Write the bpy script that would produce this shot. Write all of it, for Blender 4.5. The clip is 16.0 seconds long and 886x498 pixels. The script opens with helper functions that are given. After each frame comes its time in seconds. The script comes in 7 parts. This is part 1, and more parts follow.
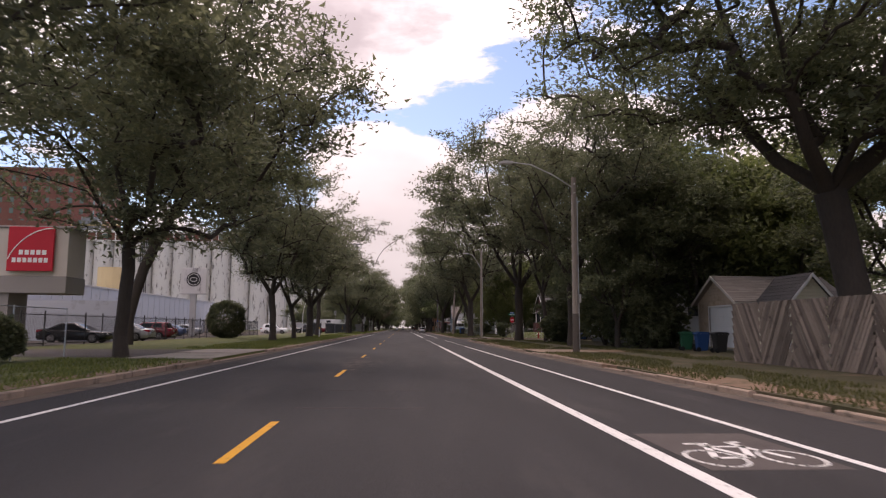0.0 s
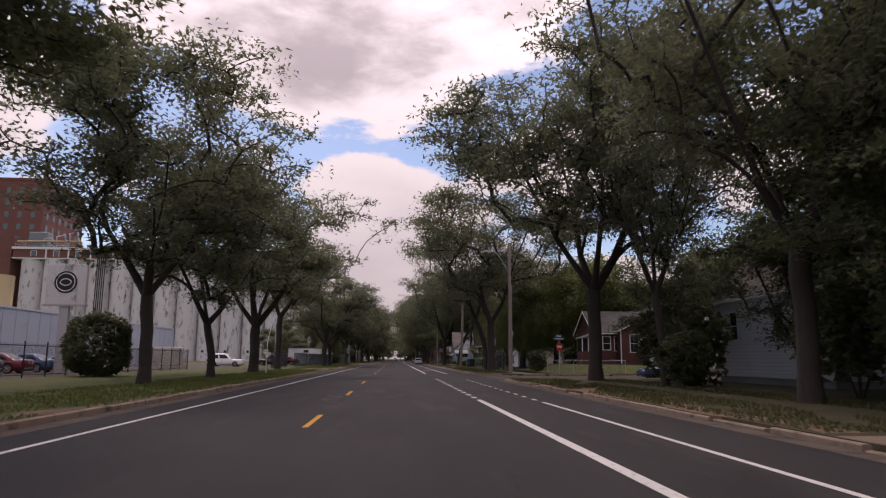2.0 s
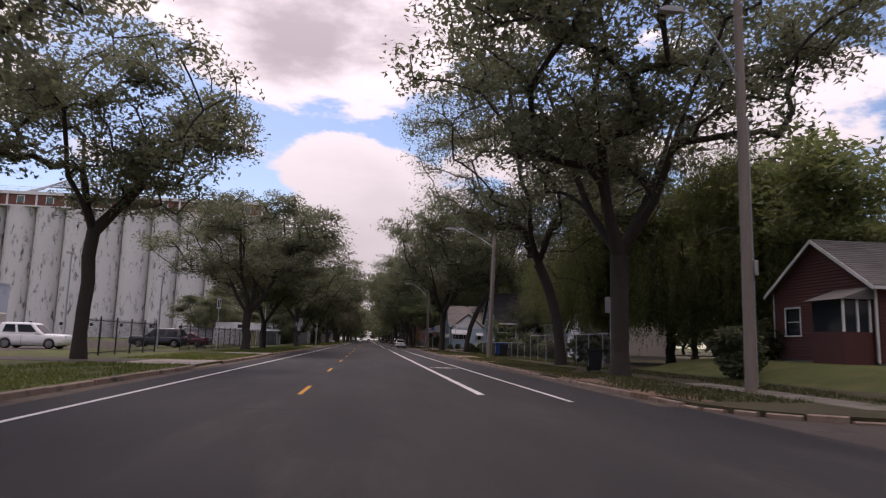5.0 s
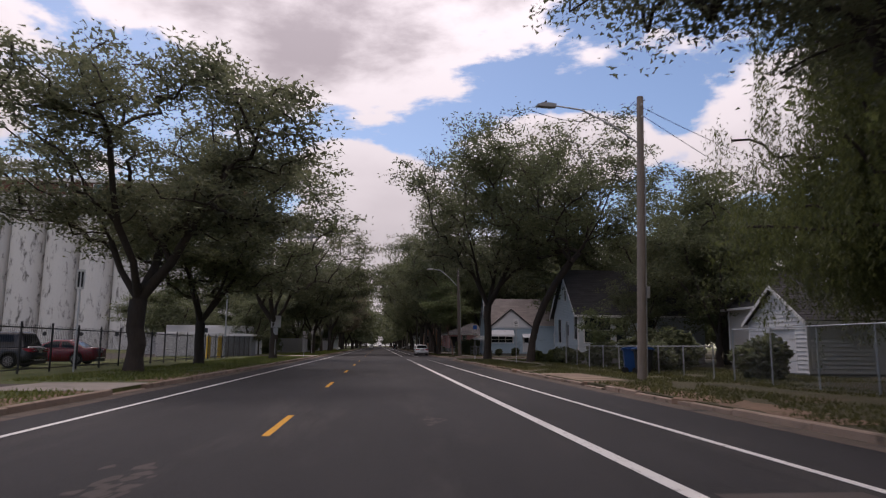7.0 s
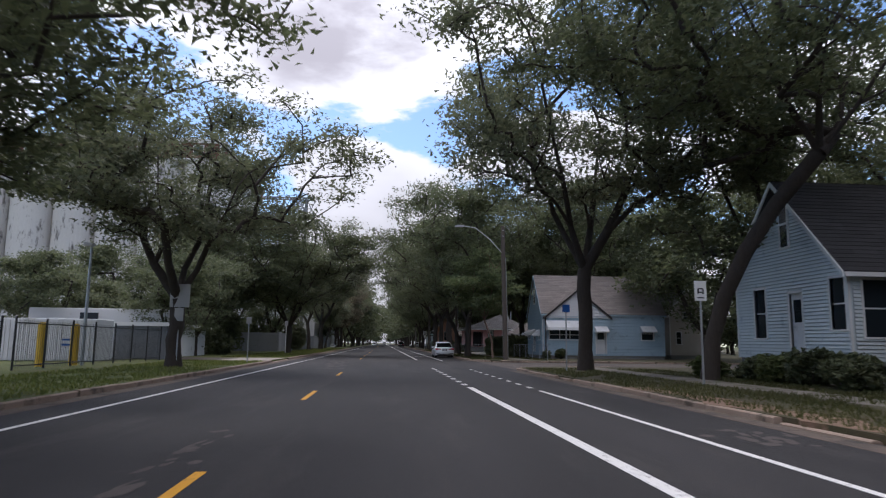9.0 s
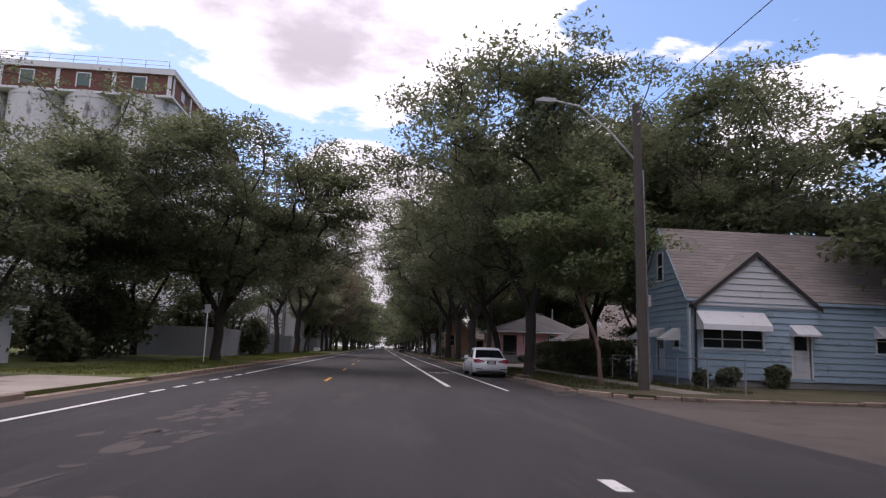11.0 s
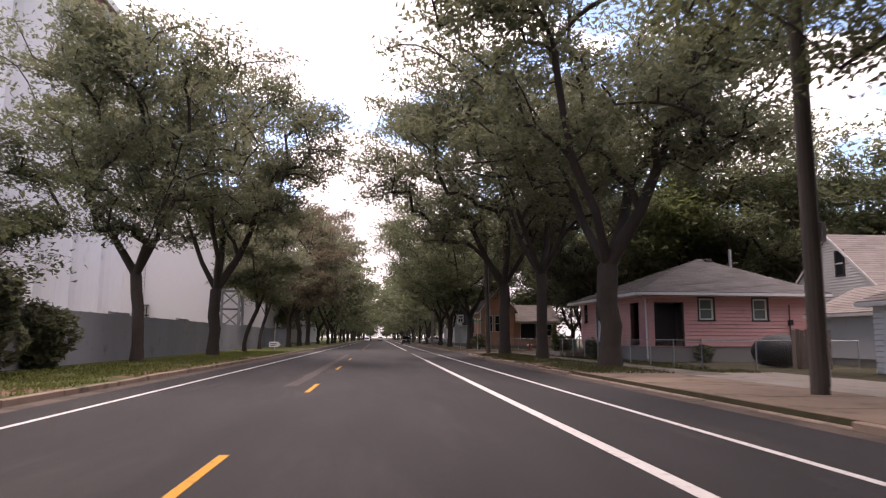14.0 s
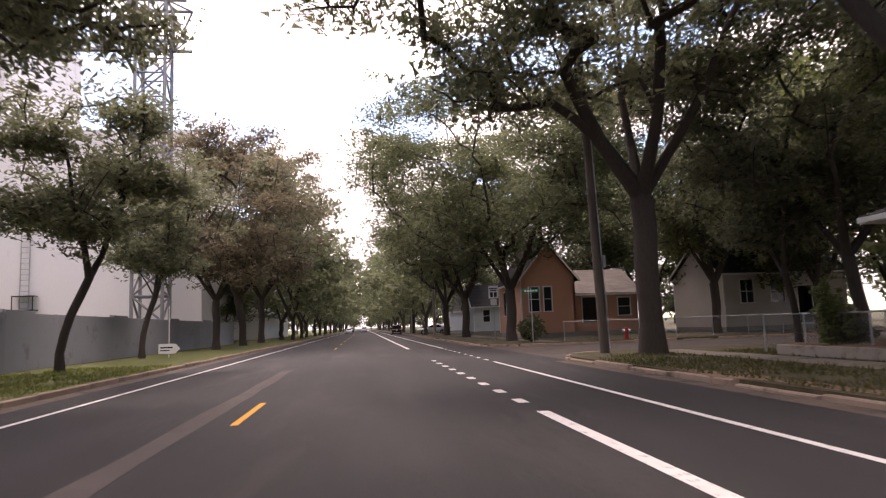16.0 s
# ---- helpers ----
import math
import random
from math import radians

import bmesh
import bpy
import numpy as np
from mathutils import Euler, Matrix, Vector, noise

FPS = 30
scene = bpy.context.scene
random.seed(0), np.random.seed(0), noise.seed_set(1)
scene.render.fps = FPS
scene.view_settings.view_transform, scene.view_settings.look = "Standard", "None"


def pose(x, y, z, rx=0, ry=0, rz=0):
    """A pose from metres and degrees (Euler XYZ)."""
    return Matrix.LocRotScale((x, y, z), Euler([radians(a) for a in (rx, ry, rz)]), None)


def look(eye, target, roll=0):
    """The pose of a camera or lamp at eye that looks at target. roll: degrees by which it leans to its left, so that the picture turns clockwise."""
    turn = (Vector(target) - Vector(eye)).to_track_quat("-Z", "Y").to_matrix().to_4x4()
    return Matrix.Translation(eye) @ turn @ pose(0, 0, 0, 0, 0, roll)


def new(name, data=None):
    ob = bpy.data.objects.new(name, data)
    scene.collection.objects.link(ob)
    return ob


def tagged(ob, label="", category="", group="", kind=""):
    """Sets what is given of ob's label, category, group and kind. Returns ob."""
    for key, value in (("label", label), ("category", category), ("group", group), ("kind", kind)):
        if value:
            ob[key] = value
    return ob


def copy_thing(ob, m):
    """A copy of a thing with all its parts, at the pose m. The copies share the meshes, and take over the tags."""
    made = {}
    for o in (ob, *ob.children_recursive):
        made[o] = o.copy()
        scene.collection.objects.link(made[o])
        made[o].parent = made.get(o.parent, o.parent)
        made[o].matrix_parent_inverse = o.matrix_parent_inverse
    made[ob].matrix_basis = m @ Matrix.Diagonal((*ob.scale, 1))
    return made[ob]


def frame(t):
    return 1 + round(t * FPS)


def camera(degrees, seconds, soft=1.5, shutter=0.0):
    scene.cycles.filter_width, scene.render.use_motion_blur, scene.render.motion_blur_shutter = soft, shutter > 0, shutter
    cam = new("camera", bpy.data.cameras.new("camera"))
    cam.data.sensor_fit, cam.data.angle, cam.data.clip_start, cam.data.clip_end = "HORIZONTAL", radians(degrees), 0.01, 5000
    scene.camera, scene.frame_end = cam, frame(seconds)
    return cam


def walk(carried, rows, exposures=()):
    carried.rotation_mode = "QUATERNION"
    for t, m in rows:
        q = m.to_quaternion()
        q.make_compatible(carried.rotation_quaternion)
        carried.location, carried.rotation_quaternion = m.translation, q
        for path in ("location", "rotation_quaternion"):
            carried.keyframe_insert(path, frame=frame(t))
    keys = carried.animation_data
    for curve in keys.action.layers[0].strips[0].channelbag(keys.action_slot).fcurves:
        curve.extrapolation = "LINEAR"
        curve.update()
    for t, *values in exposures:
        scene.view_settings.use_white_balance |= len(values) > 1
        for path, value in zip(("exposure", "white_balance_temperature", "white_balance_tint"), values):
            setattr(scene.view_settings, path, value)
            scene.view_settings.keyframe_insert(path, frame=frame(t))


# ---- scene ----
cam = camera(66.9, 16.0, soft=1.2, shutter=0.15)
PATH = [
    (0, (0.055, 0.682, 1.380), (0.645, 10.596, 2.550), 0.41),
    (0.5, (-0.008, 8.028, 1.380), (0.622, 17.912, 2.763), 0.12),
    (1, (-0.061, 15.371, 1.380), (0.572, 25.236, 2.893), 0.10),
    (1.5, (-0.058, 22.811, 1.380), (0.584, 32.666, 2.956), 0.36),
    (2.5, (0.048, 37.932, 1.380), (0.795, 47.769, 3.015), 0.40),
    (3, (0.000, 45.620, 1.380), (0.770, 55.457, 3.008), 1.00),
    (3.5, (-0.070, 53.343, 1.380), (0.816, 63.162, 3.056), 1.47),
    (4, (-0.151, 61.041, 1.380), (0.874, 70.862, 2.960), 1.63),
    (4.2, (-0.179, 64.125, 1.380), (0.920, 73.952, 2.869), 1.60),
    (6.3, (-0.144, 96.496, 1.380), (0.806, 106.362, 2.706), 1.20),
    (6.5, (-0.127, 99.577, 1.380), (0.821, 109.440, 2.732), 1.04),
    (7, (-0.088, 107.265, 1.380), (0.837, 117.118, 2.811), 0.43),
    (7.5, (-0.051, 114.967, 1.380), (0.886, 124.823, 2.784), -0.13),
    (8, (-0.005, 122.621, 1.380), (0.972, 132.475, 2.778), -0.20),
    (8.5, (0.052, 130.258, 1.380), (1.013, 140.119, 2.732), -0.15),
    (9, (0.112, 137.885, 1.380), (0.966, 147.750, 2.776), 0.68),
    (11.3, (0.356, 173.065, 1.380), (1.195, 182.920, 2.858), 2.08),
    (11.5, (0.320, 176.131, 1.380), (1.161, 185.992, 2.807), 1.84),
    (12, (0.223, 183.784, 1.380), (1.068, 193.645, 2.811), 1.32),
    (12.5, (0.126, 191.408, 1.380), (0.967, 201.269, 2.813), 1.42),
    (13, (0.073, 199.014, 1.380), (0.912, 208.892, 2.686), 1.15),
    (13.5, (0.027, 206.650, 1.380), (0.914, 216.529, 2.656), 0.49),
    (14, (0.001, 214.323, 1.380), (0.934, 224.193, 2.692), 0.25),
    (14.5, (-0.016, 222.064, 1.380), (0.980, 231.930, 2.677), 0.08),
    (15, (0.005, 229.903, 1.380), (1.065, 239.766, 2.647), -0.24),
    (15.5, (0.064, 237.749, 1.380), (1.185, 247.606, 2.640), -1.09),
    (16, (0.173, 245.628, 1.380), (1.384, 255.490, 2.508), -2.08),
]
walk(cam, [(t, look(eye, target, roll)) for t, eye, target, roll in PATH],
     exposures=[(0, -0.45, 7100, 29), (1.0, -0.75, 6900, 30), (2.0, -0.9, 6900, 31), (3.0, -0.62, 6800, 31), (4.2, -0.68, 6700, 30), (6.5, -0.95, 6800, 28), (7.3, -1.0, 6400, 21), (8.0, -0.7, 5900, 13), (8.5, -0.75, 5900, 16), (9.2, -0.5, 5900, 16), (11.3, -0.4, 6400, 28), (11.7, -0.2, 6500, 31), (12.0, 0.2, 6400, 34), (12.5, 0.95, 6400, 36), (13.1, 1.15, 6600, 34), (14, 0.3, 7000, 31), (15, 0.66, 6900, 31), (16, 0.64, 7200, 31)])

# ---- world and sun ----
SUN_AZ, SUN_EL = 20.0, 52.0          # degrees: to the left of straight ahead, and above the horizon
world = bpy.data.worlds.new("sky")
scene.world = world
world.use_nodes = True
wt = world.node_tree
wt.nodes.clear()


def wnode(kind, **values):
    n = wt.nodes.new(kind)
    for k, v in values.items():
        n.inputs[k].default_value = v
    return n


def wmath(op, a, b=None, clamp=False):
    n = wt.nodes.new("ShaderNodeMath")
    n.operation, n.use_clamp = op, clamp
    for i, v in enumerate((a, b)):
        if v is None:
            continue
        if isinstance(v, (int, float)):
            n.inputs[i].default_value = v
        else:
            wt.links.new(v, n.inputs[i])
    return n.outputs[0]


def wmap(v, a, b, c=0.0, d=1.0):
    n = wt.nodes.new("ShaderNodeMapRange")
    n.interpolation_type = "SMOOTHSTEP"
    for i, k in zip((1, 2, 3, 4), (a, b, c, d)):
        n.inputs[i].default_value = k
    wt.links.new(v, n.inputs[0])
    return n.outputs[0]


sky = wt.nodes.new("ShaderNodeTexSky")
sky.sky_type, sky.sun_disc = "NISHITA", False
sky.sun_elevation, sky.sun_rotation = radians(SUN_EL), radians(-SUN_AZ)
sky.air_density, sky.dust_density, sky.ozone_density = 1.0, 0.6, 1.2
coord = wt.nodes.new("ShaderNodeTexCoord")
sep = wt.nodes.new("ShaderNodeSeparateXYZ")
wt.links.new(coord.outputs["Generated"], sep.inputs[0])
stretch = wt.nodes.new("ShaderNodeVectorMath")
stretch.operation = "MULTIPLY"
stretch.inputs[1].default_value = (1.0, 1.0, 2.3)
wt.links.new(coord.outputs["Generated"], stretch.inputs[0])
big = wnode("ShaderNodeTexNoise", Scale=4.6, Detail=9.0, Roughness=0.58, Distortion=0.1)
wt.links.new(stretch.outputs[0], big.inputs["Vector"])
fine = wnode("ShaderNodeTexNoise", Scale=1.7, Detail=3.0, Roughness=0.5)
wt.links.new(stretch.outputs[0], fine.inputs["Vector"])
across = wmath("DIVIDE", sep.outputs[0], wmath("MAXIMUM", wmath("ABSOLUTE", sep.outputs[1]), 0.12))
level = wmath("SQRT", wmath("ADD", wmath("MULTIPLY", sep.outputs[0], sep.outputs[0]), wmath("MULTIPLY", sep.outputs[1], sep.outputs[1])))
rise = wmath("DIVIDE", sep.outputs[2], wmath("MAXIMUM", level, 0.05))


def mound(a, e, ra, re, amount):
    """Where a cloud gathers: an oval in the sky by its bearing and height."""
    p = wmath("DIVIDE", wmath("SUBTRACT", across, a), ra)
    q = wmath("DIVIDE", wmath("SUBTRACT", rise, e), re)
    d = wmath("ADD", wmath("MULTIPLY", p, p), wmath("MULTIPLY", q, q))
    return wmap(d, 0.0, 1.6, amount, 0.0)


body = wmath("ADD", wmath("MULTIPLY", big.outputs["Fac"], 0.75), wmath("MULTIPLY", fine.outputs["Fac"], 0.25))
# unseen cloud added overhead to brighten the ambient light
body = wmath("ADD", body, wmap(rise, 0.62, 1.0, -0.10, 0.14))
for args in ((-0.09, 0.55, 0.42, 0.19, 0.27), (-0.64, 0.37, 0.19, 0.11, 0.22), (0.28, 0.30, 0.18, 0.055, 0.20), (0.70, 0.31, 0.24, 0.10, 0.22), (-0.04, 0.20, 0.11, 0.10, 0.20), (0.0, 0.06, 1.8, 0.11, 0.18)):
    body = wmath("ADD", body, mound(*args))
cover = wmap(body, 0.485, 0.550)
thick = wmath("MULTIPLY", wmap(body, 0.575, 0.80), wmap(rise, 0.26, 0.44, 0.25, 1.0))
shade = wt.nodes.new("ShaderNodeMix")
shade.data_type = "RGBA"
shade.inputs[6].default_value = (10.8, 10.6, 10.6, 1)
shade.inputs[7].default_value = (5.4, 5.1, 5.3, 1)
wt.links.new(thick, shade.inputs[0])
# a clouded sky brightens from the horizon to the zenith
lift = wmath("MULTIPLY_ADD", wmath("MAXIMUM", sep.outputs[2], 0.0), 1.6)
lift.node.inputs[2].default_value = 0.53
glow = wt.nodes.new("ShaderNodeVectorMath")
glow.operation = "SCALE"
wt.links.new(shade.outputs[2], glow.inputs[0])
wt.links.new(lift, glow.inputs["Scale"])
clouds = wt.nodes.new("ShaderNodeMix")
clouds.data_type = "RGBA"
wt.links.new(cover, clouds.inputs[0])
pale = wt.nodes.new("ShaderNodeVectorMath")        # sky colour brightened by hand, green and blue most
pale.operation = "MULTIPLY"
pale.inputs[1].default_value = (1.30, 1.45, 1.50)
wt.links.new(sky.outputs[0], pale.inputs[0])
wt.links.new(pale.outputs[0], clouds.inputs[6])
wt.links.new(glow.outputs[0], clouds.inputs[7])
back = wnode("ShaderNodeBackground", Strength=0.15)
wt.links.new(clouds.outputs[2], back.inputs[0])
wout = wt.nodes.new("ShaderNodeOutputWorld")
wt.links.new(back.outputs[0], wout.inputs[0])

sun = new("sun", bpy.data.lights.new("sun", "SUN"))
sun.data.energy, sun.data.angle, sun.data.color = 1.5, radians(11), (1.0, 0.95, 0.88)
_d = Vector((-math.sin(radians(SUN_AZ)) * math.cos(radians(SUN_EL)), math.cos(radians(SUN_AZ)) * math.cos(radians(SUN_EL)), math.sin(radians(SUN_EL))))
sun.matrix_world = look(_d * 300, (0, 0, 0))


# ---- materials ----
def mat(name, col, rough=0.8, var=0.25, scale=6.0, fine=40.0, bump=0.0, bscale=None, metal=0.0, col2=None, spec=0.3,
        per_object=0.0, per_island=0.0, stretch=(1, 1, 1), stain=None, stain_amount=0.0, stain_scale=1.5):
    """A surface with variation at two scales, an optional second colour in patches, optional stains and fine relief."""
    m = bpy.data.materials.new(name)
    m.use_nodes = True
    t = m.node_tree
    b = t.nodes["Principled BSDF"]
    b.inputs["Roughness"].default_value, b.inputs["Metallic"].default_value = rough, metal
    b.inputs["Specular IOR Level"].default_value = spec
    co = t.nodes.new("ShaderNodeTexCoord")
    mp = t.nodes.new("ShaderNodeMapping")
    mp.inputs["Scale"].default_value = stretch
    geo = t.nodes.new("ShaderNodeNewGeometry")
    t.links.new(geo.outputs["Position"], mp.inputs[0])

    def noise_tex(s, detail=5.0, rough_=0.6):
        n = t.nodes.new("ShaderNodeTexNoise")
        n.inputs["Scale"].default_value, n.inputs["Detail"].default_value, n.inputs["Roughness"].default_value = s, detail, rough_
        t.links.new(mp.outputs[0], n.inputs["Vector"])
        return n.outputs["Fac"]

    def ramp(v, a, b_):
        n = t.nodes.new("ShaderNodeMapRange")
        n.inputs[1].default_value, n.inputs[2].default_value = a, b_
        t.links.new(v, n.inputs[0])
        return n.outputs[0]

    def mix(f, a, b_, mode="MIX"):
        n = t.nodes.new("ShaderNodeMix")
        n.data_type, n.blend_type = "RGBA", mode
        for i, v in ((0, f), (6, a), (7, b_)):
            if isinstance(v, (tuple, list)):
                n.inputs[i].default_value = (*v[:3], 1)
            elif isinstance(v, (int, float)):
                n.inputs[i].default_value = v
            else:
                t.links.new(v, n.inputs[i])
        return n.outputs[2]

    lo = tuple(c * (1 - var) for c in col)
    hi = tuple(min(c * (1 + var), 0.95) for c in col)
    n1, n2 = noise_tex(scale * 0.12), noise_tex(fine, 3.0)
    c = mix(ramp(n1, 0.3, 0.7), lo, hi)
    if col2:
        c = mix(ramp(noise_tex(scale * 0.3, 6.0), 0.47, 0.60), c, col2)
    c = mix(0.55, c, mix(ramp(n2, 0.25, 0.75), tuple(v * (1 - var * 0.8) for v in col), tuple(min(v * (1 + var * 0.8), 0.95) for v in col)))
    if stain:
        c = mix(0.0, c, stain) if not stain_amount else mix(ramp(noise_tex(stain_scale, 8.0, 0.7), 0.62 - 0.2 * stain_amount, 0.66), c, stain)
    if per_object or per_island:
        src = t.nodes.new("ShaderNodeObjectInfo").outputs["Random"] if per_object else geo.outputs["Random Per Island"]
        a = per_object or per_island
        n = t.nodes.new("ShaderNodeMapRange")
        n.inputs[3].default_value, n.inputs[4].default_value = 1 - a, 1 + a
        t.links.new(src, n.inputs[0])
        g = t.nodes.new("ShaderNodeCombineXYZ")
        for i in range(3):
            t.links.new(n.outputs[0], g.inputs[i])
        c = mix(1.0, c, g.outputs[0], "MULTIPLY")
    t.links.new(c, b.inputs["Base Color"])
    if bump:
        bn = t.nodes.new("ShaderNodeBump")
        bn.inputs["Strength"].default_value, bn.inputs["Distance"].default_value = min(bump, 1.0), 0.02
        t.links.new(noise_tex(bscale or fine, 4.0), bn.inputs["Height"])
        t.links.new(bn.outputs[0], b.inputs["Normal"])
    return m


def leaf_mat(name, col, col2, spread=0.35):
    m = bpy.data.materials.new(name)
    m.use_nodes = True
    t = m.node_tree
    b = t.nodes["Principled BSDF"]
    b.inputs["Roughness"].default_value = 0.55
    b.inputs["Specular IOR Level"].default_value = 0.25
    geo = t.nodes.new("ShaderNodeNewGeometry")
    n = t.nodes.new("ShaderNodeTexNoise")
    n.inputs["Scale"].default_value, n.inputs["Detail"].default_value = 0.35, 3.0
    t.links.new(geo.outputs["Position"], n.inputs["Vector"])
    add = t.nodes.new("ShaderNodeMath")
    add.operation = "MULTIPLY_ADD"
    add.inputs[1].default_value, add.inputs[2].default_value = spread * 2, 0.5 - spread
    t.links.new(geo.outputs["Random Per Island"], add.inputs[0])
    mx = t.nodes.new("ShaderNodeMath")
    mx.operation = "MULTIPLY"
    t.links.new(add.outputs[0], mx.inputs[0])
    t.links.new(n.outputs["Fac"], mx.inputs[1])
    mul = t.nodes.new("ShaderNodeMath")
    mul.operation, mul.use_clamp = "MULTIPLY", True
    mul.inputs[1].default_value = 2.0
    t.links.new(mx.outputs[0], mul.inputs[0])
    c = t.nodes.new("ShaderNodeMix")
    c.data_type = "RGBA"
    c.inputs[6].default_value, c.inputs[7].default_value = (*col, 1), (*col2, 1)
    t.links.new(mul.outputs[0], c.inputs[0])
    t.links.new(c.outputs[2], b.inputs["Base Color"])
    tr = t.nodes.new("ShaderNodeBsdfTranslucent")
    thin = t.nodes.new("ShaderNodeVectorMath")              # more green passes through a leaf than it throws back
    thin.operation = "MULTIPLY"
    thin.inputs[1].default_value = (1.42, 1.44, 1.20)
    t.links.new(c.outputs[2], thin.inputs[0])
    t.links.new(thin.outputs[0], tr.inputs[0])
    ms = t.nodes.new("ShaderNodeMixShader")
    ms.inputs[0].default_value = 0.45
    t.links.new(b.outputs[0], ms.inputs[1])
    t.links.new(tr.outputs[0], ms.inputs[2])
    t.links.new(ms.outputs[0], t.nodes["Material Output"].inputs[0])
    return m


def glass_mat(name, col=(0.02, 0.025, 0.03), rough=0.08, spec=0.5):
    m = bpy.data.materials.new(name)
    m.use_nodes = True
    b = m.node_tree.nodes["Principled BSDF"]
    b.inputs["Base Color"].default_value = (*col, 1)
    b.inputs["Roughness"].default_value, b.inputs["Specular IOR Level"].default_value = rough, spec
    return m


ASPHALT = mat("asphalt", (0.030, 0.0275, 0.0275), 0.85, 0.55, 5.0, 55.0, 0.7, 120.0, stretch=(1, 0.16, 1), stain=(0.047, 0.042, 0.040), stain_amount=0.45, stain_scale=0.7)
ASPHALT_OLD = mat("old_asphalt", (0.088, 0.071, 0.061), 0.92, 0.3, 5.0, 80.0, 0.5, 120.0, stain=(0.05, 0.045, 0.043), stain_amount=0.4, stain_scale=0.8)
PATCH = mat("worn_asphalt_patch", (0.085, 0.071, 0.065), 0.92, 0.3, 8.0, 70.0, 0.4, 110.0)
CONCRETE = mat("concrete", (0.30, 0.26, 0.22), 0.9, 0.22, 5.0, 60.0, 0.3, 90.0, stain=(0.17, 0.14, 0.11), stain_amount=0.35, stain_scale=0.9, per_object=0.08)
GUTTER = mat("dirty_gutter", (0.115, 0.088, 0.070), 0.95, 0.35, 6.0, 50.0, 0.4, 70.0, stain=(0.045, 0.040, 0.036), stain_amount=0.6, stain_scale=0.9)
SANDY = mat("sandy_broken_concrete", (0.25, 0.185, 0.135), 0.93, 0.28, 5.0, 55.0, 0.4, 80.0, stain=(0.13, 0.10, 0.07), stain_amount=0.5, stain_scale=1.1, per_object=0.15)
SIDEWALK = mat("overgrown_sidewalk", (0.19, 0.165, 0.135), 0.95, 0.25, 5.0, 60.0, 0.3, 90.0, stain=(0.075, 0.085, 0.035), stain_amount=0.55, stain_scale=0.9, per_object=0.12)
KERB = mat("kerb_concrete", (0.29, 0.215, 0.165), 0.92, 0.3, 8.0, 50.0, 0.4, 70.0, stain=(0.10, 0.08, 0.06), stain_amount=0.5, stain_scale=1.3, per_object=0.12)
DIRT = mat("dirt", (0.20, 0.130, 0.088), 0.95, 0.35, 6.0, 40.0, 0.8, 30.0, stain=(0.07, 0.07, 0.03), stain_amount=0.5)
LAWN = mat("lawn", (0.082, 0.096, 0.026), 0.95, 0.4, 3.0, 25.0, 0.8, 60.0, col2=(0.150, 0.135, 0.050), stain=(0.12, 0.09, 0.05), stain_amount=0.15, stain_scale=0.4)
# brown weeds and bare earth, with the trees' shade darkened into the colour
WEEDS_SHADED = mat("shaded_trodden_weeds", (0.062, 0.058, 0.028), 0.95, 0.4, 3.0, 25.0, 0.9, 50.0, col2=(0.105, 0.080, 0.048), stain=(0.13, 0.09, 0.06), stain_amount=0.30, stain_scale=0.5)
# browner, darker version of the blades below; tree shade is part of this colour
BLADE_SHADED = leaf_mat("shaded_brownish_blades", (0.046, 0.054, 0.018), (0.115, 0.110, 0.046))
BLADE = leaf_mat("grass_blades", (0.066, 0.088, 0.020), (0.170, 0.178, 0.055))
WHITE_LINE = mat("white_road_paint", (0.66, 0.64, 0.61), 0.75, 0.12, 8.0, 50.0, stain=(0.20, 0.18, 0.17), stain_amount=0.35, stain_scale=9.0)
YELLOW_LINE = mat("yellow_road_paint", (0.62, 0.30, 0.02), 0.75, 0.15, 8.0, 50.0, stain=(0.22, 0.14, 0.05), stain_amount=0.3, stain_scale=9.0)
BARK = mat("bark", (0.060, 0.048, 0.040), 0.95, 0.35, 6.0, 14.0, 1.0, 22.0, stretch=(1, 1, 0.25))
BARK_LIGHT = mat("grey_bark", (0.10, 0.082, 0.068), 0.95, 0.3, 6.0, 14.0, 1.0, 22.0, stretch=(1, 1, 0.25))
BARK_RED = mat("reddish_young_bark", (0.20, 0.125, 0.095), 0.9, 0.25, 6.0, 20.0, 0.6, 26.0, stretch=(1, 1, 0.3))
LEAF = leaf_mat("locust_leaves", (0.092, 0.102, 0.068), (0.205, 0.212, 0.138))
LEAF_DARK = leaf_mat("maple_leaves", (0.074, 0.086, 0.052), (0.172, 0.186, 0.106))
LEAF_FRESH = leaf_mat("fresh_leaves", (0.085, 0.108, 0.054), (0.195, 0.222, 0.112))
LEAF_LIGHT = leaf_mat("light_leaves", (0.080, 0.100, 0.040), (0.185, 0.205, 0.088))
LEAF_RUST = leaf_mat("rusty_leaves", (0.087, 0.072, 0.051), (0.203, 0.169, 0.119))
LEAF_WILLOW = leaf_mat("willow_leaves", (0.060, 0.074, 0.028), (0.150, 0.164, 0.066))
POLEWOOD = mat("weathered_pole_wood", (0.27, 0.225, 0.19), 0.9, 0.3, 6.0, 30.0, 0.6, 40.0, stretch=(1, 1, 0.08))
POLEWOOD_DARK = mat("dark_pole_wood", (0.11, 0.09, 0.075), 0.9, 0.3, 6.0, 30.0, 0.6, 40.0, stretch=(1, 1, 0.08))
STEEL = mat("galvanised_steel", (0.45, 0.46, 0.47), 0.5, 0.15, 8.0, 60.0, metal=0.8)
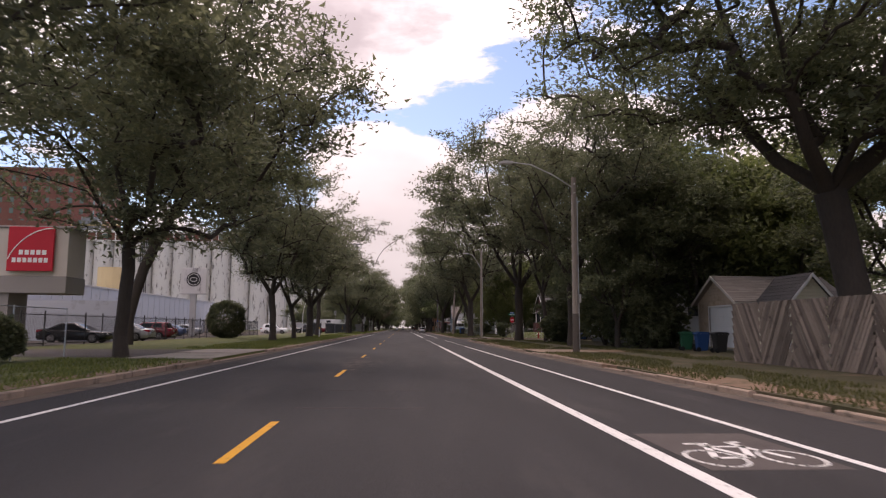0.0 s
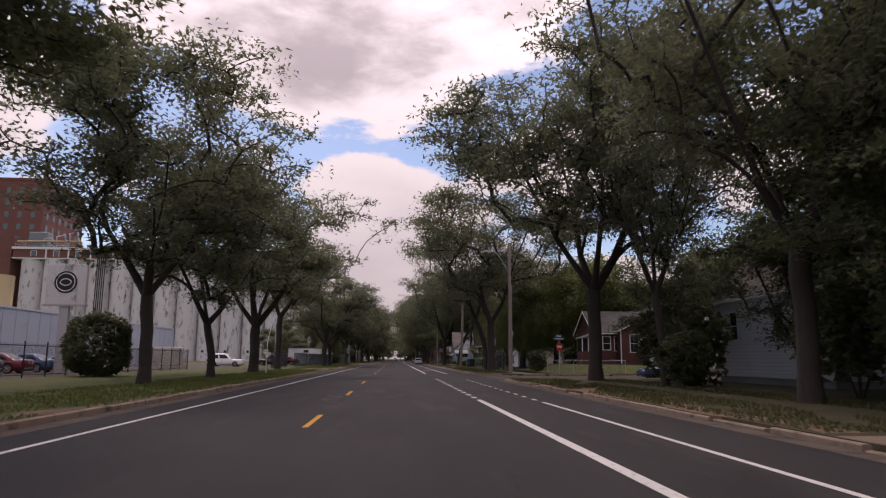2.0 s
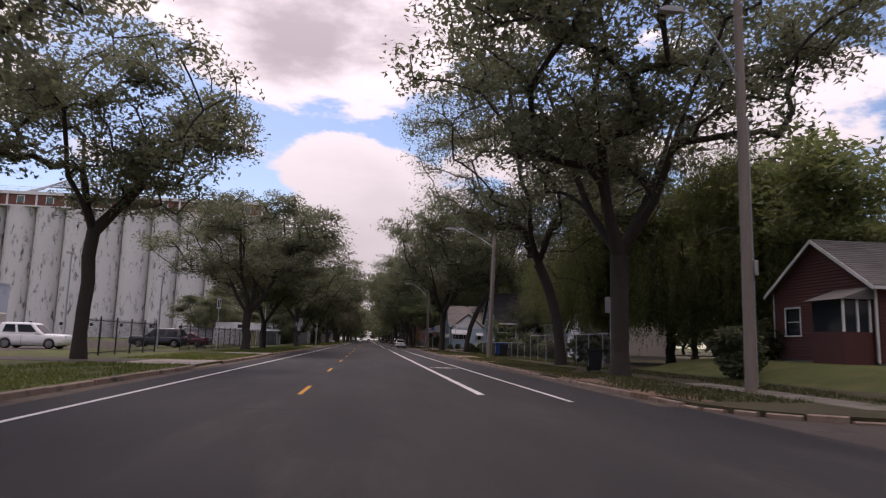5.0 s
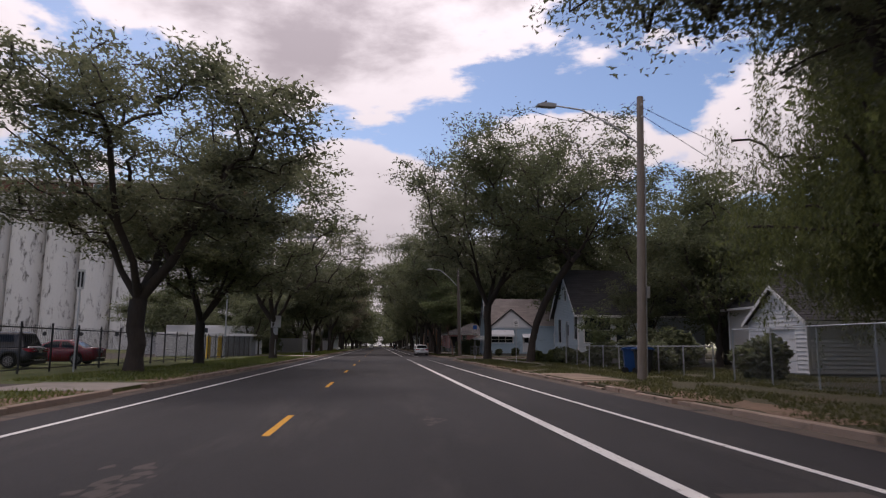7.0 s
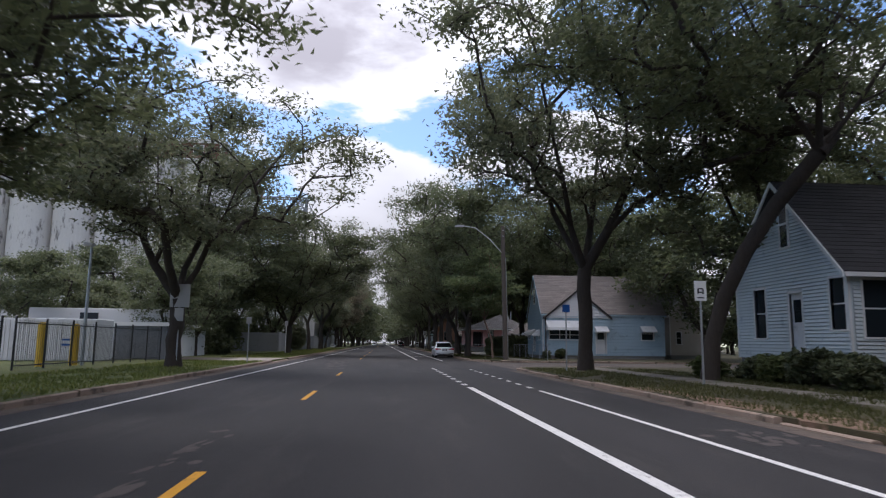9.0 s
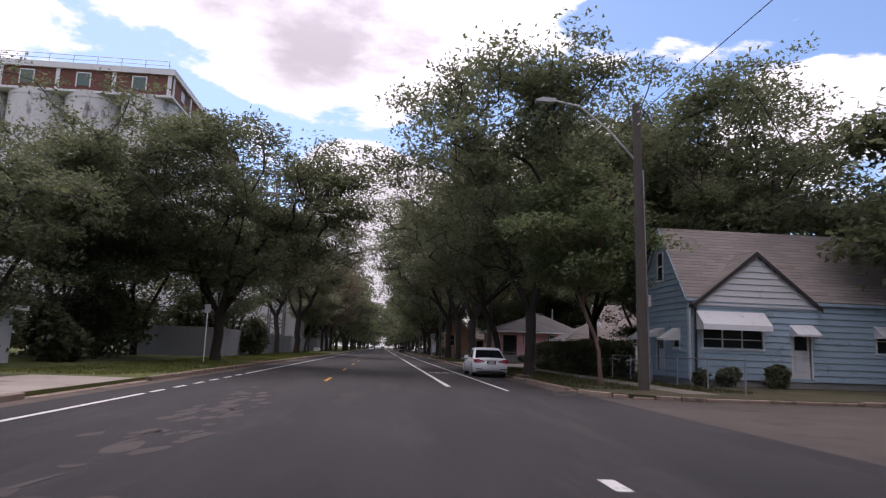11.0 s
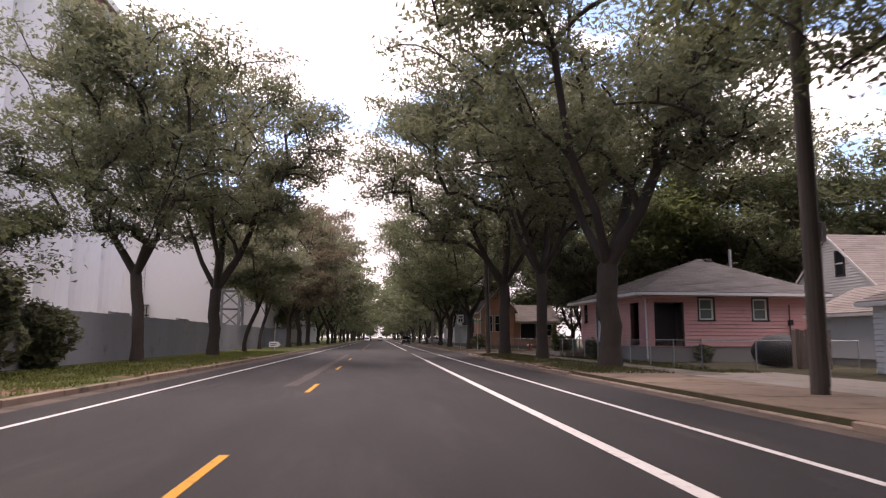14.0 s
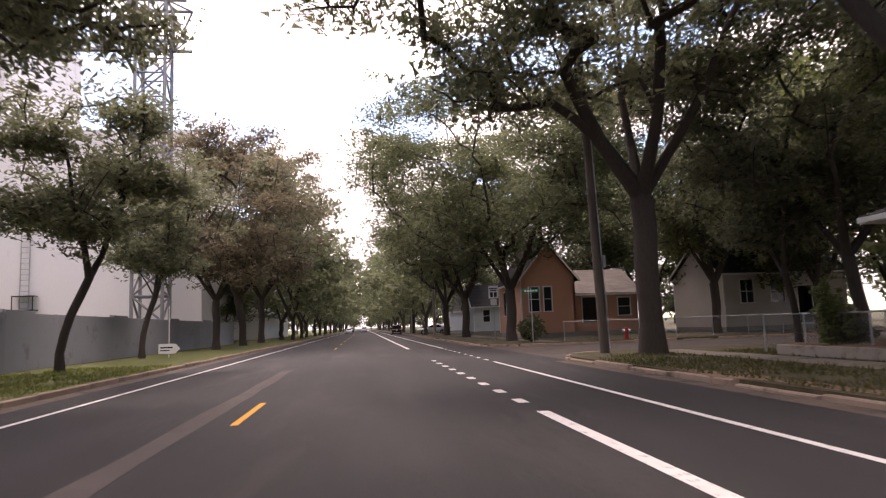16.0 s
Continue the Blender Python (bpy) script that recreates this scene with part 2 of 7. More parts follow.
GIRDER = mat("grey_painted_girder", (0.22, 0.225, 0.24), 0.6, 0.2, 4.0, 30.0)
STEEL_DARK = mat("dark_painted_steel", (0.03, 0.03, 0.032), 0.55, 0.2, 8.0, 60.0)
SIGN_BACK = mat("sign_aluminium", (0.42, 0.41, 0.40), 0.55, 0.12, 6.0, 40.0, metal=0.3)
SIGN_WHITE = mat("sign_white", (0.75, 0.74, 0.72), 0.5, 0.06, 6.0, 40.0)
SIGN_RED = mat("sign_red", (0.50, 0.02, 0.035), 0.5, 0.1, 6.0, 40.0)
SIGN_GREEN = mat("sign_green", (0.01, 0.20, 0.11), 0.5, 0.1, 6.0, 40.0)
SIGN_BLUE = mat("sign_blue", (0.02, 0.10, 0.35), 0.5, 0.1, 6.0, 40.0)
BLACK = mat("black_paint", (0.02, 0.02, 0.021), 0.6, 0.2, 6.0, 40.0)
SIDING_WHITE = mat("white_siding", (0.60, 0.60, 0.60), 0.7, 0.07, 4.0, 30.0, stain=(0.42, 0.41, 0.39), stain_amount=0.15, stain_scale=1.0)
SIDING_BLUE = mat("pale_blue_siding", (0.33, 0.43, 0.50), 0.7, 0.08, 4.0, 30.0, stain=(0.25, 0.32, 0.36), stain_amount=0.2)
SIDING_GREYBLUE = mat("grey_blue_siding", (0.52, 0.565, 0.575), 0.7, 0.08, 4.0, 30.0, stain=(0.36, 0.41, 0.44), stain_amount=0.15)
SIDING_PINK = mat("pink_siding", (0.60, 0.33, 0.31), 0.75, 0.08, 4.0, 30.0, stain=(0.48, 0.27, 0.25), stain_amount=0.2)
SIDING_BROWN = mat("red_brown_siding", (0.115, 0.045, 0.040), 0.8, 0.2, 4.0, 30.0)
SIDING_TAN = mat("peeling_tan_siding", (0.42, 0.33, 0.25), 0.85, 0.2, 5.0, 30.0, stain=(0.27, 0.20, 0.14), stain_amount=0.5, stain_scale=2.0)
SIDING_CREAM = mat("pale_yellow_siding", (0.52, 0.48, 0.36), 0.75, 0.08, 4.0, 30.0, stain=(0.36, 0.32, 0.23), stain_amount=0.2)
STUCCO = mat("cream_stucco", (0.52, 0.47, 0.42), 0.9, 0.1, 4.0, 50.0, 0.3, 60.0)
ORANGE_WALL = mat("salmon_stucco", (0.52, 0.29, 0.20), 0.9, 0.12, 4.0, 50.0, 0.3, 60.0)
SHINGLE = mat("grey_shingles", (0.135, 0.125, 0.12), 0.95, 0.25, 5.0, 40.0, 0.5, 50.0, per_island=0.16)
SHINGLE_TAN = mat("tan_shingles", (0.25, 0.215, 0.195), 0.95, 0.2, 5.0, 40.0, 0.5, 50.0, per_island=0.13)
SHINGLE_DARK = mat("dark_shingles", (0.055, 0.052, 0.053), 0.95, 0.25, 5.0, 40.0, 0.5, 50.0, per_island=0.16)
TRIM = mat("white_trim", (0.70, 0.69, 0.67), 0.6, 0.06, 5.0, 30.0)
TRIM_DARK = mat("dark_trim", (0.045, 0.04, 0.04), 0.6, 0.2, 5.0, 30.0)
PANE = glass_mat("window_glass")
PANE_GREEN = glass_mat("curtained_glass", (0.10, 0.14, 0.12), 0.2)
CAR_GLASS = glass_mat("tinted_car_glass", (0.010, 0.012, 0.014), 0.06, 0.25)
FOUNDATION = mat("foundation_block", (0.25, 0.24, 0.225), 0.9, 0.2, 5.0, 40.0, 0.3)
FENCE_WOOD = mat("weathered_fence_boards", (0.185, 0.148, 0.122), 0.92, 0.35, 6.0, 40.0, 0.6, 50.0, per_object=0.5, stain=(0.07, 0.055, 0.045), stain_amount=0.35, stain_scale=1.4)
SILO = mat("flaking_white_silo_concrete", (0.58, 0.56, 0.545), 0.9, 0.12, 0.8, 8.0, 0.3, 10.0, stretch=(1, 1, 0.35), stain=(0.10, 0.09, 0.085), stain_amount=0.40, stain_scale=0.8)
SILO_WHITE = mat("white_painted_concrete", (0.68, 0.67, 0.67), 0.85, 0.06, 0.5, 6.0, stretch=(1, 1, 0.3), stain=(0.52, 0.51, 0.50), stain_amount=0.15, stain_scale=0.2)
BRICK = mat("dark_red_brick", (0.17, 0.075, 0.06), 0.9, 0.25, 2.0, 14.0, 0.3, 20.0, stain=(0.10, 0.06, 0.05), stain_amount=0.3, stain_scale=0.3)
WAREHOUSE = mat("pale_blue_metal_wall", (0.50, 0.53, 0.58), 0.6, 0.08, 1.0, 15.0, stain=(0.40, 0.42, 0.45), stain_amount=0.2, stain_scale=0.5)
TAUPE = mat("taupe_stucco", (0.28, 0.255, 0.24), 0.9, 0.1, 1.0, 20.0)
WALL_GREY = mat("grey_painted_boards", (0.29, 0.29, 0.305), 0.85, 0.12, 2.0, 25.0, stain=(0.21, 0.21, 0.215), stain_amount=0.25, stain_scale=0.8, per_object=0.06)
RUBBER = mat("tyre_rubber", (0.018, 0.018, 0.018), 0.85, 0.2, 6.0, 50.0)
RIM = mat("alloy_rim", (0.35, 0.35, 0.36), 0.35, 0.1, 8.0, 60.0, metal=0.8)
CAR_WHITE = mat("white_car_paint", (0.78, 0.78, 0.78), 0.22, 0.02, 3.0, 40.0, spec=0.6)
CAR_RED = mat("dark_red_car_paint", (0.17, 0.015, 0.025), 0.25, 0.05, 3.0, 40.0, spec=0.6)
CAR_BLACK = mat("black_car_paint", (0.016, 0.017, 0.02), 0.22, 0.05, 3.0, 40.0, spec=0.6)
CAR_BLUE = mat("blue_car_paint", (0.05, 0.09, 0.19), 0.25, 0.05, 3.0, 40.0, spec=0.6)
CAR_SILVER = mat("silver_car_paint", (0.42, 0.43, 0.44), 0.3, 0.05, 3.0, 40.0, metal=0.4)
TAIL = mat("red_tail_lamp", (0.35, 0.012, 0.03), 0.2, 0.1, 8.0, 40.0, spec=0.6)
CLEAR = mat("clear_lamp_plastic", (0.55, 0.55, 0.56), 0.2, 0.05, 8.0, 40.0, spec=0.6)
BIN_BLUE = mat("blue_bin_plastic", (0.015, 0.065, 0.20), 0.5, 0.12, 5.0, 30.0)
BIN_GREEN = mat("green_bin_plastic", (0.012, 0.10, 0.05), 0.5, 0.12, 5.0, 30.0)
BIN_BLACK = mat("black_bin_plastic", (0.018, 0.018, 0.019), 0.5, 0.12, 5.0, 30.0)
HYDRANT_RED = mat("hydrant_red", (0.28, 0.03, 0.025), 0.6, 0.2, 8.0, 40.0)
TIN = mat("corrugated_tin", (0.20, 0.21, 0.225), 0.55, 0.2, 3.0, 30.0, metal=0.2)
YELLOW_PAINT = mat("yellow_paint", (0.60, 0.38, 0.04), 0.6, 0.15, 6.0, 40.0)
OCHRE = mat("ochre_paint", (0.46, 0.36, 0.20), 0.8, 0.12, 3.0, 30.0)


# ---- mesh helpers ----
def link(name, bm, material, parent=None, smooth=False):
    me = bpy.data.meshes.new(name)
    bm.to_mesh(me)
    bm.free()
    for m in (material if isinstance(material, (list, tuple)) else (material,)):
        me.materials.append(m)
    if smooth:
        me.shade_smooth()
    ob = new(name, me)
    if parent:
        ob.parent = parent
    return ob


def part(name, bm, material, parent, label="", smooth=False):
    ob = link(name, bm, material, parent, smooth)
    return tagged(ob, label) if label else ob


def empty(name, m, label="", category="", group="", kind=""):
    ob = new(name)
    ob.matrix_world = m
    return tagged(ob, label, category, group, kind)


def box(bm, x0, y0, z0, x1, y1, z1, bevel=0.0, m=None):
    r = bmesh.ops.create_cube(bm, size=1.0)
    vs = r["verts"]
    for v in vs:
        v.co = Vector((x0 + (v.co.x + 0.5) * (x1 - x0), y0 + (v.co.y + 0.5) * (y1 - y0), z0 + (v.co.z + 0.5) * (z1 - z0)))
    if bevel:
        es = list({e for v in vs for e in v.link_edges})
        out = bmesh.ops.bevel(bm, geom=es, offset=bevel, segments=1, affect="EDGES")
        vs = list(set(out["verts"]) | {v for v in vs if v.is_valid})
    if m is not None:
        bmesh.ops.transform(bm, matrix=m, verts=vs)
    return vs


def boxes(*specs, bevel=0.0):
    bm = bmesh.new()
    for s in specs:
        box(bm, *s, bevel=bevel)
    return bm


def tube(bm, pts, radii, sides=8, caps=True):
    """A tapered tube along points."""
    rings = []
    for i, p in enumerate(pts):
        p = Vector(p)
        a = Vector(pts[max(i - 1, 0)])
        b = Vector(pts[min(i + 1, len(pts) - 1)])
        d = (b - a).normalized()
        u = d.orthogonal().normalized() if abs(d.z) > 0.95 else d.cross(Vector((0, 0, 1))).normalized()
        w = d.cross(u)
        r = radii[i] if isinstance(radii, (list, tuple)) else radii
        rings.append([bm.verts.new(p + (u * math.cos(2 * math.pi * k / sides) + w * math.sin(2 * math.pi * k / sides)) * r) for k in range(sides)])
    for a, b in zip(rings, rings[1:]):
        for k in range(sides):
            bm.faces.new((a[k], a[(k + 1) % sides], b[(k + 1) % sides], b[k]))
    if caps:
        bm.faces.new(rings[0][::-1])
        bm.faces.new(rings[-1])
    return bm


def prism(bm, outline, axis, a, b, swap=False):
    """Extrudes a closed outline of pairs along an axis from a to b."""
    def at(p, k):
        return {"x": (k, p[0], p[1]), "y": (p[0], k, p[1]), "z": (p[0], p[1], k)}[axis]
    lo = [bm.verts.new(at(p, a)) for p in outline]
    hi = [bm.verts.new(at(p, b)) for p in outline]
    n = len(outline)
    bm.faces.new(lo)
    bm.faces.new(hi[::-1])
    for i in range(n):
        bm.faces.new((lo[i], hi[i], hi[(i + 1) % n], lo[(i + 1) % n]))
    bmesh.ops.recalc_face_normals(bm, faces=bm.faces)
    return bm


def quads(name, verts, faces, material, parent=None):
    me = bpy.data.meshes.new(name)
    me.from_pydata(verts, [], faces)
    me.materials.append(material)
    ob = new(name, me)
    if parent:
        ob.parent = parent
    return ob


# ---- trees ----
def tree_skeleton(rng, height, spread, fork, lean, tips, flat, hollow=0.35, limbs=4, clear=0.0, shift=1.25):
    """Nodes of a branching skeleton: places, parents. Tips fill a crown; each joins the nearest branch."""
    P, par = [np.zeros(3)], [-1]
    lean = np.array(lean, float)
    n = 5
    for i in range(1, n + 1):
        s = i / n
        P.append(np.array([lean[0] * s * s + rng.normal(0, 0.04), lean[1] * s * s + rng.normal(0, 0.04), fork * s]))
        par.append(len(P) - 2)
    top = len(P) - 1
    for k in range(limbs):
        a = 2 * math.pi * (k + rng.uniform(-0.25, 0.25)) / limbs + 0.6
        out = spread * rng.uniform(0.35, 0.5)
        end = P[top] + np.array([math.cos(a) * out, math.sin(a) * out, (height - fork) * rng.uniform(0.42, 0.6)])
        prev = top
        for s in (0.25, 0.5, 0.75, 1.0):
            q = P[top] + (end - P[top]) * np.array([s ** 0.8, s ** 0.8, s]) + rng.normal(0, 0.12, 3)
            P.append(q)
            par.append(prev)
            prev = len(P) - 1
    c = np.array([lean[0] * shift, lean[1] * shift, 0])

    def in_crown(u, jitter):
        zc = fork + clear + (height - fork - clear) * (0.5 + 0.5 * u[2])
        wide = spread * (1 - 0.35 * max(u[2], 0) ** 2 * (1 - flat)) * (1 - 0.40 * max(-u[2], 0))
        lump = 1 + 0.16 * math.sin(3 * math.atan2(u[1], u[0]) + height) + 0.10 * math.sin(7 * math.atan2(u[1], u[0]) + 2 * spread)
        return c + np.array([u[0] * wide * lump, u[1] * wide * lump, zc + rng.normal(0, jitter)])

    # the crown is made of lobes, with gaps between them
    lobes = []
    while len(lobes) < max(9, tips // 16):
        u = rng.uniform(-1, 1, 3)
        r = np.linalg.norm(u)
        if hollow < r < 0.92:
            lobes.append(in_crown(u, 0.4))
    targets = []
    for k in range(tips):
        if k % 4 == 0:
            u = rng.uniform(-1, 1, 3)
            u /= max(1.0, np.linalg.norm(u))
            targets.append(in_crown(u, 0.3))
        else:
            targets.append(lobes[rng.integers(len(lobes))] + np.clip(rng.normal(0, 1, 3), -1.5, 1.5) * np.array([0.16, 0.16, 0.07]) * spread)
    origin = P[top]
    targets.sort(key=lambda q: np.linalg.norm(q - origin))
    ends = []
    for q in targets:
        A = np.array(P[top:])
        d = np.linalg.norm(A - q, axis=1) + 0.25 * np.linalg.norm(A - origin, axis=1) * 0.5 + np.where(A[:, 2] > q[2] + 0.3, 1.5, 0.0)
        j = top + int(np.argmin(d))
        a = P[j]
        steps = max(2, min(4, int(np.linalg.norm(q - a) / 0.7)))
        prev = j
        sag = rng.normal(0, 0.06, 3) * np.linalg.norm(q - a)
        for s in range(1, steps + 1):
            f = s / steps
            P.append(a + (q - a) * f + sag * math.sin(math.pi * f) + np.array([0, 0, 0.10 * np.linalg.norm(q - a) * math.sin(math.pi * f)]))
            par.append(prev)
            prev = len(P) - 1
        ends.append(prev)
    return np.array(P), np.array(par), ends


def leaf_cloud(rng, centres, per, radius, size, flatten=0.6, droop=0.0, aspect=0.55):
    """Verts and faces of leaf blades in loose clumps: each blade is a folded kite."""
    n = len(centres) * per
    c = np.repeat(np.asarray(centres), per, axis=0)
    rad = radius * rng.uniform(0.6, 1.3, len(centres)).repeat(per)[:, None]
    p = c + np.clip(rng.normal(0, 0.5, (n, 3)), -0.85, 0.85) * rad * np.array([1, 1, flatten])
    d = rng.normal(0, 1, (n, 3))
    d[:, 2] = d[:, 2] * 0.55 - droop
    d /= np.linalg.norm(d, axis=1)[:, None]
    up = rng.normal(0, 0.5, (n, 3)) + np.array([0, 0, 1.0])
    w = np.cross(d, up)
    w /= np.linalg.norm(w, axis=1)[:, None] + 1e-6
    s = size * rng.uniform(0.6, 1.35, n)[:, None]
    v = np.empty((n, 3, 3))
    v[:, 0] = p - d * s * 0.45 + w * s * aspect * 0.42
    v[:, 1] = p - d * s * 0.30 - w * s * aspect * 0.50
    v[:, 2] = p + d * s * 0.60
    f = np.arange(n * 3).reshape(n, 3)
    return v.reshape(-1, 3), f


def fast_mesh(name, v, f, material, parent):
    me = bpy.data.meshes.new(name)
    me.vertices.add(len(v))
    me.vertices.foreach_set("co", np.ascontiguousarray(v, dtype=np.float32).ravel())
    k = f.shape[1]
    me.loops.add(f.size)
    me.loops.foreach_set("vertex_index", f.astype(np.int32).ravel())
    me.polygons.add(len(f))
    me.polygons.foreach_set("loop_start", np.arange(0, f.size, k, dtype=np.int32))
    me.update(calc_edges=True)
    me.materials.append(material)
    ob = new(name, me)
    ob.parent = parent
    return ob


def branch_mesh(P, par, r_trunk, r_tip, sides_big=8, flare=1.35, least=0.0):
    """Tapered tubes along a skeleton, thicker where more of the crown hangs on them."""
    n = len(P)
    load = np.zeros(n)
    kids = [[] for _ in range(n)]
    for i in range(1, n):
        kids[par[i]].append(i)
    for i in range(n - 1, 0, -1):
        if not kids[i]:
            load[i] = 1
        load[par[i]] += load[i]
    r = r_tip + (r_trunk - r_tip) * (load / load[0]) ** 0.55
    r[0] *= flare
    V, Fq = [], []
    def ring(p, d, rad, sides):
        h = np.array([0, 0, 1.0]) if abs(d[2]) < 0.9 else np.array([1.0, 0, 0])
        u = np.cross(d, h)
        u /= np.linalg.norm(u)
        w = np.cross(d, u)
        a = 2 * np.pi * np.arange(sides) / sides
        return p + rad * (np.cos(a)[:, None] * u + np.sin(a)[:, None] * w)
    for i in range(1, n):
        a, b = P[par[i]], P[i]
        d = b - a
        L = np.linalg.norm(d)
        if L < 1e-4 or r[i] < least:
            continue
        d = d / L
        sides = sides_big if r[i] > 0.06 else (5 if r[i] > 0.025 else 3)
        ra = min(r[par[i]], r[i] * 1.35 if par[i] else r[par[i]])
        base = len(V)
        V.extend(ring(a - d * 0.3 * ra, d, ra, sides))
        V.extend(ring(b, d, r[i], sides))
        for k in range(sides):
            Fq.append((base + k, base + (k + 1) % sides, base + sides + (k + 1) % sides, base + sides + k))
    return np.array(V), np.array(Fq)


def tree(name, m, label, seed, height, spread, fork, trunk, tips=230, per=46, clump=1.1, leaf=0.26, leaves=None, bark=None,
         lean=(0, 0), flat=0.5, limbs=4, hollow=0.35, group="", clear=0.0, shift=1.25, least=0.0, fine=True):
    rng = np.random.default_rng(seed)
    root = empty(name, m, label, "tree", group)
    P, par, ends = tree_skeleton(rng, height, spread, fork, lean, tips, flat, hollow, limbs, clear, shift)
    V, Fq = branch_mesh(P, par, trunk, 0.012, least=least)
    t = fast_mesh("trunk", V, Fq, bark or BARK, root)
    t.data.shade_smooth()
    E = np.array([P[e] for e in ends])
    E2 = np.array([0.5 * (P[e] + P[par[e]]) for e in ends])
    E3 = np.array([0.3 * P[e] + 0.7 * P[par[e]] + rng.normal(0, 0.5, 3) for e in ends])
    v, f = leaf_cloud(rng, np.concatenate([E, E2, E3]), int(per * (0.85 if fine else 0.62)), clump, leaf * (1.12 if fine else 1.32), 0.40, aspect=0.55 if fine else 0.62)
    fast_mesh("crown", v, f, leaves or LEAF, root)
    return root


def willow(m, label, seed=5, height=13.0, spread=6.5):
    rng = np.random.default_rng(seed)
    root = empty("willow_tree", m, label, "tree")
    P, par, ends = tree_skeleton(rng, height, spread, 3.2, (0.3, 0.2), 170, 0.7, 0.5, 5)
    V, Fq = branch_mesh(P, par, 0.42, 0.015)
    fast_mesh("trunk", V, Fq, BARK, root)
    cs = []
    for e in ends:
        p = P[e]
        L = min(max(p[2] - rng.uniform(2.6, 4.4), 0.6), rng.uniform(3.5, 8.5))
        for _ in range(13):
            q = p + rng.normal(0, 0.75, 3)
            k = int(max(L, 1) / 0.16)
            s = np.linspace(0, 1, k)[:, None]
            cs.append(q + np.concatenate([rng.normal(0, 0.3, 2) * np.ones((k, 2)) * s, -L * s], axis=1) + rng.normal(0, 0.06, (k, 3)))
    v, f = leaf_cloud(rng, np.concatenate(cs), 4, 0.20, 0.19, 1.0, 1.8, 0.26)
    fast_mesh("crown", v, f, LEAF_WILLOW, root)
    return root


def shrub(name, m, label, seed, rx, ry, rz, n=2600, leaf=0.13, leaves=None, category="shrub", square=1.0):
    """A rounded or clipped bush: leaves thickest near its surface, over short stems."""
    rng = np.random.default_rng(seed)
    root = empty(name, m, label, category)
    u = rng.normal(0, 1, (n, 3))
    u /= np.linalg.norm(u, axis=1)[:, None]
    if square == 1.0:                               # several rounded lobes of different size
        k = rng.integers(0, 8, n)
        mid = rng.normal(0, 1, (8, 3))
        mid *= 0.5 / np.linalg.norm(mid, axis=1)[:, None]
        size = rng.uniform(0.42, 0.68, 8)
        u = mid[k] + u * size[k][:, None]
    if square < 1.0:                                # clipped flat on top and sides
        u = np.sign(u) * np.abs(u) ** square
    bumpy = 1 + 0.10 * np.sin(5 * u[:, 0] + seed) * np.sin(6 * u[:, 2] + 1) + 0.06 * np.sin(11 * u[:, 1])
    r = rng.uniform(0.72, 1.0, n) ** 0.6 * bumpy
    c = u * r[:, None] * np.array([rx, ry, rz]) + np.array([0, 0, rz * 0.95])
    c = c[c[:, 2] > 0.05]
    v, f = leaf_cloud(rng, c, 4, 0.10, leaf * 1.25, 1.0, aspect=0.8)
    fast_mesh("foliage", v, f, leaves or LEAF_DARK, root)
    bm = bmesh.new()
    for k in range(6):
        a = k * 1.05
        tube(bm, [(0.08 * math.cos(a), 0.08 * math.sin(a), 0), (0.5 * rx * math.cos(a), 0.5 * ry * math.sin(a), rz)], [0.03, 0.012], 5)
    part("stem", bm, BARK, root)
    return root


# ---- ground, road, kerbs ----
KL, KR = -7.2, 7.25                      # faces of the kerbs
Y0, Y1 = -60.0, 900.0
CROSS = [(78.0, 88.5), (177.0, 189.5), (272.0, 284.0)]      # side streets that open to the right
LOOP = 3.4                               # how far the corners round off


def slab(name, x0, y0, x1, y1, z0, z1, material, label="", category="", kind="structure"):
    ob = link(name, boxes((x0, y0, z0, x1, y1, z1)), material)
    return tagged(ob, label, category, kind=kind)


bm = bmesh.new()
bmesh.ops.create_grid(bm, x_segments=2, y_segments=2, size=2400)
bmesh.ops.translate(bm, verts=bm.verts, vec=(0, 600, -0.12))
tagged(link("ground", bm, LAWN), "wide flat lawn and soil under the whole district", "ground", kind="structure")
bm = bmesh.new()                         # the corner lot rises to the red house
bmesh.ops.create_grid(bm, x_segments=24, y_segments=24, size=1.0)
for v in bm.verts:
    x, y = 31.4 + 16.6 * v.co.x, 106.2 + 11.8 * v.co.y
    ease = lambda f: min(1.0, max(0.0, f)) ** 2 * (3 - 2 * min(1.0, max(0.0, f)))
    v.co = (x, y, 0.06 + 0.80 * ease((y - 94.4) / 5.6) * ease((x - 14.8) / 5.0) * ease((118 - y) / 4))
tagged(link("lawn_bank", bm, LAWN), "lawn that rises gently to the corner house", "lawn", kind="structure")
slab("road", KL - 0.1, Y0, KR + 0.1, Y1, -0.3, 0.0, ASPHALT, "dark worn asphalt street with painted lanes", "road")
for a, b in CROSS:
    slab("side_street", KR + 0.1, a - LOOP - 0.3, 120, b + LOOP + 0.3, -0.3, -0.004, ASPHALT_OLD, "greyish worn asphalt side street", "road")


def stretches(y0, y1, gaps):
    out, y = [], y0
    for a, b in sorted(gaps):
        if a > y:
            out.append((y, min(a, y1)))
        y = max(y, b)
    if y < y1:
        out.append((y, y1))
    return out


def arc(cx, cy, r, a0, a1, n=7):
    return [(cx + r * math.cos(radians(a0 + (a1 - a0) * i / n)), cy + r * math.sin(radians(a0 + (a1 - a0) * i / n))) for i in range(n + 1)]


KW = 0.17                                # width of a kerb


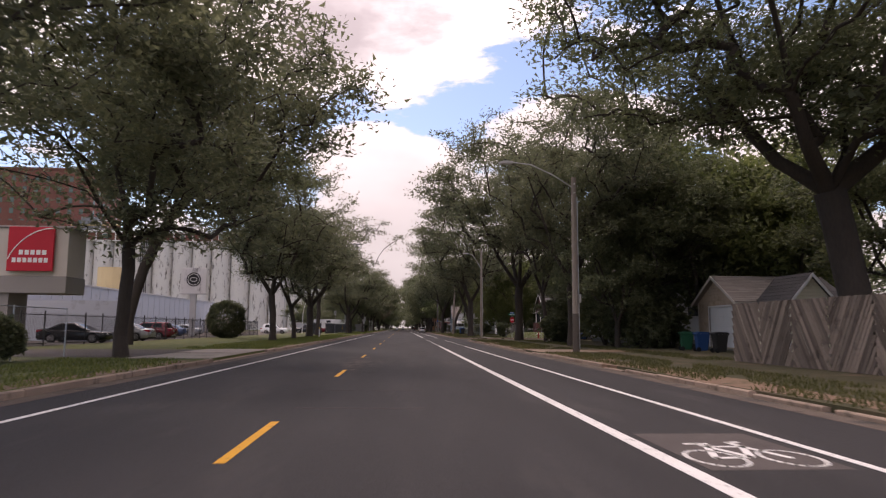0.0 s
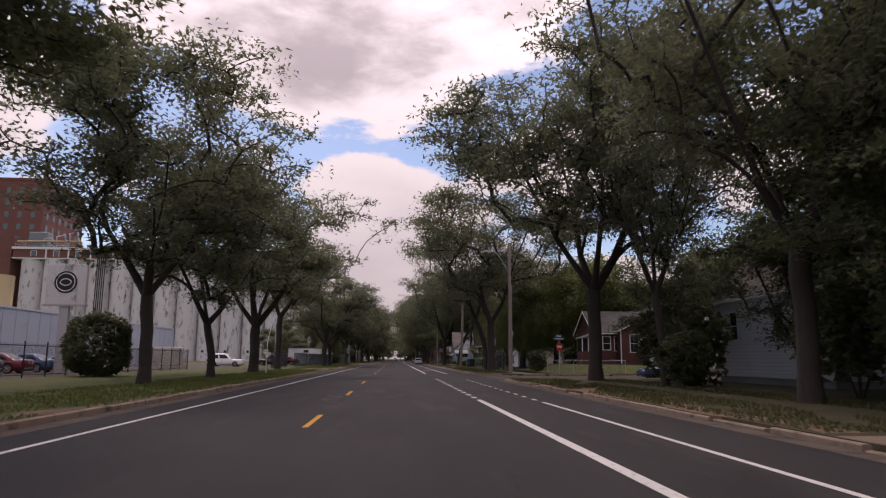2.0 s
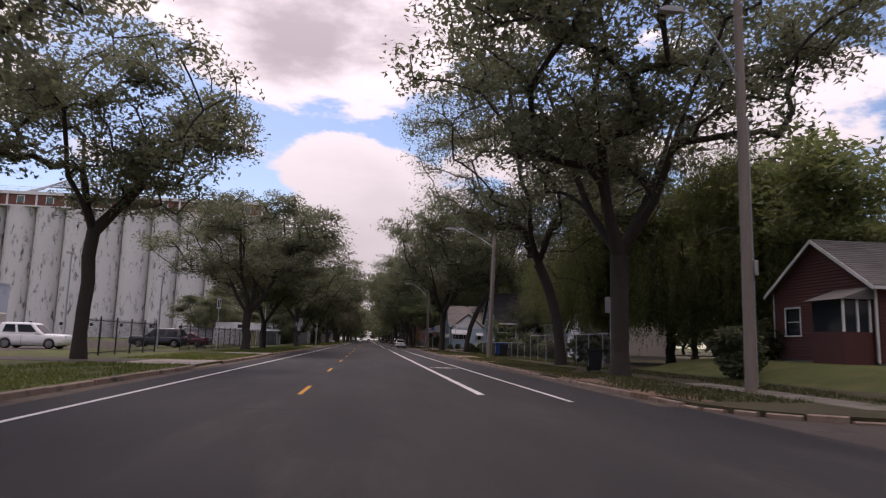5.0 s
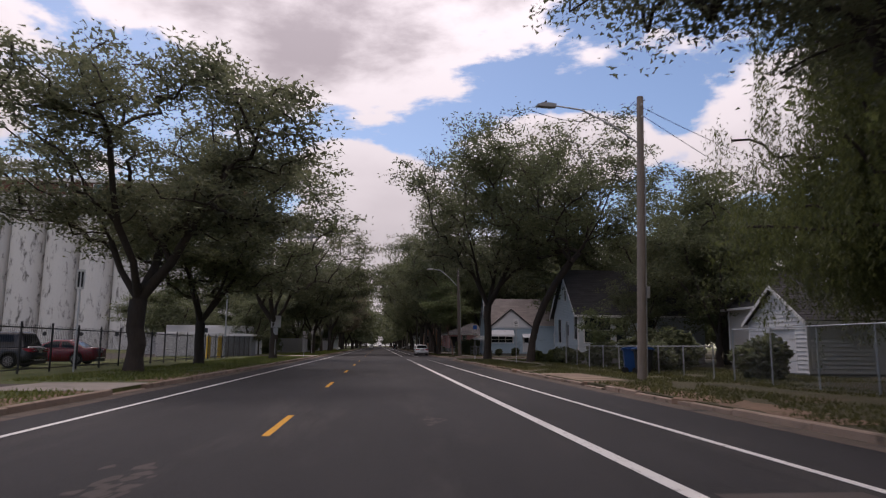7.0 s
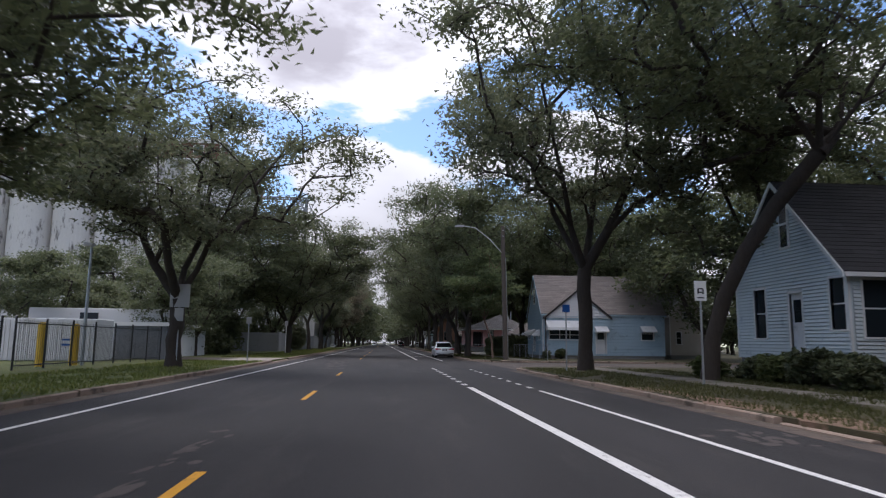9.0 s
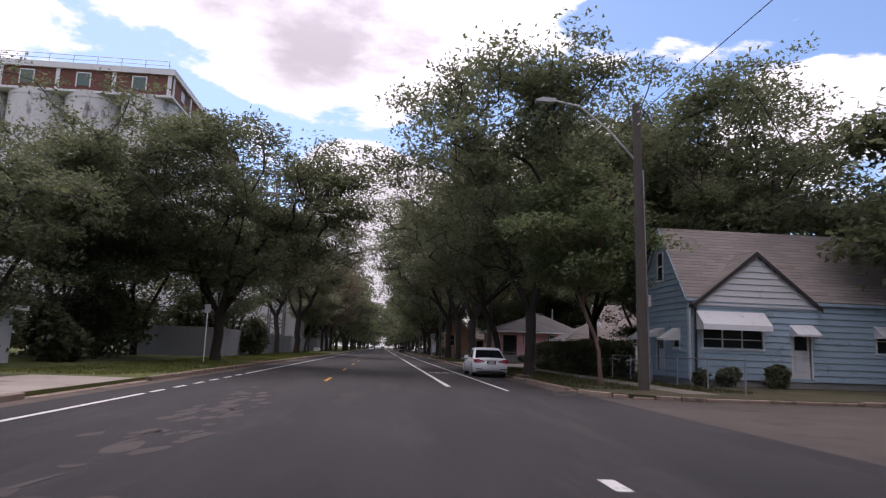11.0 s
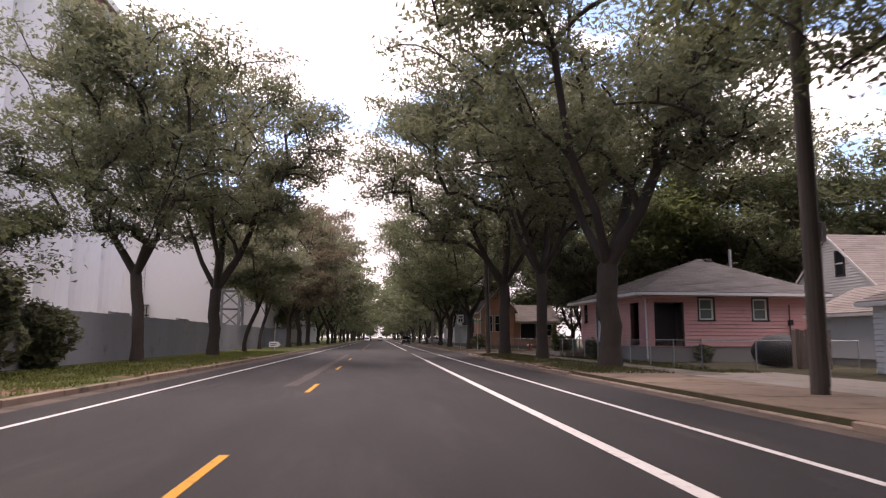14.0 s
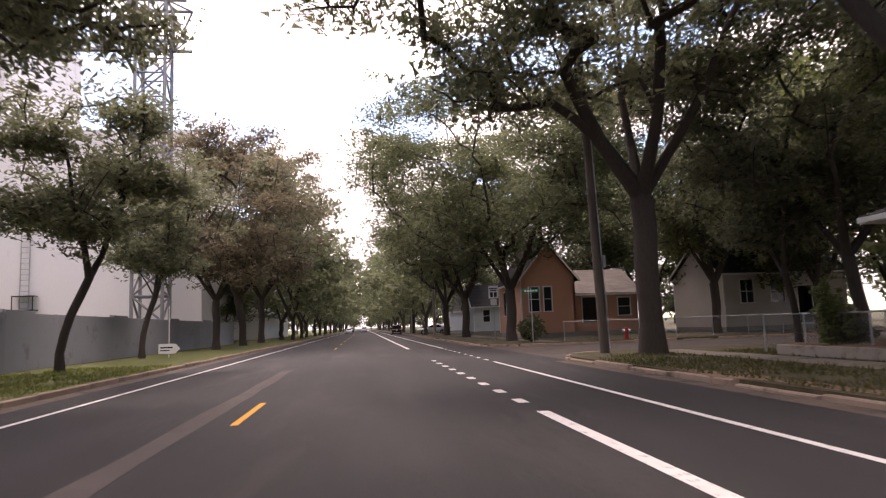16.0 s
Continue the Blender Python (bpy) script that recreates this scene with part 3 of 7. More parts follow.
def verge(points, label="patchy green grass verge beside the kerb", cover=LAWN):
    ob = link("verge", prism(bmesh.new(), points, "z", -0.3, 0.13), cover)
    return tagged(ob, label, "grass", kind="structure")


verge([(-170, Y0), (KL - KW, Y0), (KL - KW, Y1), (-170, Y1)])
blocks = stretches(Y0, Y1, CROSS)
for a, b in blocks:
    pts = []
    k = KR + KW
    pts += arc(k + LOOP, a + KW + LOOP, LOOP, 270, 180) if a > Y0 else [(k, a)]
    pts += arc(k + LOOP, b - KW - LOOP, LOOP, 180, 90) if b < Y1 else [(k, b)]
    verge(pts + [(170, b - (KW if b < Y1 else 0)), (170, a + (KW if a > Y0 else 0))], "trodden weedy verge with bare patches, tree shade in its colour", WEEDS_SHADED)

DRIVES_L = [(27.5, 38.5), (106.0, 111.5), (126.0, 130.0), (183.0, 191.0)]
DRIVES_R = [(36.8, 41.5), (223.5, 239.6)]


def kerb_run(path, dropped):
    """Kerb stones along a path of places; lower across a driveway. Broken now and then."""
    rng = random.Random(len(path) * 7 + int(path[0][1]))
    for p, q in zip(path, path[1:]):
        p, q = Vector((*p, 0)), Vector((*q, 0))
        d = (q - p)
        L = d.length
        n = max(1, round(L / 2.6))
        d.normalize()
        for i in range(n):
            mid = p + d * (L * (i + 0.5) / n)
            low = any(a < mid.y < b for a, b in dropped) and abs(d.y) > 0.9
            far = mid.y > 330 or mid.y < -10
            half = L / n / 2 - (0.0 if far else rng.uniform(0.008, 0.02))
            h = 0.03 if low else 0.145 + rng.uniform(-0.012, 0.012)
            if mid.x > 0 and not low:
                h -= rng.uniform(0.0, 0.045)
                if rng.random() < 0.34:                   # sunken or broken stones
                    h -= rng.uniform(0.02, 0.07)
                    half *= rng.uniform(0.6, 0.95)
            bm = bmesh.new()
            side = Vector((-d.y, d.x, 0))
            m = Matrix((( d.x, side.x, 0, mid.x), (d.y, side.y, 0, mid.y), (0, 0, 1, 0), (0, 0, 0, 1)))
            r = rng.uniform(0, 0.025)
            prism(bm, [(-KW / 2 + r, -0.2), (KW / 2 + r, -0.2), (KW / 2 + r, h - 0.02), (KW / 2 - 0.03 + r, h), (-KW / 2 + 0.03 + r, h), (-KW / 2 + r, h - 0.02)], "x", -half, half)
            bmesh.ops.transform(bm, matrix=m, verts=bm.verts)
            yield bm


def kerb(path, dropped=()):
    root = empty("kerb", pose(0, 0, 0), "chipped and stained concrete kerb", "kerb", kind="structure")
    for bm in kerb_run(path, dropped):
        part("kerb_stone", bm, KERB, root)


def gutter(x0, x1, a, b):
    bm = bmesh.new()
    y = a
    while y < b - 0.01:
        e = min(y + 3.0, b)
        box(bm, x0, y + 0.01, -0.1, x1, e - 0.01, 0.003)
        y = e
    tagged(link("gutter", bm, GUTTER), "stained concrete gutter pan along the kerb", "gutter", kind="structure")


kerb([(KL - KW / 2, Y0 + 30), (KL - KW / 2, 330)], DRIVES_L)
slab("far_kerb", KL - KW, 330, KL, Y1, -0.2, 0.14, KERB, "distant stained concrete kerb", "kerb")
gutter(KL, KL + 0.5, Y0 + 30, 330)
for a, b in blocks:
    k = KR + KW / 2
    a2, b2 = max(a, -30), min(b, 330)
    path = []
    if a > Y0:
        path += [(40, a + KW / 2)] + arc(k + LOOP, a + KW / 2 + LOOP, LOOP, 270, 180)
    else:
        path += [(k, a2)]
    if b < Y1:
        path += arc(k + LOOP, b - KW / 2 - LOOP, LOOP, 180, 90) + [(40, b - KW / 2)]
    else:
        path += [(k, b2)]
    kerb(path, DRIVES_R)
    gutter(KR - 0.5, KR, a2 + (LOOP if a > Y0 else 0), b2 - (LOOP if b < Y1 else 0))
slab("far_kerb", KR, 330, KR + KW, Y1, -0.2, 0.14, KERB, "distant stained concrete kerb", "kerb")
# driveways and walks, slab by slab
def paving(name, x0, y0, x1, y1, step, material, label, along="y", z=0.142):
    root = empty(name, pose(0, 0, 0), label, "pavement", kind="structure")
    rng = random.Random(int(x0 * 10 + y0))
    a, b = (y0, y1) if along == "y" else (x0, x1)
    while a < b - 0.05:
        e = min(a + step, b)
        bm = bmesh.new()
        zz = z + rng.uniform(-0.008, 0.012)
        if along == "y":
            box(bm, x0, a + 0.012, -0.05, x1, e - 0.012, zz, 0.008)
        else:
            box(bm, a + 0.012, y0, -0.05, e - 0.012, y1, zz, 0.008)
        part("slab", bm, material, root)
        a = e


for a, b in DRIVES_L:
    paving("driveway_apron", KL - 3.4, a, KL - KW - 0.01, b, 2.8, CONCRETE, "stained concrete driveway apron")
    slab("driveway", -19.0, a + 0.8, KL - 3.41, b - 0.8, -0.05, 0.141, ASPHALT_OLD, "patched driveway into the yard", "driveway")
for a, b in DRIVES_R:
    paving("driveway_apron", KR + KW + 0.01, a, KR + 3.6, b, 2.4, SANDY, "cracked sandy concrete driveway apron")
    slab("driveway", KR + 3.61, a + 0.6, 14.9, b - 0.6, -0.05, 0.139, DIRT if a < 100 else CONCRETE, "bare earth driveway" if a < 100 else "cracked concrete driveway", "driveway")
for a, b in ((90.5, 100.0), (141.5, 175.5), (191.5, 221.5), (237.0, 270.5), (286.0, 330.0)):
    paving("sidewalk", 10.9, a, 12.3, b, 1.5, SIDEWALK, "weathered concrete sidewalk slabs")
paving("broken_apron", 7.48, 131.4, 9.4, 138.6, 1.2, SANDY, "broken slabs of an old driveway apron", z=0.137)
# bare sandy soil along the edges
def soil(x0, y0, x1, y1, seed):
    rng = random.Random(seed)
    n = 22
    left = [(x0 + rng.uniform(-0.2, 0.25) + 0.2 * math.sin(i * 0.9 + seed), y0 + (y1 - y0) * i / n) for i in range(n + 1)]
    right = [(x1 + rng.uniform(-0.25, 0.2), y0 + (y1 - y0) * i / n) for i in range(n + 1)]
    ob = link("bare_soil", prism(bmesh.new(), left + right[::-1], "z", 0.0, 0.134), DIRT)
    tagged(ob, "bare sandy soil worn through the grass", "soil", kind="structure")


for i, (x0, a, x1, b) in enumerate(((7.5, 11, 8.6, 36), (7.5, 42, 8.5, 70), (7.5, 92, 8.3, 112), (7.5, 118, 8.6, 132), (7.5, 143, 8.3, 158), (7.5, 203, 8.9, 221), (7.5, 239, 8.1, 262),
                                    (-8.2, 8, -7.5, 26), (-8.0, 42, -7.5, 66), (-8.6, 112, -7.5, 126), (-8.3, 131, -7.5, 150), (-8.8, 208, -7.5, 232), (-8.4, 236, -7.5, 262))):
    soil(x0, a, x1, b, i)


# ---- road markings ----
def line(name, material, x, y0, y1, w, label, group):
    ob = link(name, boxes((x - w / 2, y0, 0.0, x + w / 2, y1, 0.004)), material)
    return tagged(ob, label, "road marking", group, "structure")


def skips(x, a, b, w):
    y = a
    while y < b:
        line("skip_mark", WHITE_LINE, x, y, y + 0.62, w, "short white skip mark across the crossing", "white skip marks")
        y += 1.83


for a, b in stretches(Y0, Y1, [(186.5, 199.5)]):
    line("edge_line", WHITE_LINE, -5.63, a, b, 0.12, "thin white painted edge line", "white lane lines")
for i in range(6):
    line("edge_dash", WHITE_LINE, -5.63, 187.0 + 2.1 * i, 188.1 + 2.1 * i, 0.12, "short white edge line dash", "white skip marks")
for x, w, name, gaps in ((2.91, 0.19, "bike_lane_line", [(53.7, 94.5), (159.6, 194.0), (256.0, 287.0)]), (4.87, 0.12, "bike_lane_edge", [(52.4, 92.8), (158.2, 192.4), (269.9, 286.0)])):
    for a, b in stretches(Y0, Y1, gaps):
        line(name, WHITE_LINE, x, a, b, w, "white painted bike lane line", "white lane lines")
    for a, b in gaps:
        skips(x, a + 1.2, a + (24 if a < 100 else 17), w)
for start, a, b in ((20.0, -40, 76), (105.8 - 12.2, 90, 168), (195.2, 190, 262), (195.2 + 12.2 * 8, 286, 420)):
    y = start - 12.2 * math.floor((start - a) / 12.2)
    while y < b:
        line("centre_dash", YELLOW_LINE, -1.78, y, y + 3.05, 0.12, "yellow painted centre line dash", "yellow centre dashes")
        y += 12.2


def bike_symbol(x, y):
    """A white bicycle on a worn grey patch, its wheels towards the traffic."""
    root = empty("bike_symbol", pose(x, y, 0), "white painted bicycle symbol on a worn patch", "road marking", kind="structure")
    part("patch", boxes((-0.75, -0.95, 0.0, 0.75, 1.35, 0.003)), PATCH, root)

    def stroke(pts, w=0.045):
        bm = bmesh.new()
        for p, q in zip(pts, pts[1:]):
            p, q = Vector((*p, 0)), Vector((*q, 0))
            d = (q - p).normalized()
            s = Vector((-d.y, d.x, 0)) * w
            e = d * w * 0.6
            lo = [bm.verts.new(v + Vector((0, 0, 0.006))) for v in (p - e + s, p - e - s, q + e - s, q + e + s)]
            bm.faces.new(lo)
        bmesh.ops.recalc_face_normals(bm, faces=bm.faces)
        for f in bm.faces:
            if f.normal.z < 0:
                f.normal_flip()
        part("stroke", bm, WHITE_LINE, root)

    for cx in (-0.42, 0.42):
        stroke([(cx + 0.29 * math.cos(k * math.pi / 10), -0.35 + 0.46 * math.sin(k * math.pi / 10)) for k in range(21)], 0.03)
    stroke([(-0.42, -0.35), (-0.2, 0.35), (0.22, 0.35), (0.42, -0.35)])
    stroke([(-0.2, 0.35), (0.0, -0.3), (0.22, 0.35)])
    stroke([(-0.42, -0.35), (0.0, -0.3)])
    stroke([(0.22, 0.35), (0.18, 0.62), (0.32, 0.66)])
    stroke([(-0.2, 0.35), (-0.24, 0.52)])
    stroke([(-0.38, 0.54), (-0.12, 0.54)])


for y in (8.3, 112.3, 208.3):
    bike_symbol(3.88, y)
# worn and patched stretches of asphalt
rngp = random.Random(11)
for x, y, a, b in ((-1.6, 27, 0.7, 5.0), (-2.1, 55, 0.5, 3.2), (-2.6, 114, 0.45, 2.0), (-2.9, 182, 0.9, 8.0), (6.9, 192, 1.1, 2.4), (-2.45, 252, 0.20, 18.0), (1.0, 120, 0.2, 0.8), (8.6, 83, 1.4, 1.0), (-2.3, 146, 0.3, 3.0), (6.0, 148, 0.8, 1.2)):
    if b >= 10:
        edge = [(x + sgn * a * rngp.uniform(0.75, 1.1), y + sgn * b * (2 * k / 24 - 1)) for sgn in (-1, 1) for k in range(25)]
        tagged(link("worn_seam", prism(bmesh.new(), edge, "z", -0.05, 0.0025), PATCH), "pale worn seam between the lanes", "road patch", kind="structure")
        continue
    bm = bmesh.new()
    for _ in range(int(10 + 14 * min(a * b, 3.0) + b)):
        u, v = rngp.gauss(0, 0.42), rngp.gauss(0, 0.45)
        cx, cy, l, w = x + a * u, y + b * v, rngp.uniform(0.10, 0.30) * (0.6 + b / 6), rngp.uniform(0.03, 0.12) * (0.6 + a)
        ring = [bm.verts.new((cx + w * math.cos(k * 0.785) * rngp.uniform(0.5, 1.3) + 0.15 * l * math.sin(k * 0.785), cy + l * math.sin(k * 0.785) * rngp.uniform(0.6, 1.2), 0.002 + 0.0004 * (_ % 10))) for k in range(8)]
        bm.faces.new(ring)
    tagged(link("worn_scuffs", bm, PATCH), "pale worn scuffs in the asphalt", "road patch", kind="structure")
for y in (12.5, 15.8, 61.5, 90.0, 103.0, 169.5, 214.0, 229.5, 243.5):
    x = rngp.uniform(-4.6, -1.5)
    pts, w = [], rngp.uniform(0.03, 0.06)
    for k in range(9):
        pts.append((x + k * 0.28, y + rngp.uniform(-0.05, 0.05)))
    tagged(link("crack_seal", prism(bmesh.new(), pts + [(p[0], p[1] + w) for p in pts[::-1]], "z", -0.05, 0.003), PATCH), "pale crack across the lane", "road crack", kind="structure")


# ---- trees ----
def put(thing, x, y, turn=0.0, s=1.0, sz=None, label=""):
    c = copy_thing(thing, pose(x, y, 0.1, 0, 0, turn) @ Matrix.Diagonal((s, s, sz or s, 1)))
    return tagged(c, label) if label else c


LOCUST = "airy honey locust street tree with a forked dark trunk"
SHADE = "dense dark green shade tree on the verge"
G_ST, G_SH, G_FAR = "street trees", "shade trees", "far street trees"
t_loc = tree("street_tree", pose(-11.8, 63.5, 0.1), LOCUST, 1, 17.0, 8.8, 4.2, 0.30, tips=330, per=50, clump=1.2, leaf=0.245, limbs=3, flat=0.7, clear=2.0, lean=(-0.3, 0.4), group=G_ST)
t_loc2 = tree("street_tree", pose(-12.0, 89.4, 0.1, 0, 0, 40), LOCUST, 2, 17.0, 9.6, 3.9, 0.42, tips=340, per=52, clump=1.25, leaf=0.25, limbs=4, flat=0.8, clear=2.8, group=G_ST)
t_big = tree("street_tree", pose(-11.1, 28.4, 0.1, 0, 0, 200), "large spreading shade tree with a dark forked trunk", 3, 17.0, 9.0, 4.4, 0.25, tips=400, per=46, clump=1.3, leaf=0.26, leaves=LEAF, limbs=3, clear=0.2, group=G_ST)
t_tall = tree("street_tree", pose(10.6, 104.5, 0.1), "tall spreading locust with a thick dark trunk", 7, 20.5, 10.4, 5.2, 0.40, tips=380, per=46, clump=1.35, leaf=0.275, leaves=LEAF, clear=3.0, limbs=4, flat=0.75, group=G_ST)
t_maple = tree("shade_tree", pose(31.5, 68.0, 0.1), SHADE, 4, 17.0, 6.6, 2.6, 0.32, tips=230, per=36, least=0.05, clump=1.4, leaf=0.31, leaves=LEAF_DARK, hollow=0.15, group=G_SH)
t_back = tree("background_tree", pose(34, 62, 0.1), "broad green tree behind the houses", 8, 16.0, 8.0, 2.4, 0.35, tips=170, per=66, clump=2.0, leaf=0.34, leaves=LEAF_DARK, hollow=0.2, least=0.09, fine=False, group="background trees")
t_backl = tree("background_tree", pose(40, 130, 0.1), "broad light green tree behind the houses", 9, 14.5, 7.5, 2.4, 0.35, tips=170, per=66, clump=2.0, leaf=0.34, leaves=LEAF_LIGHT, hollow=0.2, least=0.09, fine=False, group="background trees")
t_young = tree("street_tree", pose(-11.3, 273.0, 0.1), "slim young street tree with a forked trunk", 10, 11.5, 4.2, 3.6, 0.17, tips=150, per=50, clump=1.0, leaf=0.23, limbs=3, flat=0.6, clear=1.0, lean=(0.9, 0.2), group=G_ST)
t_high = tree("street_tree", pose(-13.4, 109.5, 0.1), LOCUST, 18, 16.5, 7.6, 6.0, 0.32, tips=250, per=48, clump=1.15, leaf=0.235, limbs=3, flat=0.75, clear=0.8, group=G_ST)
t_grand = tree("shade_tree", pose(8.7, 206.3, 0.1), "tall dense shade tree beside the parked car", 19, 19.0, 8.6, 3.5, 0.30, tips=430, per=50, clump=1.3, leaf=0.25, leaves=LEAF_DARK, limbs=4, flat=0.8, clear=1.8, hollow=0.2, group=G_SH)
tree("street_tree", pose(12.5, 162.8, 0.1), "old tree leaning over the corner of a pale house", 23, 20.8, 9.8, 8.0, 0.29, tips=400, per=42, clump=1.3, leaf=0.25, leaves=LEAF_DARK, limbs=5, flat=0.8, clear=0.2, shift=0.3, lean=(2.5, -3.6), group=G_ST)
tree("street_tree", pose(12.0, 118.2, 0.1), "tall airy locust with a dark leaning trunk", 52, 19.5, 9.6, 6.4, 0.33, tips=300, per=84, clump=1.25, leaf=0.165, leaves=LEAF, limbs=4, flat=0.8, clear=1.2, shift=0.6, lean=(-1.4, 0.2), group=G_ST)
t_wood = tree("distant_tree", pose(62, 40, 0.1), "distant tree closing off the back yards", 30, 15.0, 8.5, 1.5, 0.3, tips=50, per=22, clump=3.2, leaf=0.9, leaves=LEAF_DARK, hollow=0.1, least=0.12, fine=False, group="distant trees")
t_far = tree("far_tree", pose(-11.5, 345, 0.1), "street tree far down the avenue", 6, 21.0, 9.6, 2.4, 0.3, tips=95, per=23, clump=2.3, leaf=0.66, leaves=LEAF_DARK, flat=0.75, least=0.10, hollow=0.15, fine=False, group=G_FAR)
t_rust = tree("street_tree", pose(-11.2, 300, 0.1), "locust street tree with rusty seed pods", 12, 17.0, 8.8, 3.8, 0.28, tips=260, per=48, clump=1.2, leaf=0.28, leaves=LEAF_RUST, clear=1.5, limbs=4, flat=0.7, group=G_ST)
t_limb = tree("street_tree", pose(18.6, 27.0, 0.1), "huge old tree with limbs reaching over the street", 14, 21.0, 14.0, 7.0, 0.62, tips=560, per=60, clump=1.6, leaf=0.25, leaves=LEAF_DARK, limbs=6, flat=0.9, clear=2.2, lean=(-1.0, 0), least=0.014, group=G_SH)
t_lean = tree("street_tree", pose(9.35, 219.9, 0.1), "leaning street tree with a thick dark trunk", 16, 17.0, 10.6, 4.6, 0.23, tips=430, per=92, clump=1.35, leaf=0.175, leaves=LEAF_DARK, limbs=5, flat=0.8, clear=0.2, shift=0.7, lean=(-1.35, 0.2), hollow=0.2, group=G_ST)
tree("street_tree", pose(-18.3, 47.0, 0.1), "tall shade tree with a long leaning trunk", 41, 21.5, 9.4, 8.6, 0.36, tips=430, per=48, clump=1.4, leaf=0.26, leaves=LEAF_DARK, limbs=5, flat=0.8, clear=-0.6, shift=1.7, lean=(2.4, 0.3), hollow=0.2, group=G_ST)
# the left-hand row
for x, y, r, s, kind in ((-11.9, 12.6, 120, 0.92, t_big), (-11.6, 74.5, 70, 0.80, t_loc), (-11.1, 139.2, 120, (0.92, 0.84), t_loc2), (-11.4, 151.5, 200, (0.98, 0.76), t_grand),
                         (-9.8, 171.2, 300, 0.84, t_loc2), (-14.5, 186, 30, 0.5, t_maple), (-15.5, 196, 80, 0.58, t_maple), (-17, 206, 210, 0.66, t_maple), (-20, 214, 10, 0.74, t_maple), (-18.5, 222, 70, 0.78, t_maple), (-10.2, 213, 100, (1.02, 0.84), t_grand), (-16.5, 208, 220, (0.95, 0.82), t_grand),
                         (-14.5, 229.5, 30, 0.85, t_maple), (-15.2, 240, 160, 0.66, t_maple), (-11.9, 249.2, 20, (0.92, 1.04), t_loc), (-11.1, 261.2, 130, (0.92, 1.14), t_loc2), (-12.2, 285.5, 50, 0.95, t_young), (-11.2, 312, 90, (1.08, 1.08), t_loc),
                         (-11.4, 325, 10, (1.2, 1.3), t_rust), (-24, 189, 100, 0.5, t_back), (-30, 200, 0, 0.55, t_back), (-26, 207, 40, 0.7, t_back)):
    put(kind, x, y, r, *(s if isinstance(s, tuple) else (s,)))
# the right-hand row
for x, y, r, s, kind in ((27.5, 47.0, 70, (0.9, 1.1), t_backl), (17.2, 71.5, 30, 0.5, t_maple), (14.8, 46.2, 80, 0.6, t_maple), (12.4, 71.6, 140, 1.06, t_tall), (18.5, 153.5, 30, 0.42, t_maple), (22.5, 150.5, 130, 0.72, t_maple), (26.5, 157.0, 40, 0.9, t_maple), (18.5, 268.5, 60, 0.78, t_loc), (17.6, 271.0, 200, 0.8, t_young), (27.0, 265.0, 200, 1.15, t_maple), (32.0, 261.5, 90, 1.1, t_maple), (24.3, 289.4, 30, (1.0, 1.0), t_grand), (31.5, 288.8, 120, (1.1, 1.1), t_maple), (39.0, 291.0, 120, (1.2, 1.1), t_maple), (12.7, 50.4, 60, (0.80, 0.92), t_tall), (13.6, 63.8, 20, (0.62, 1.1), t_loc), (19.0, 50.5, 200, 1.0, t_maple), (19.4, 55.2, 10, 0.8, t_maple), (17.8, 59.0, 100, 0.55, t_maple), (24.5, 54.0, 100, (1.1, 1.3), t_backl), (21.5, 47.6, 290, 0.8, t_maple), 
                         (10.3, 171.4, 100, (0.92, 0.98), t_tall), (17.8, 223.5, 70, 1.12, t_grand), (19.5, 211.5, 150, 1.1, t_grand), (24, 214, 40, 1.2, t_maple), (19.6, 214.4, 10, 0.42, t_maple), (22.5, 224.5, 200, 0.7, t_maple),
                         (10.4, 244.1, 80, (1.12, 1.18), t_loc2), (10.2, 255.9, 190, (0.88, 1.0), t_tall), (10.1, 268.0, 310, 1.06, t_tall), (10.5, 292.0, 40, (1.15, 1.02), t_grand), (10.2, 311, 100, (1.25, 1.06), t_grand),
                         (10.4, 328, 200, (1.2, 1.04), t_grand), (27, 35, 60, 0.85, t_maple), (25, 22, 120, 1.1, t_maple), (27, 172, 10, 1.0, t_maple), (19, 168, 90, 0.9, t_maple)):
    put(kind, x, y, r, *(s if isinstance(s, tuple) else (s,)))
# behind the houses
rngb = random.Random(21)
for x, y in ((27, 50), (30, 78), (28, 116), (24, 128), (44, 96), (44, 112), (33, 145), (30, 160), (36, 190), (29, 196), (32, 212), (32, 226), (38, 232), (40, 254), (38, 268), (40, 275), (30, 296), (24, 312), (36, 100), (25, 270), (45, 150), (46, 205), (46, 245), (27, 306)):
    put(t_backl if rngb.random() < 0.4 else t_back, x + rngb.uniform(-1.5, 1.5), y + rngb.uniform(-1.5, 1.5), rngb.uniform(0, 360), rngb.uniform(0.85, 1.15))
for x, y in ((-20, 345), (-24, 362), (-22, 380)):
    put(t_back, x, y, rngb.uniform(0, 360), rngb.uniform(0.5, 0.7))
for i, yy in enumerate(range(340, 700, 14)):
    for x in (-9.8, 9.8):
        put(t_far, x + rngb.uniform(-0.8, 0.8), yy + rngb.uniform(-2, 2), rngb.uniform(0, 360), rngb.uniform(0.85, 1.0), rngb.uniform(0.9, 1.12))
    if i % 2:
        for x in (-20, 20):
            put(t_far, x + rngb.uniform(-2, 2), yy, rngb.uniform(0, 360), rngb.uniform(0.8, 1.0))
for k in range(28):
    put(t_wood, 58 + rngb.uniform(-4, 6), -10 + 14 * k, rngb.uniform(0, 360), rngb.uniform(0.8, 1.1))
    if k > 20:
        put(t_wood, -30, 60 + 15 * k, rngb.uniform(0, 360), rngb.uniform(0.5, 0.7))
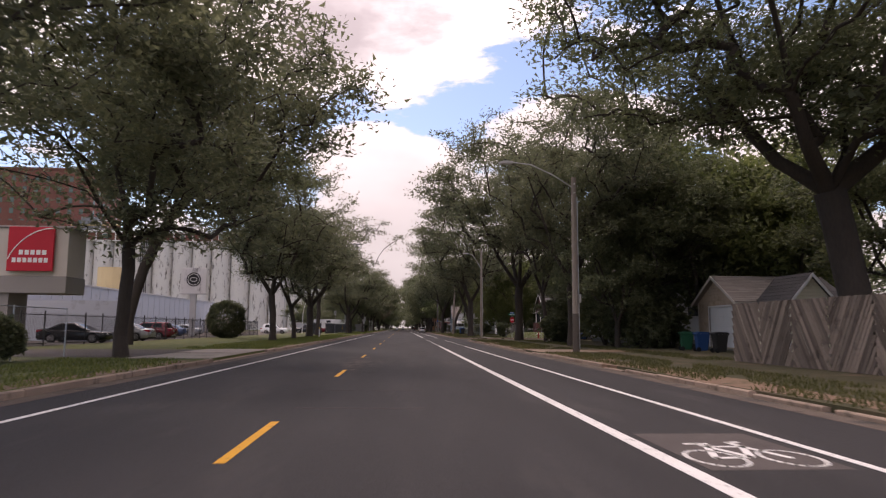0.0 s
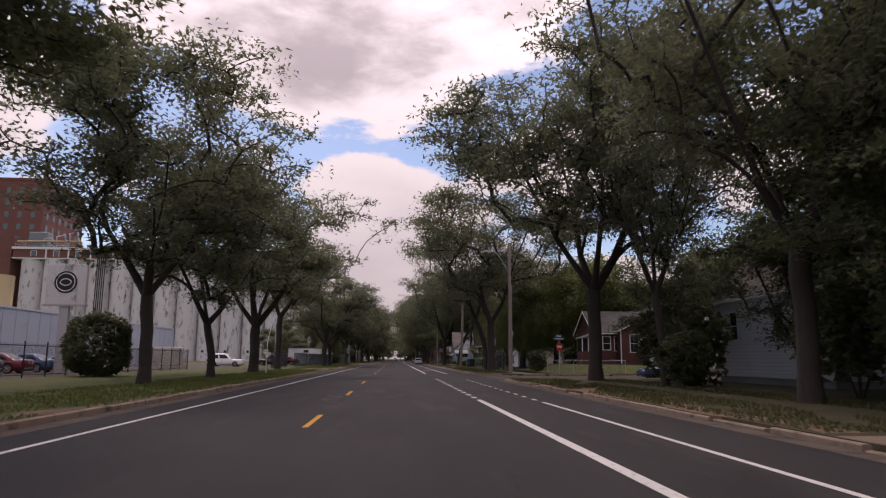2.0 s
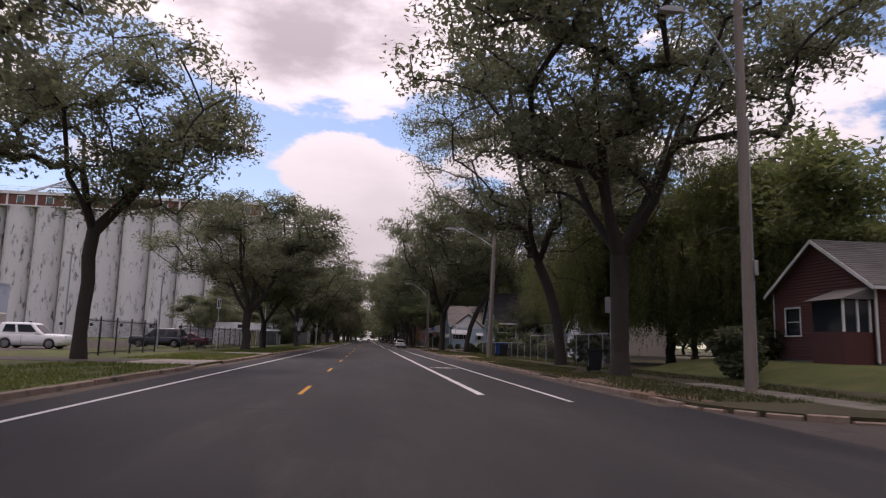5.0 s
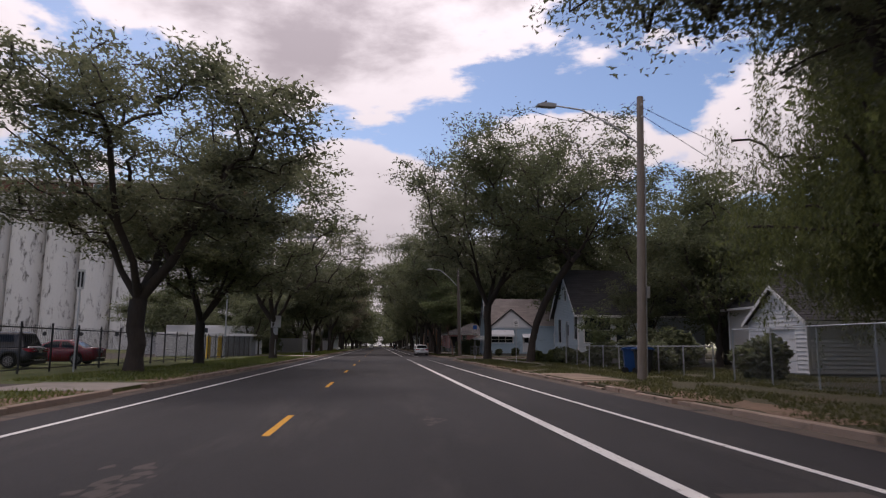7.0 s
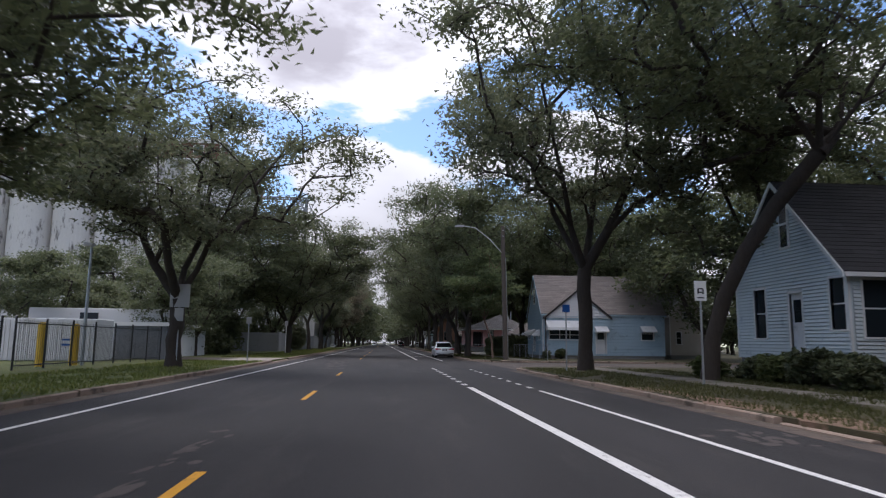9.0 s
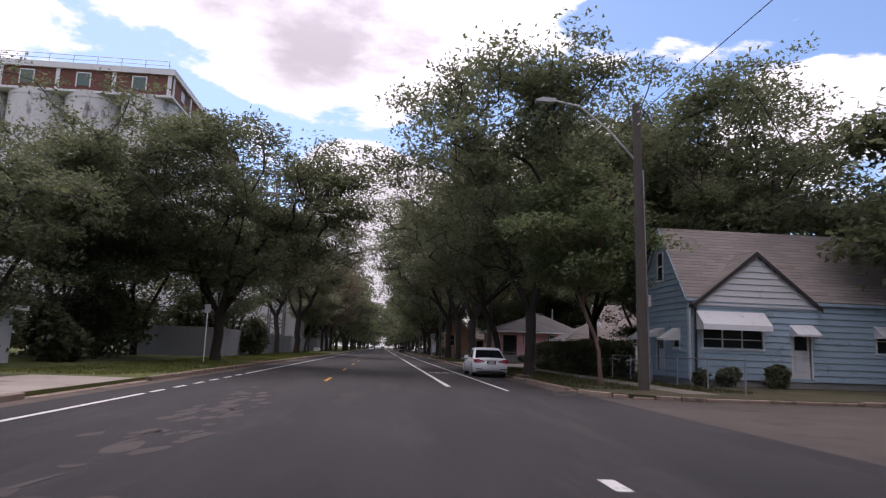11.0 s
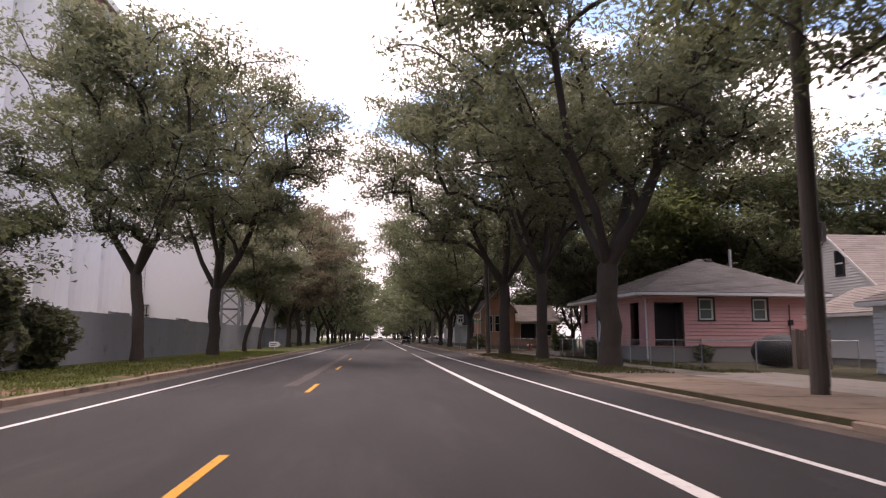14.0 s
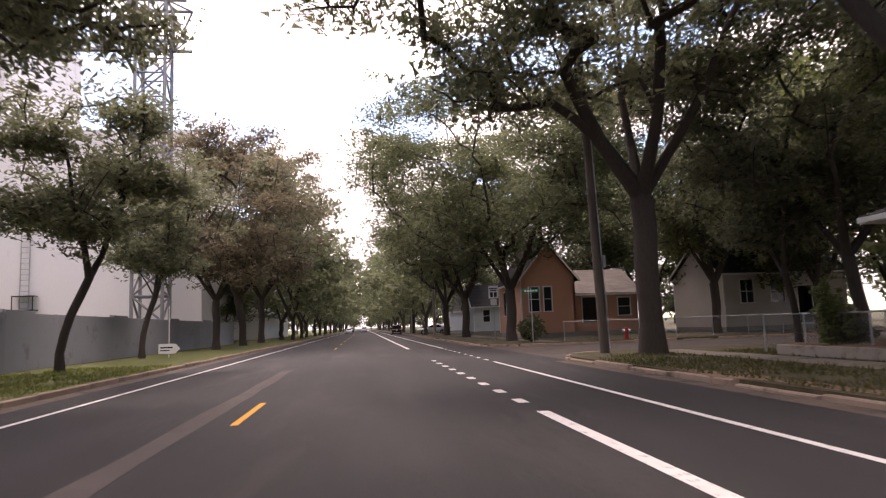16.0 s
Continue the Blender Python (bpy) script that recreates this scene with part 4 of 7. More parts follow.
for k in range(12):
    put(t_wood, -66 + 12 * k, 730 + rngb.uniform(-6, 6), rngb.uniform(0, 360), rngb.uniform(0.9, 1.1))
t_willow = willow(pose(18.2, 126, 0.1), "weeping willow with long hanging yellow-green strands", 5, 16.0, 7.5)
copy_thing(t_willow, pose(25.5, 119.5, 0.1, 0, 0, 120) @ Matrix.Diagonal((1.05, 1.05, 0.95, 1)))
tree("sapling", pose(9.75, 196.9, 0.1), "thin young tree with a leaning reddish stem", 15, 9.9, 3.2, 3.4, 0.085, tips=170, per=42, clump=0.9, leaf=0.2, leaves=LEAF_FRESH, bark=BARK_RED, limbs=3, clear=0.2, hollow=0.1, lean=(-0.7, 0.3))
tree("sapling", pose(14.6, 151.2, 0.1), "thin sapling with pale stems and sparse leaves", 61, 3.7, 1.3, 1.2, 0.045, tips=40, per=26, clump=0.55, leaf=0.17, leaves=LEAF_FRESH, bark=BARK_LIGHT, limbs=3, hollow=0.1)
# shrubs
shrub("round_bush", pose(-19.1, 75.5, 0.1), "dense dark green clipped round bush", 1, 1.95, 1.95, 2.05, 5200, 0.14, category="bush", square=0.9)
shrub("rose_bush", pose(-13.8, 24.0, 0.1), "dark leafy shrub beside the gate", 2, 1.3, 1.2, 1.0, 1500, 0.14, category="bush")
for i, (x, y, rx, rz, n) in enumerate(((14.5, 163.2, 0.9, 0.5, 700), (14.4, 161.0, 0.9, 0.6, 700), (14.3, 159.3, 0.9, 0.65, 800), (13.8, 165.5, 0.8, 0.45, 500), (14.5, 157.2, 1.1, 0.6, 700))):
    shrub("shrub", pose(x, y, 0.1), "rambling leafy shrub at the house foundation", 20 + i, rx, rx, rz, n, 0.15, LEAF_LIGHT if i % 2 else LEAF_DARK)
for i in range(9):
    shrub("hedge", pose(14.3 + 0.08 * math.sin(i * 2.2), 208.3 + 1.95 * i, 0.1), "tall dark green clipped hedge beside the sidewalk", 40 + i, 1.0, 1.25, 1.10, 2100, 0.15, category="hedge", square=0.5)
for i, (x, y, r, h) in enumerate(((-12.3, 236.4, 1.8, 1.9), (-12.9, 241.6, 1.3, 1.25))):
    shrub("undergrowth_bush", pose(x, y, 0.1), "dark leafy bush against the grey wall", 70 + i, r, r, h, 2200, 0.17, LEAF, category="bush")
for i, (x, y, r) in enumerate(((13.9, 254.3, 0.6), (13.8, 257.0, 0.7), (17.2, 248.9, 0.5), (16.2, 198.3, 0.5), (18.4, 198.2, 0.55), (14.9, 198.4, 0.4), (21.8, 248.8, 0.7), (13.9, 263.5, 0.8), (10.9, 288, 0.9))):
    shrub("shrub", pose(x, y, 0.1), "small leafy shrub by the house", 60 + i, r, r, r, 500, 0.14)
for i, (x, y, r, h) in enumerate(((14.2, 62.5, 1.5, 1.5), (15.5, 64, 1.8, 2.2), (16.0, 69.5, 1.8, 2.4), (18.6, 73.2, 1.6, 2.6), (24, 76, 2.4, 2.6), (19.5, 75, 2.0, 2.2), (16.5, 45.5, 1.8, 2.2), (15.2, 48.5, 1.8, 2.2), (17.5, 49.0, 2.2, 3.0), (15.8, 52.5, 2.0, 2.6), (18.5, 53.0, 2.2, 3.4), (18.8, 46.6, 1.6, 2.4), (-15.5, 233, 1.6, 1.7), (-13.6, 236.5, 1.3, 1.5), (14.5, 120, 1.4, 1.2), (15.5, 104, 1.3, 1.1), (-16, 188, 2.0, 1.8), (-17, 199, 2.2, 2.2), (-16, 209, 2.4, 2.2), (-18, 215, 2.6, 2.4), (-19.5, 221, 2.6, 2.4), (-15.5, 203, 1.8, 1.6), (-22, 208, 2.6, 2.4), (22, 112, 1.6, 1.5), (-23, 203, 3.0, 2.8), (-26, 210, 3.2, 3.0), (-21.5, 197, 2.6, 2.6), (-28, 218, 3.4, 3.2), (-31, 208, 3.2, 3.0), (-17.2, 229.5, 2.4, 2.8), (-20.5, 228.5, 2.6, 3.0), (-18.5, 235.0, 2.6, 2.8), (-23.5, 226, 2.8, 3.2), (14.3, 141.5, 1.0, 0.8), (14.6, 146.0, 1.1, 0.9), (14.4, 150.5, 1.0, 0.8), (16.5, 144.0, 1.4, 1.2), (17.5, 149.0, 1.5, 1.4), (15.8, 134.0, 1.2, 0.9))):
    shrub("undergrowth_bush", pose(x, y, 0.1), "dark tangled undergrowth beneath the trees", 80 + i, r, r, h, 900, 0.24, category="bush")


# ---- poles, lamps, wires ----
def cobra_lamp(root, z, reach, rise=1.38, side=-1):
    """A mast arm that rises and bends out over the street, with a flat lamp head."""
    bm = bmesh.new()
    pts = [(0, 0, z), (side * reach * 0.35, 0, z + rise * 0.54), (side * reach * 0.7, 0, z + rise * 0.93), (side * reach, 0, z + rise)]
    tube(bm, pts, [0.045, 0.042, 0.038, 0.034], 8)
    arm = part("arm", bm, STEEL, root)
    bm = bmesh.new()
    x = side * reach
    z += rise - 1.38
    prism(bm, [(x, z + 1.31), (x + side * 0.2, z + 1.28), (x + side * 0.75, z + 1.30), (x + side * 0.78, z + 1.36), (x + side * 0.5, z + 1.47), (x, z + 1.44)], "y", -0.13, 0.13)
    head = part("lamp_head", bm, SIGN_BACK, root, "grey streetlight head")
    bm = bmesh.new()
    bmesh.ops.create_cone(bm, cap_ends=True, segments=12, radius1=0.05, radius2=0.05, depth=0.1, matrix=pose(x + side * 0.4, 0, z + 1.51))
    part("photocell", bm, STEEL_DARK, head)


def utility_pole(x, y, h, lamp=None, label="weathered wooden utility pole with a streetlight arm", wood=None, r=0.17, base=None, z=0.1, lean=0.0):
    root = empty("utility_pole", pose(x, y, z, 0, lean, 0), label, "pole", "utility poles")
    bm = bmesh.new()
    tube(bm, [(0, 0, -0.1), (0, 0, h * 0.5), (0, 0, h)], [r * 1.05, r * 0.92, r * 0.78], 12)
    part("shaft", bm, wood or POLEWOOD, root)
    if base:
        bm = bmesh.new()
        tube(bm, [(0, 0, -0.05), (0, 0, base)], [r * 1.09, r * 1.04], 12)
        part("tarred_base", bm, POLEWOOD_DARK, root, "dark lower end of the pole")
    if lamp:
        cobra_lamp(root, *lamp)
    part("conduit", tube(bmesh.new(), [(r + 0.02, -0.05, 0.2), (r * 0.85 + 0.02, -0.05, min(h - 0.4, 8.5))], 0.025, 6), STEEL, root)
    part("meter_box", boxes((r, -0.15, h * 0.28, r + 0.12, 0.1, h * 0.28 + 0.45), bevel=0.01), SIGN_BACK, root)
    for k in (0.4, 0.9):
        bm = bmesh.new()
        tube(bm, [(-0.02, -r, h - k), (-0.02, -r - 0.14, h - k)], 0.03, 6)
        part("insulator", bm, SIGN_WHITE, root)
    return root


utility_pole(9.4, 36.6, 9.6, (9.0, 3.4), base=2.1)
utility_pole(11.2, 95.6, 12.6, (9.6, 1.9, 2.3), "grey concrete utility pole with a streetlight arm")
utility_pole(10.0, 132.6, 11.4, (9.4, 3.5), lean=1.6)
utility_pole(10.2, 193.3, 11.2, (8.8, 3.3, 2.4), "dark weathered wooden pole with a streetlight arm", POLEWOOD_DARK, 0.2, lean=-1.2)
utility_pole(9.9, 228.8, 12.5, None, "thick dark wooden utility pole in the driveway", POLEWOOD_DARK, 0.19, 0.9, z=0.12)
utility_pole(9.1, 270.0, 11.5, None, "dark wooden utility pole on the corner", POLEWOOD_DARK, 0.17, lean=-1.5)
utility_pole(9.2, 331.0, 9.5, None, "wooden utility pole down the street")
utility_pole(9.2, 371.0, 10.0, (9.5, 4.0), "pole with a streetlight arm down the street")
for x, y, h in ((-14.4, 172.2, 5.9), (-19.0, 140.0, 6.5), (-22, 128, 7.0)):
    root = empty("light_post", pose(x, y, 0.1), "grey steel yard light post", "lamp post", "yard light posts")
    part("post", tube(bmesh.new(), [(0, 0, 0), (0, 0, h)], [0.09, 0.06], 8), STEEL, root)
    part("lamp_head", boxes((-0.35, -0.15, h - 0.05, 0.12, 0.15, h + 0.12), bevel=0.02), SIGN_BACK, root)
wires = [((10.1, 132.6, 11.2), (23.0, 137.5, 9.5)), ((10.1, 132.6, 10.9), (26.0, 139.0, 6.5)), ((10.1, 132.6, 11.3), (10.2, 193.3, 11.0)), ((10.2, 193.3, 11.0), (9.9, 228.8, 12.2)),
         ((9.9, 228.8, 12.2), (9.1, 270, 11.2)), ((10.1, 132.6, 10.9), (5.6, 132.6, 10.8))]
for a, b in wires:
    pts = [Vector(a).lerp(Vector(b), i / 10) - Vector((0, 0, 0.5 * math.sin(math.pi * i / 10))) for i in range(11)]
    tagged(link("overhead_cable", tube(bmesh.new(), pts, 0.014, 5), STEEL_DARK), "thin black overhead cable between poles", "cable", "overhead cables")


# ---- signs ----
def bars(root, y, rows, material, name="lettering_bar"):
    """Rows of flat bars that stand for writing: (x0, x1, z0, z1)."""
    for x0, x1, z0, z1 in rows:
        part(name, boxes((x0, y - 0.004, z0, x1, y, z1)), material, root)


def post_sign(x, y, w, h, top, face, label, turn=0.0, second=None, marks=(), post=None, mark=None, z=0.1):
    """A sheet sign on a thin steel post, facing the oncoming traffic."""
    root = empty("road_sign", pose(x, y, z, 0, 0, turn), label, "sign")
    part("post", boxes((-0.03, -0.015, 0, 0.03, 0.015, top - 0.03)), post or STEEL, root)
    plate = part("plate", boxes((-w / 2, -0.03, top - h, w / 2, -0.02, top), bevel=0.003), face, root)
    for x0, x1, z0, z1 in marks:
        part("marking", boxes((x0, -0.0345, top - h + z0, x1, -0.0305, top - h + z1)), mark or BLACK, root)
    if second:
        w2, h2, m2 = second
        part("lower_plate", boxes((-w2 / 2, -0.03, top - h - 0.04 - h2, w2 / 2, -0.02, top - h - 0.04), bevel=0.003), m2, root)
    return root


NOPARK = ((-0.10, 0.10, 0.26, 0.30), (-0.11, -0.06, 0.22, 0.40), (0.06, 0.11, 0.22, 0.40), (-0.09, 0.09, 0.38, 0.42), (-0.11, 0.11, 0.08, 0.12))
post_sign(10.6, 159.4, 0.42, 0.66, 3.45, SIGN_WHITE, "white parking sign with black marks on a post", marks=NOPARK)
post_sign(-9.6, 170.9, 0.92, 1.1, 3.95, SIGN_BACK, "bare aluminium back of a large road sign", 0, (0.42, 0.62, SIGN_BACK))
post_sign(-9.95, 209.1, 0.35, 0.5, 3.4, SIGN_BACK, "grey back of a narrow sign on a white post", post=SIGN_WHITE)
post_sign(-7.8, 178.5, 0.3, 0.4, 2.7, SIGN_BACK, "grey back of a small sign on a thin post")
post_sign(11.3, 107.5, 0.55, 0.75, 3.6, SIGN_BACK, "pale weathered sign plate on a thin post")
post_sign(9.6, 293.5, 0.72, 0.92, 4.0, SIGN_WHITE, "white speed sign with dark figures on a post", second=(0.45, 0.45, SIGN_WHITE), marks=((-0.28, 0.28, 0.66, 0.74), (-0.24, 0.24, 0.52, 0.60), (-0.24, -0.04, 0.10, 0.44), (0.04, 0.24, 0.10, 0.44)))
post_sign(8.8, 169.5, 0.36, 0.36, 3.2, SIGN_BLUE, "small dark blue sign on a thin post")
post_sign(-13.6, 139.0, 0.36, 0.9, 4.6, SIGN_WHITE, "narrow white framed sign on a rusty post", marks=((-0.12, -0.03, 0.1, 0.8), (0.03, 0.12, 0.1, 0.8)))
# an estate agent's style board low on the grass
root = empty("board_sign", pose(-10.6, 285.0, 0.1), "white arrow-shaped board on a thin white post", "sign")
part("post", tube(bmesh.new(), [(0, 0, 0), (0, 0, 2.9)], 0.025, 6), SIGN_WHITE, root)
part("board", prism(bmesh.new(), [(-0.55, 0.25), (0.35, 0.25), (0.62, 0.52), (0.35, 0.8), (-0.55, 0.8)], "y", -0.05, -0.03), SIGN_WHITE, root)
bars(root, -0.052, ((-0.45, 0.2, 0.55, 0.63), (-0.45, 0.05, 0.4, 0.46)), BLACK)


def stop_sign(x, y, turn, z=0.1):
    root = empty("stop_sign", pose(x, y, z, 0, 0, turn), "red stop sign under street name blades", "sign")
    part("post", boxes((-0.035, -0.02, 0, 0.035, 0.02, 3.0)), STEEL, root)
    oct_ = [(0.40 * math.cos(radians(22.5 + 45 * k)), 2.42 + 0.40 * math.sin(radians(22.5 + 45 * k))) for k in range(8)]
    part("plate", prism(bmesh.new(), oct_, "y", -0.04, -0.03), SIGN_RED, root)
    bars(root, -0.042, ((-0.24, -0.14, 2.34, 2.5), (-0.11, -0.01, 2.34, 2.5), (0.02, 0.12, 2.34, 2.5), (0.15, 0.25, 2.34, 2.5)), SIGN_WHITE)
    return root


s = stop_sign(14.7, 90.2, 30)
for zz, w, mt, tn in ((3.02, 1.0, SIGN_GREEN, -30), (3.26, 0.55, SIGN_BLUE, -22)):
    blade = part("street_name_blade", boxes((-w / 2, -0.012, zz, w / 2, 0.012, zz + 0.22), bevel=0.004), mt, s, "street name blade with pale bars")
    blade.matrix_basis = pose(0, 0, 0, 0, 0, tn)
    for k in range(5):
        part("lettering_bar", boxes((-w * 0.4 + k * w * 0.16, -0.0165, zz + 0.06, -w * 0.29 + k * w * 0.16, -0.0125, zz + 0.16)), SIGN_WHITE, blade)
root = empty("street_name_sign", pose(10.6, 286.5, 0.1), "green street name blades on a thin post", "sign")
part("post", tube(bmesh.new(), [(0, 0, 0), (0, 0, 3.4)], 0.03, 6), STEEL, root)
part("blade", boxes((-0.55, -0.012, 3.1, 0.55, 0.012, 3.32)), SIGN_GREEN, root)
bars(root, -0.0125, tuple((-0.4 + k * 0.17, -0.28 + k * 0.17, 3.16, 3.26) for k in range(5)), SIGN_WHITE)


def hydrant(x, y, z=0.13):
    root = empty("fire_hydrant", pose(x, y, z), "dark red fire hydrant with white caps", "hydrant", "fire hydrants")
    bm = bmesh.new()
    tube(bm, [(0, 0, 0), (0, 0, 0.06), (0, 0, 0.061), (0, 0, 0.62), (0, 0, 0.70), (0, 0, 0.78)], [0.17, 0.17, 0.125, 0.115, 0.09, 0.03], 12)
    part("barrel", bm, HYDRANT_RED, root, smooth=False)
    for sx in (-1, 1):
        part("cap", tube(bmesh.new(), [(sx * 0.1, 0, 0.55), (sx * 0.24, 0, 0.55)], 0.085, 10), SIGN_WHITE, root, "white hose cap")
    part("steamer_cap", tube(bmesh.new(), [(0, -0.1, 0.5), (0, -0.2, 0.5)], 0.08, 10), HYDRANT_RED, root)
    part("nut", tube(bmesh.new(), [(0, 0, 0.77), (0, 0, 0.84)], 0.035, 5), HYDRANT_RED, root)


hydrant(18.0, 88.9)
hydrant(15.9, 284.7)


def wheelie_bin(x, y, material, label, turn=0.0, lid=None, z=0.13, s=1.0):
    root = empty("wheelie_bin", pose(x, y, z, 0, 0, turn) @ Matrix.Scale(s, 4), label, "bin", "wheelie bins")
    bm = bmesh.new()
    vs = box(bm, -0.3, -0.36, 0.06, 0.3, 0.36, 1.02)
    for v in vs:
        if v.co.z < 0.5:
            v.co.x *= 0.78
            v.co.y = v.co.y * 0.74 + 0.03
    bmesh.ops.bevel(bm, geom=bm.edges[:], offset=0.03, segments=2, affect="EDGES")
    part("body", bm, material, root)
    part("rim", boxes((-0.33, -0.39, 0.97, 0.33, 0.39, 1.03), bevel=0.012), material, root)
    bm = bmesh.new()
    prism(bm, [(-0.42, 1.035), (0.44, 1.035), (0.42, 1.09), (0.1, 1.15), (-0.3, 1.12)], "x", -0.34, 0.34)
    part("lid", bm, lid or material, root)
    part("handle", tube(bmesh.new(), [(-0.26, 0.46, 1.0), (0.26, 0.46, 1.0)], 0.018, 6), material, root)
    part("label", boxes((-0.1, -0.385, 0.82, 0.05, -0.365, 0.90)), SIGN_WHITE, root, "pale moulded label")
    for sx in (-1, 1):
        part("wheel", tube(bmesh.new(), [(sx * 0.26, 0.3, 0.13), (sx * 0.31, 0.3, 0.13)], 0.13, 12), RUBBER, root)
    return root


wheelie_bin(17.3, 40.8, BIN_GREEN, "dark green wheelie bin by the garage", 80)
wheelie_bin(17.4, 38.9, BIN_BLUE, "blue wheelie bin by the garage", 85)
wheelie_bin(17.5, 36.9, BIN_BLACK, "black wheelie bin by the garage", 90)
wheelie_bin(12.3, 139.6, BIN_BLUE, "blue recycling bin behind the utility pole", 75, s=1.12)
wheelie_bin(12.45, 138.5, BIN_BLACK, "dark wheelie bin beside the blue one", 80, BIN_BLUE, s=1.12)
wheelie_bin(11.0, 108.8, BIN_BLACK, "black wheelie bin by the sidewalk", 70)


# ---- fences ----
def chain_fence(name, pts, h, label, step=2.6, z=0.13):
    """Galvanised posts, a top rail and a mesh of thin diagonal wires."""
    root = empty(name, pose(0, 0, z), label, "fence", "chain-link fences")
    bm = bmesh.new()
    for p, q in zip(pts, pts[1:]):
        p, q = Vector((*p, 0)), Vector((*q, 0))
        L = (q - p).length
        d = (q - p) / L
        n = max(1, round(L / step))
        for i in range(n + 1):
            a = p + d * L * i / n
            part("post", tube(bmesh.new(), [a, a + Vector((0, 0, h + 0.04))], 0.03, 6), STEEL, root)
        part("top_rail", tube(bmesh.new(), [p + Vector((0, 0, h)), q + Vector((0, 0, h))], 0.022, 6), STEEL, root)
        m = int(L / 0.14)
        side = Vector((-d.y, d.x, 0)) * 0.004
        for i in range(-int(h / 0.14), m):
            for sgn in (0, 1):
                u0, z0, u1, z1 = i * 0.14, 0.0, i * 0.14 + h, h
                if u0 < 0:
                    z0, u0 = -u0, 0.0
                if u1 > L:
                    z1, u1 = h - (u1 - L), L
                if sgn:
                    z0, z1 = h - z0, h - z1
                a, b = p + d * u0 + Vector((0, 0, z0)), p + d * u1 + Vector((0, 0, z1))
                if (b - a).length < 0.02:
                    continue
                w = Vector((0, 0, 0.003))
                bm.faces.new([bm.verts.new(v) for v in (a - w, b - w, b + w, a + w)])
    tagged(part("mesh", bm, STEEL, root), kind="stuff")


chain_fence("chain_link_fence", [(13.2, 154.5), (13.2, 133.2)], 1.32, "low galvanised chain-link fence along the yard")
chain_fence("chain_link_fence", [(13.4, 132.0), (13.4, 112.0)], 1.95, "tall galvanised chain-link fence under the willow")
chain_fence("chain_link_fence", [(13.4, 191.9), (13.4, 206.0)], 1.25, "low chain-link fence before the blue house")
chain_fence("chain_link_fence", [(20.5, 241.6), (13.0, 240.6), (13.0, 264.0)], 1.2, "low chain-link fence round the pink house yard")
chain_fence("chain_link_fence", [(14.4, 93.6), (22.0, 93.9)], 1.2, "low chain-link fence on the corner lot")
chain_fence("chain_link_fence", [(12.6, 286.5), (30.0, 287.0)], 1.2, "low chain-link fence on the far corner")
chain_fence("chain_link_fence", [(13.0, 266.0), (28.0, 268.5)], 1.2, "low chain-link fence along the side street")


def iron_fence(x0, y0, x1, y1, h=2.0, label="black iron picket fence along the yard"):
    root = empty("iron_fence", pose(0, 0, 0.13), label, "fence", "iron fences")
    p, q = Vector((x0, y0, 0)), Vector((x1, y1, 0))
    L = (q - p).length
    d = (q - p) / L
    n = round(L / 2.6)
    for i in range(n + 1):
        a = p + d * L * i / n
        part("post", boxes((a.x - 0.032, a.y - 0.032, 0, a.x + 0.032, a.y + 0.032, h + 0.12)), STEEL_DARK, root)
    for z in (0.18, h - 0.12):
        part("rail", tube(bmesh.new(), [p + Vector((0, 0, z)), q + Vector((0, 0, z))], 0.026, 4), STEEL_DARK, root)
    bm = bmesh.new()
    k = int(L / 0.16)
    for i in range(k):
        a = p + d * L * (i + 0.5) / k
        tube(bm, [a + Vector((0, 0, 0.05)), a + Vector((0, 0, h))], 0.010, 3, False)
    tagged(part("picket_infill", bm, STEEL_DARK, root), kind="stuff")


iron_fence(-21.4, 40.0, -21.4, 102.5)
iron_fence(-14.6, 131.0, -14.4, 165.0)
iron_fence(-14.4, 166.0, -14.2, 183.0)
iron_fence(-14.6, 112.5, -14.7, 125.0)
chain_fence("yard_gate", [(-13.3, 21.0), (-13.4, 28.6)], 1.9, "galvanised yard gate on steel posts", 3.6)


def board_fence():
    """Panels of slanting boards that lean left and right by turns."""
    y, k, h = 27.2, 0, 2.3
    rng = random.Random(8)
    while y > -6:
        w = 2.05
        root = empty("fence_panel", pose(13.4, y, 0.13, 0, 0, 0), "weathered fence panel of slanting wooden boards", "fence", "slanting board fence panels")
        part("post", boxes((0.03, -0.05, 0, 0.13, 0.05, h)), FENCE_WOOD, root)
        part("rail", boxes((0.02, -w, 0.35, 0.06, 0, 0.45)), FENCE_WOOD, root)
        part("rail", boxes((0.02, -w, h - 0.45, 0.06, 0, h - 0.35)), FENCE_WOOD, root)
        sgn = 1 if k % 2 else -1
        slope = 1.75                                    # rise per run of the boards
        step = 0.17
        s = -h / slope
        while s < w:
            # a board from (s, 0) to (s + h / slope, h), clipped to the panel
            u0, z0, u1, z1 = s, 0.02, s + h / slope, h
            if u0 < 0:
                z0, u0 = z0 + (-u0) * slope, 0.0
            if u1 > w:
                z1, u1 = h - (u1 - w) * slope, w
            if z1 - z0 > 0.08:
                bw = 0.072
                a0, a1 = (-u0, -u1) if sgn > 0 else (-(w - u0), -(w - u1))
                bm = bmesh.new()
                lo = rng.uniform(-0.014, 0.008)
                prism(bm, [(a0 - bw, z0), (a0 + bw, z0), (a1 + bw, z1 + rng.uniform(-0.03, 0.02)), (a1 - bw, z1)], "x", -0.012 + lo, 0.012 + lo)
                part("board", bm, FENCE_WOOD, root)
            s += step
        y -= w
        k += 1


board_fence()


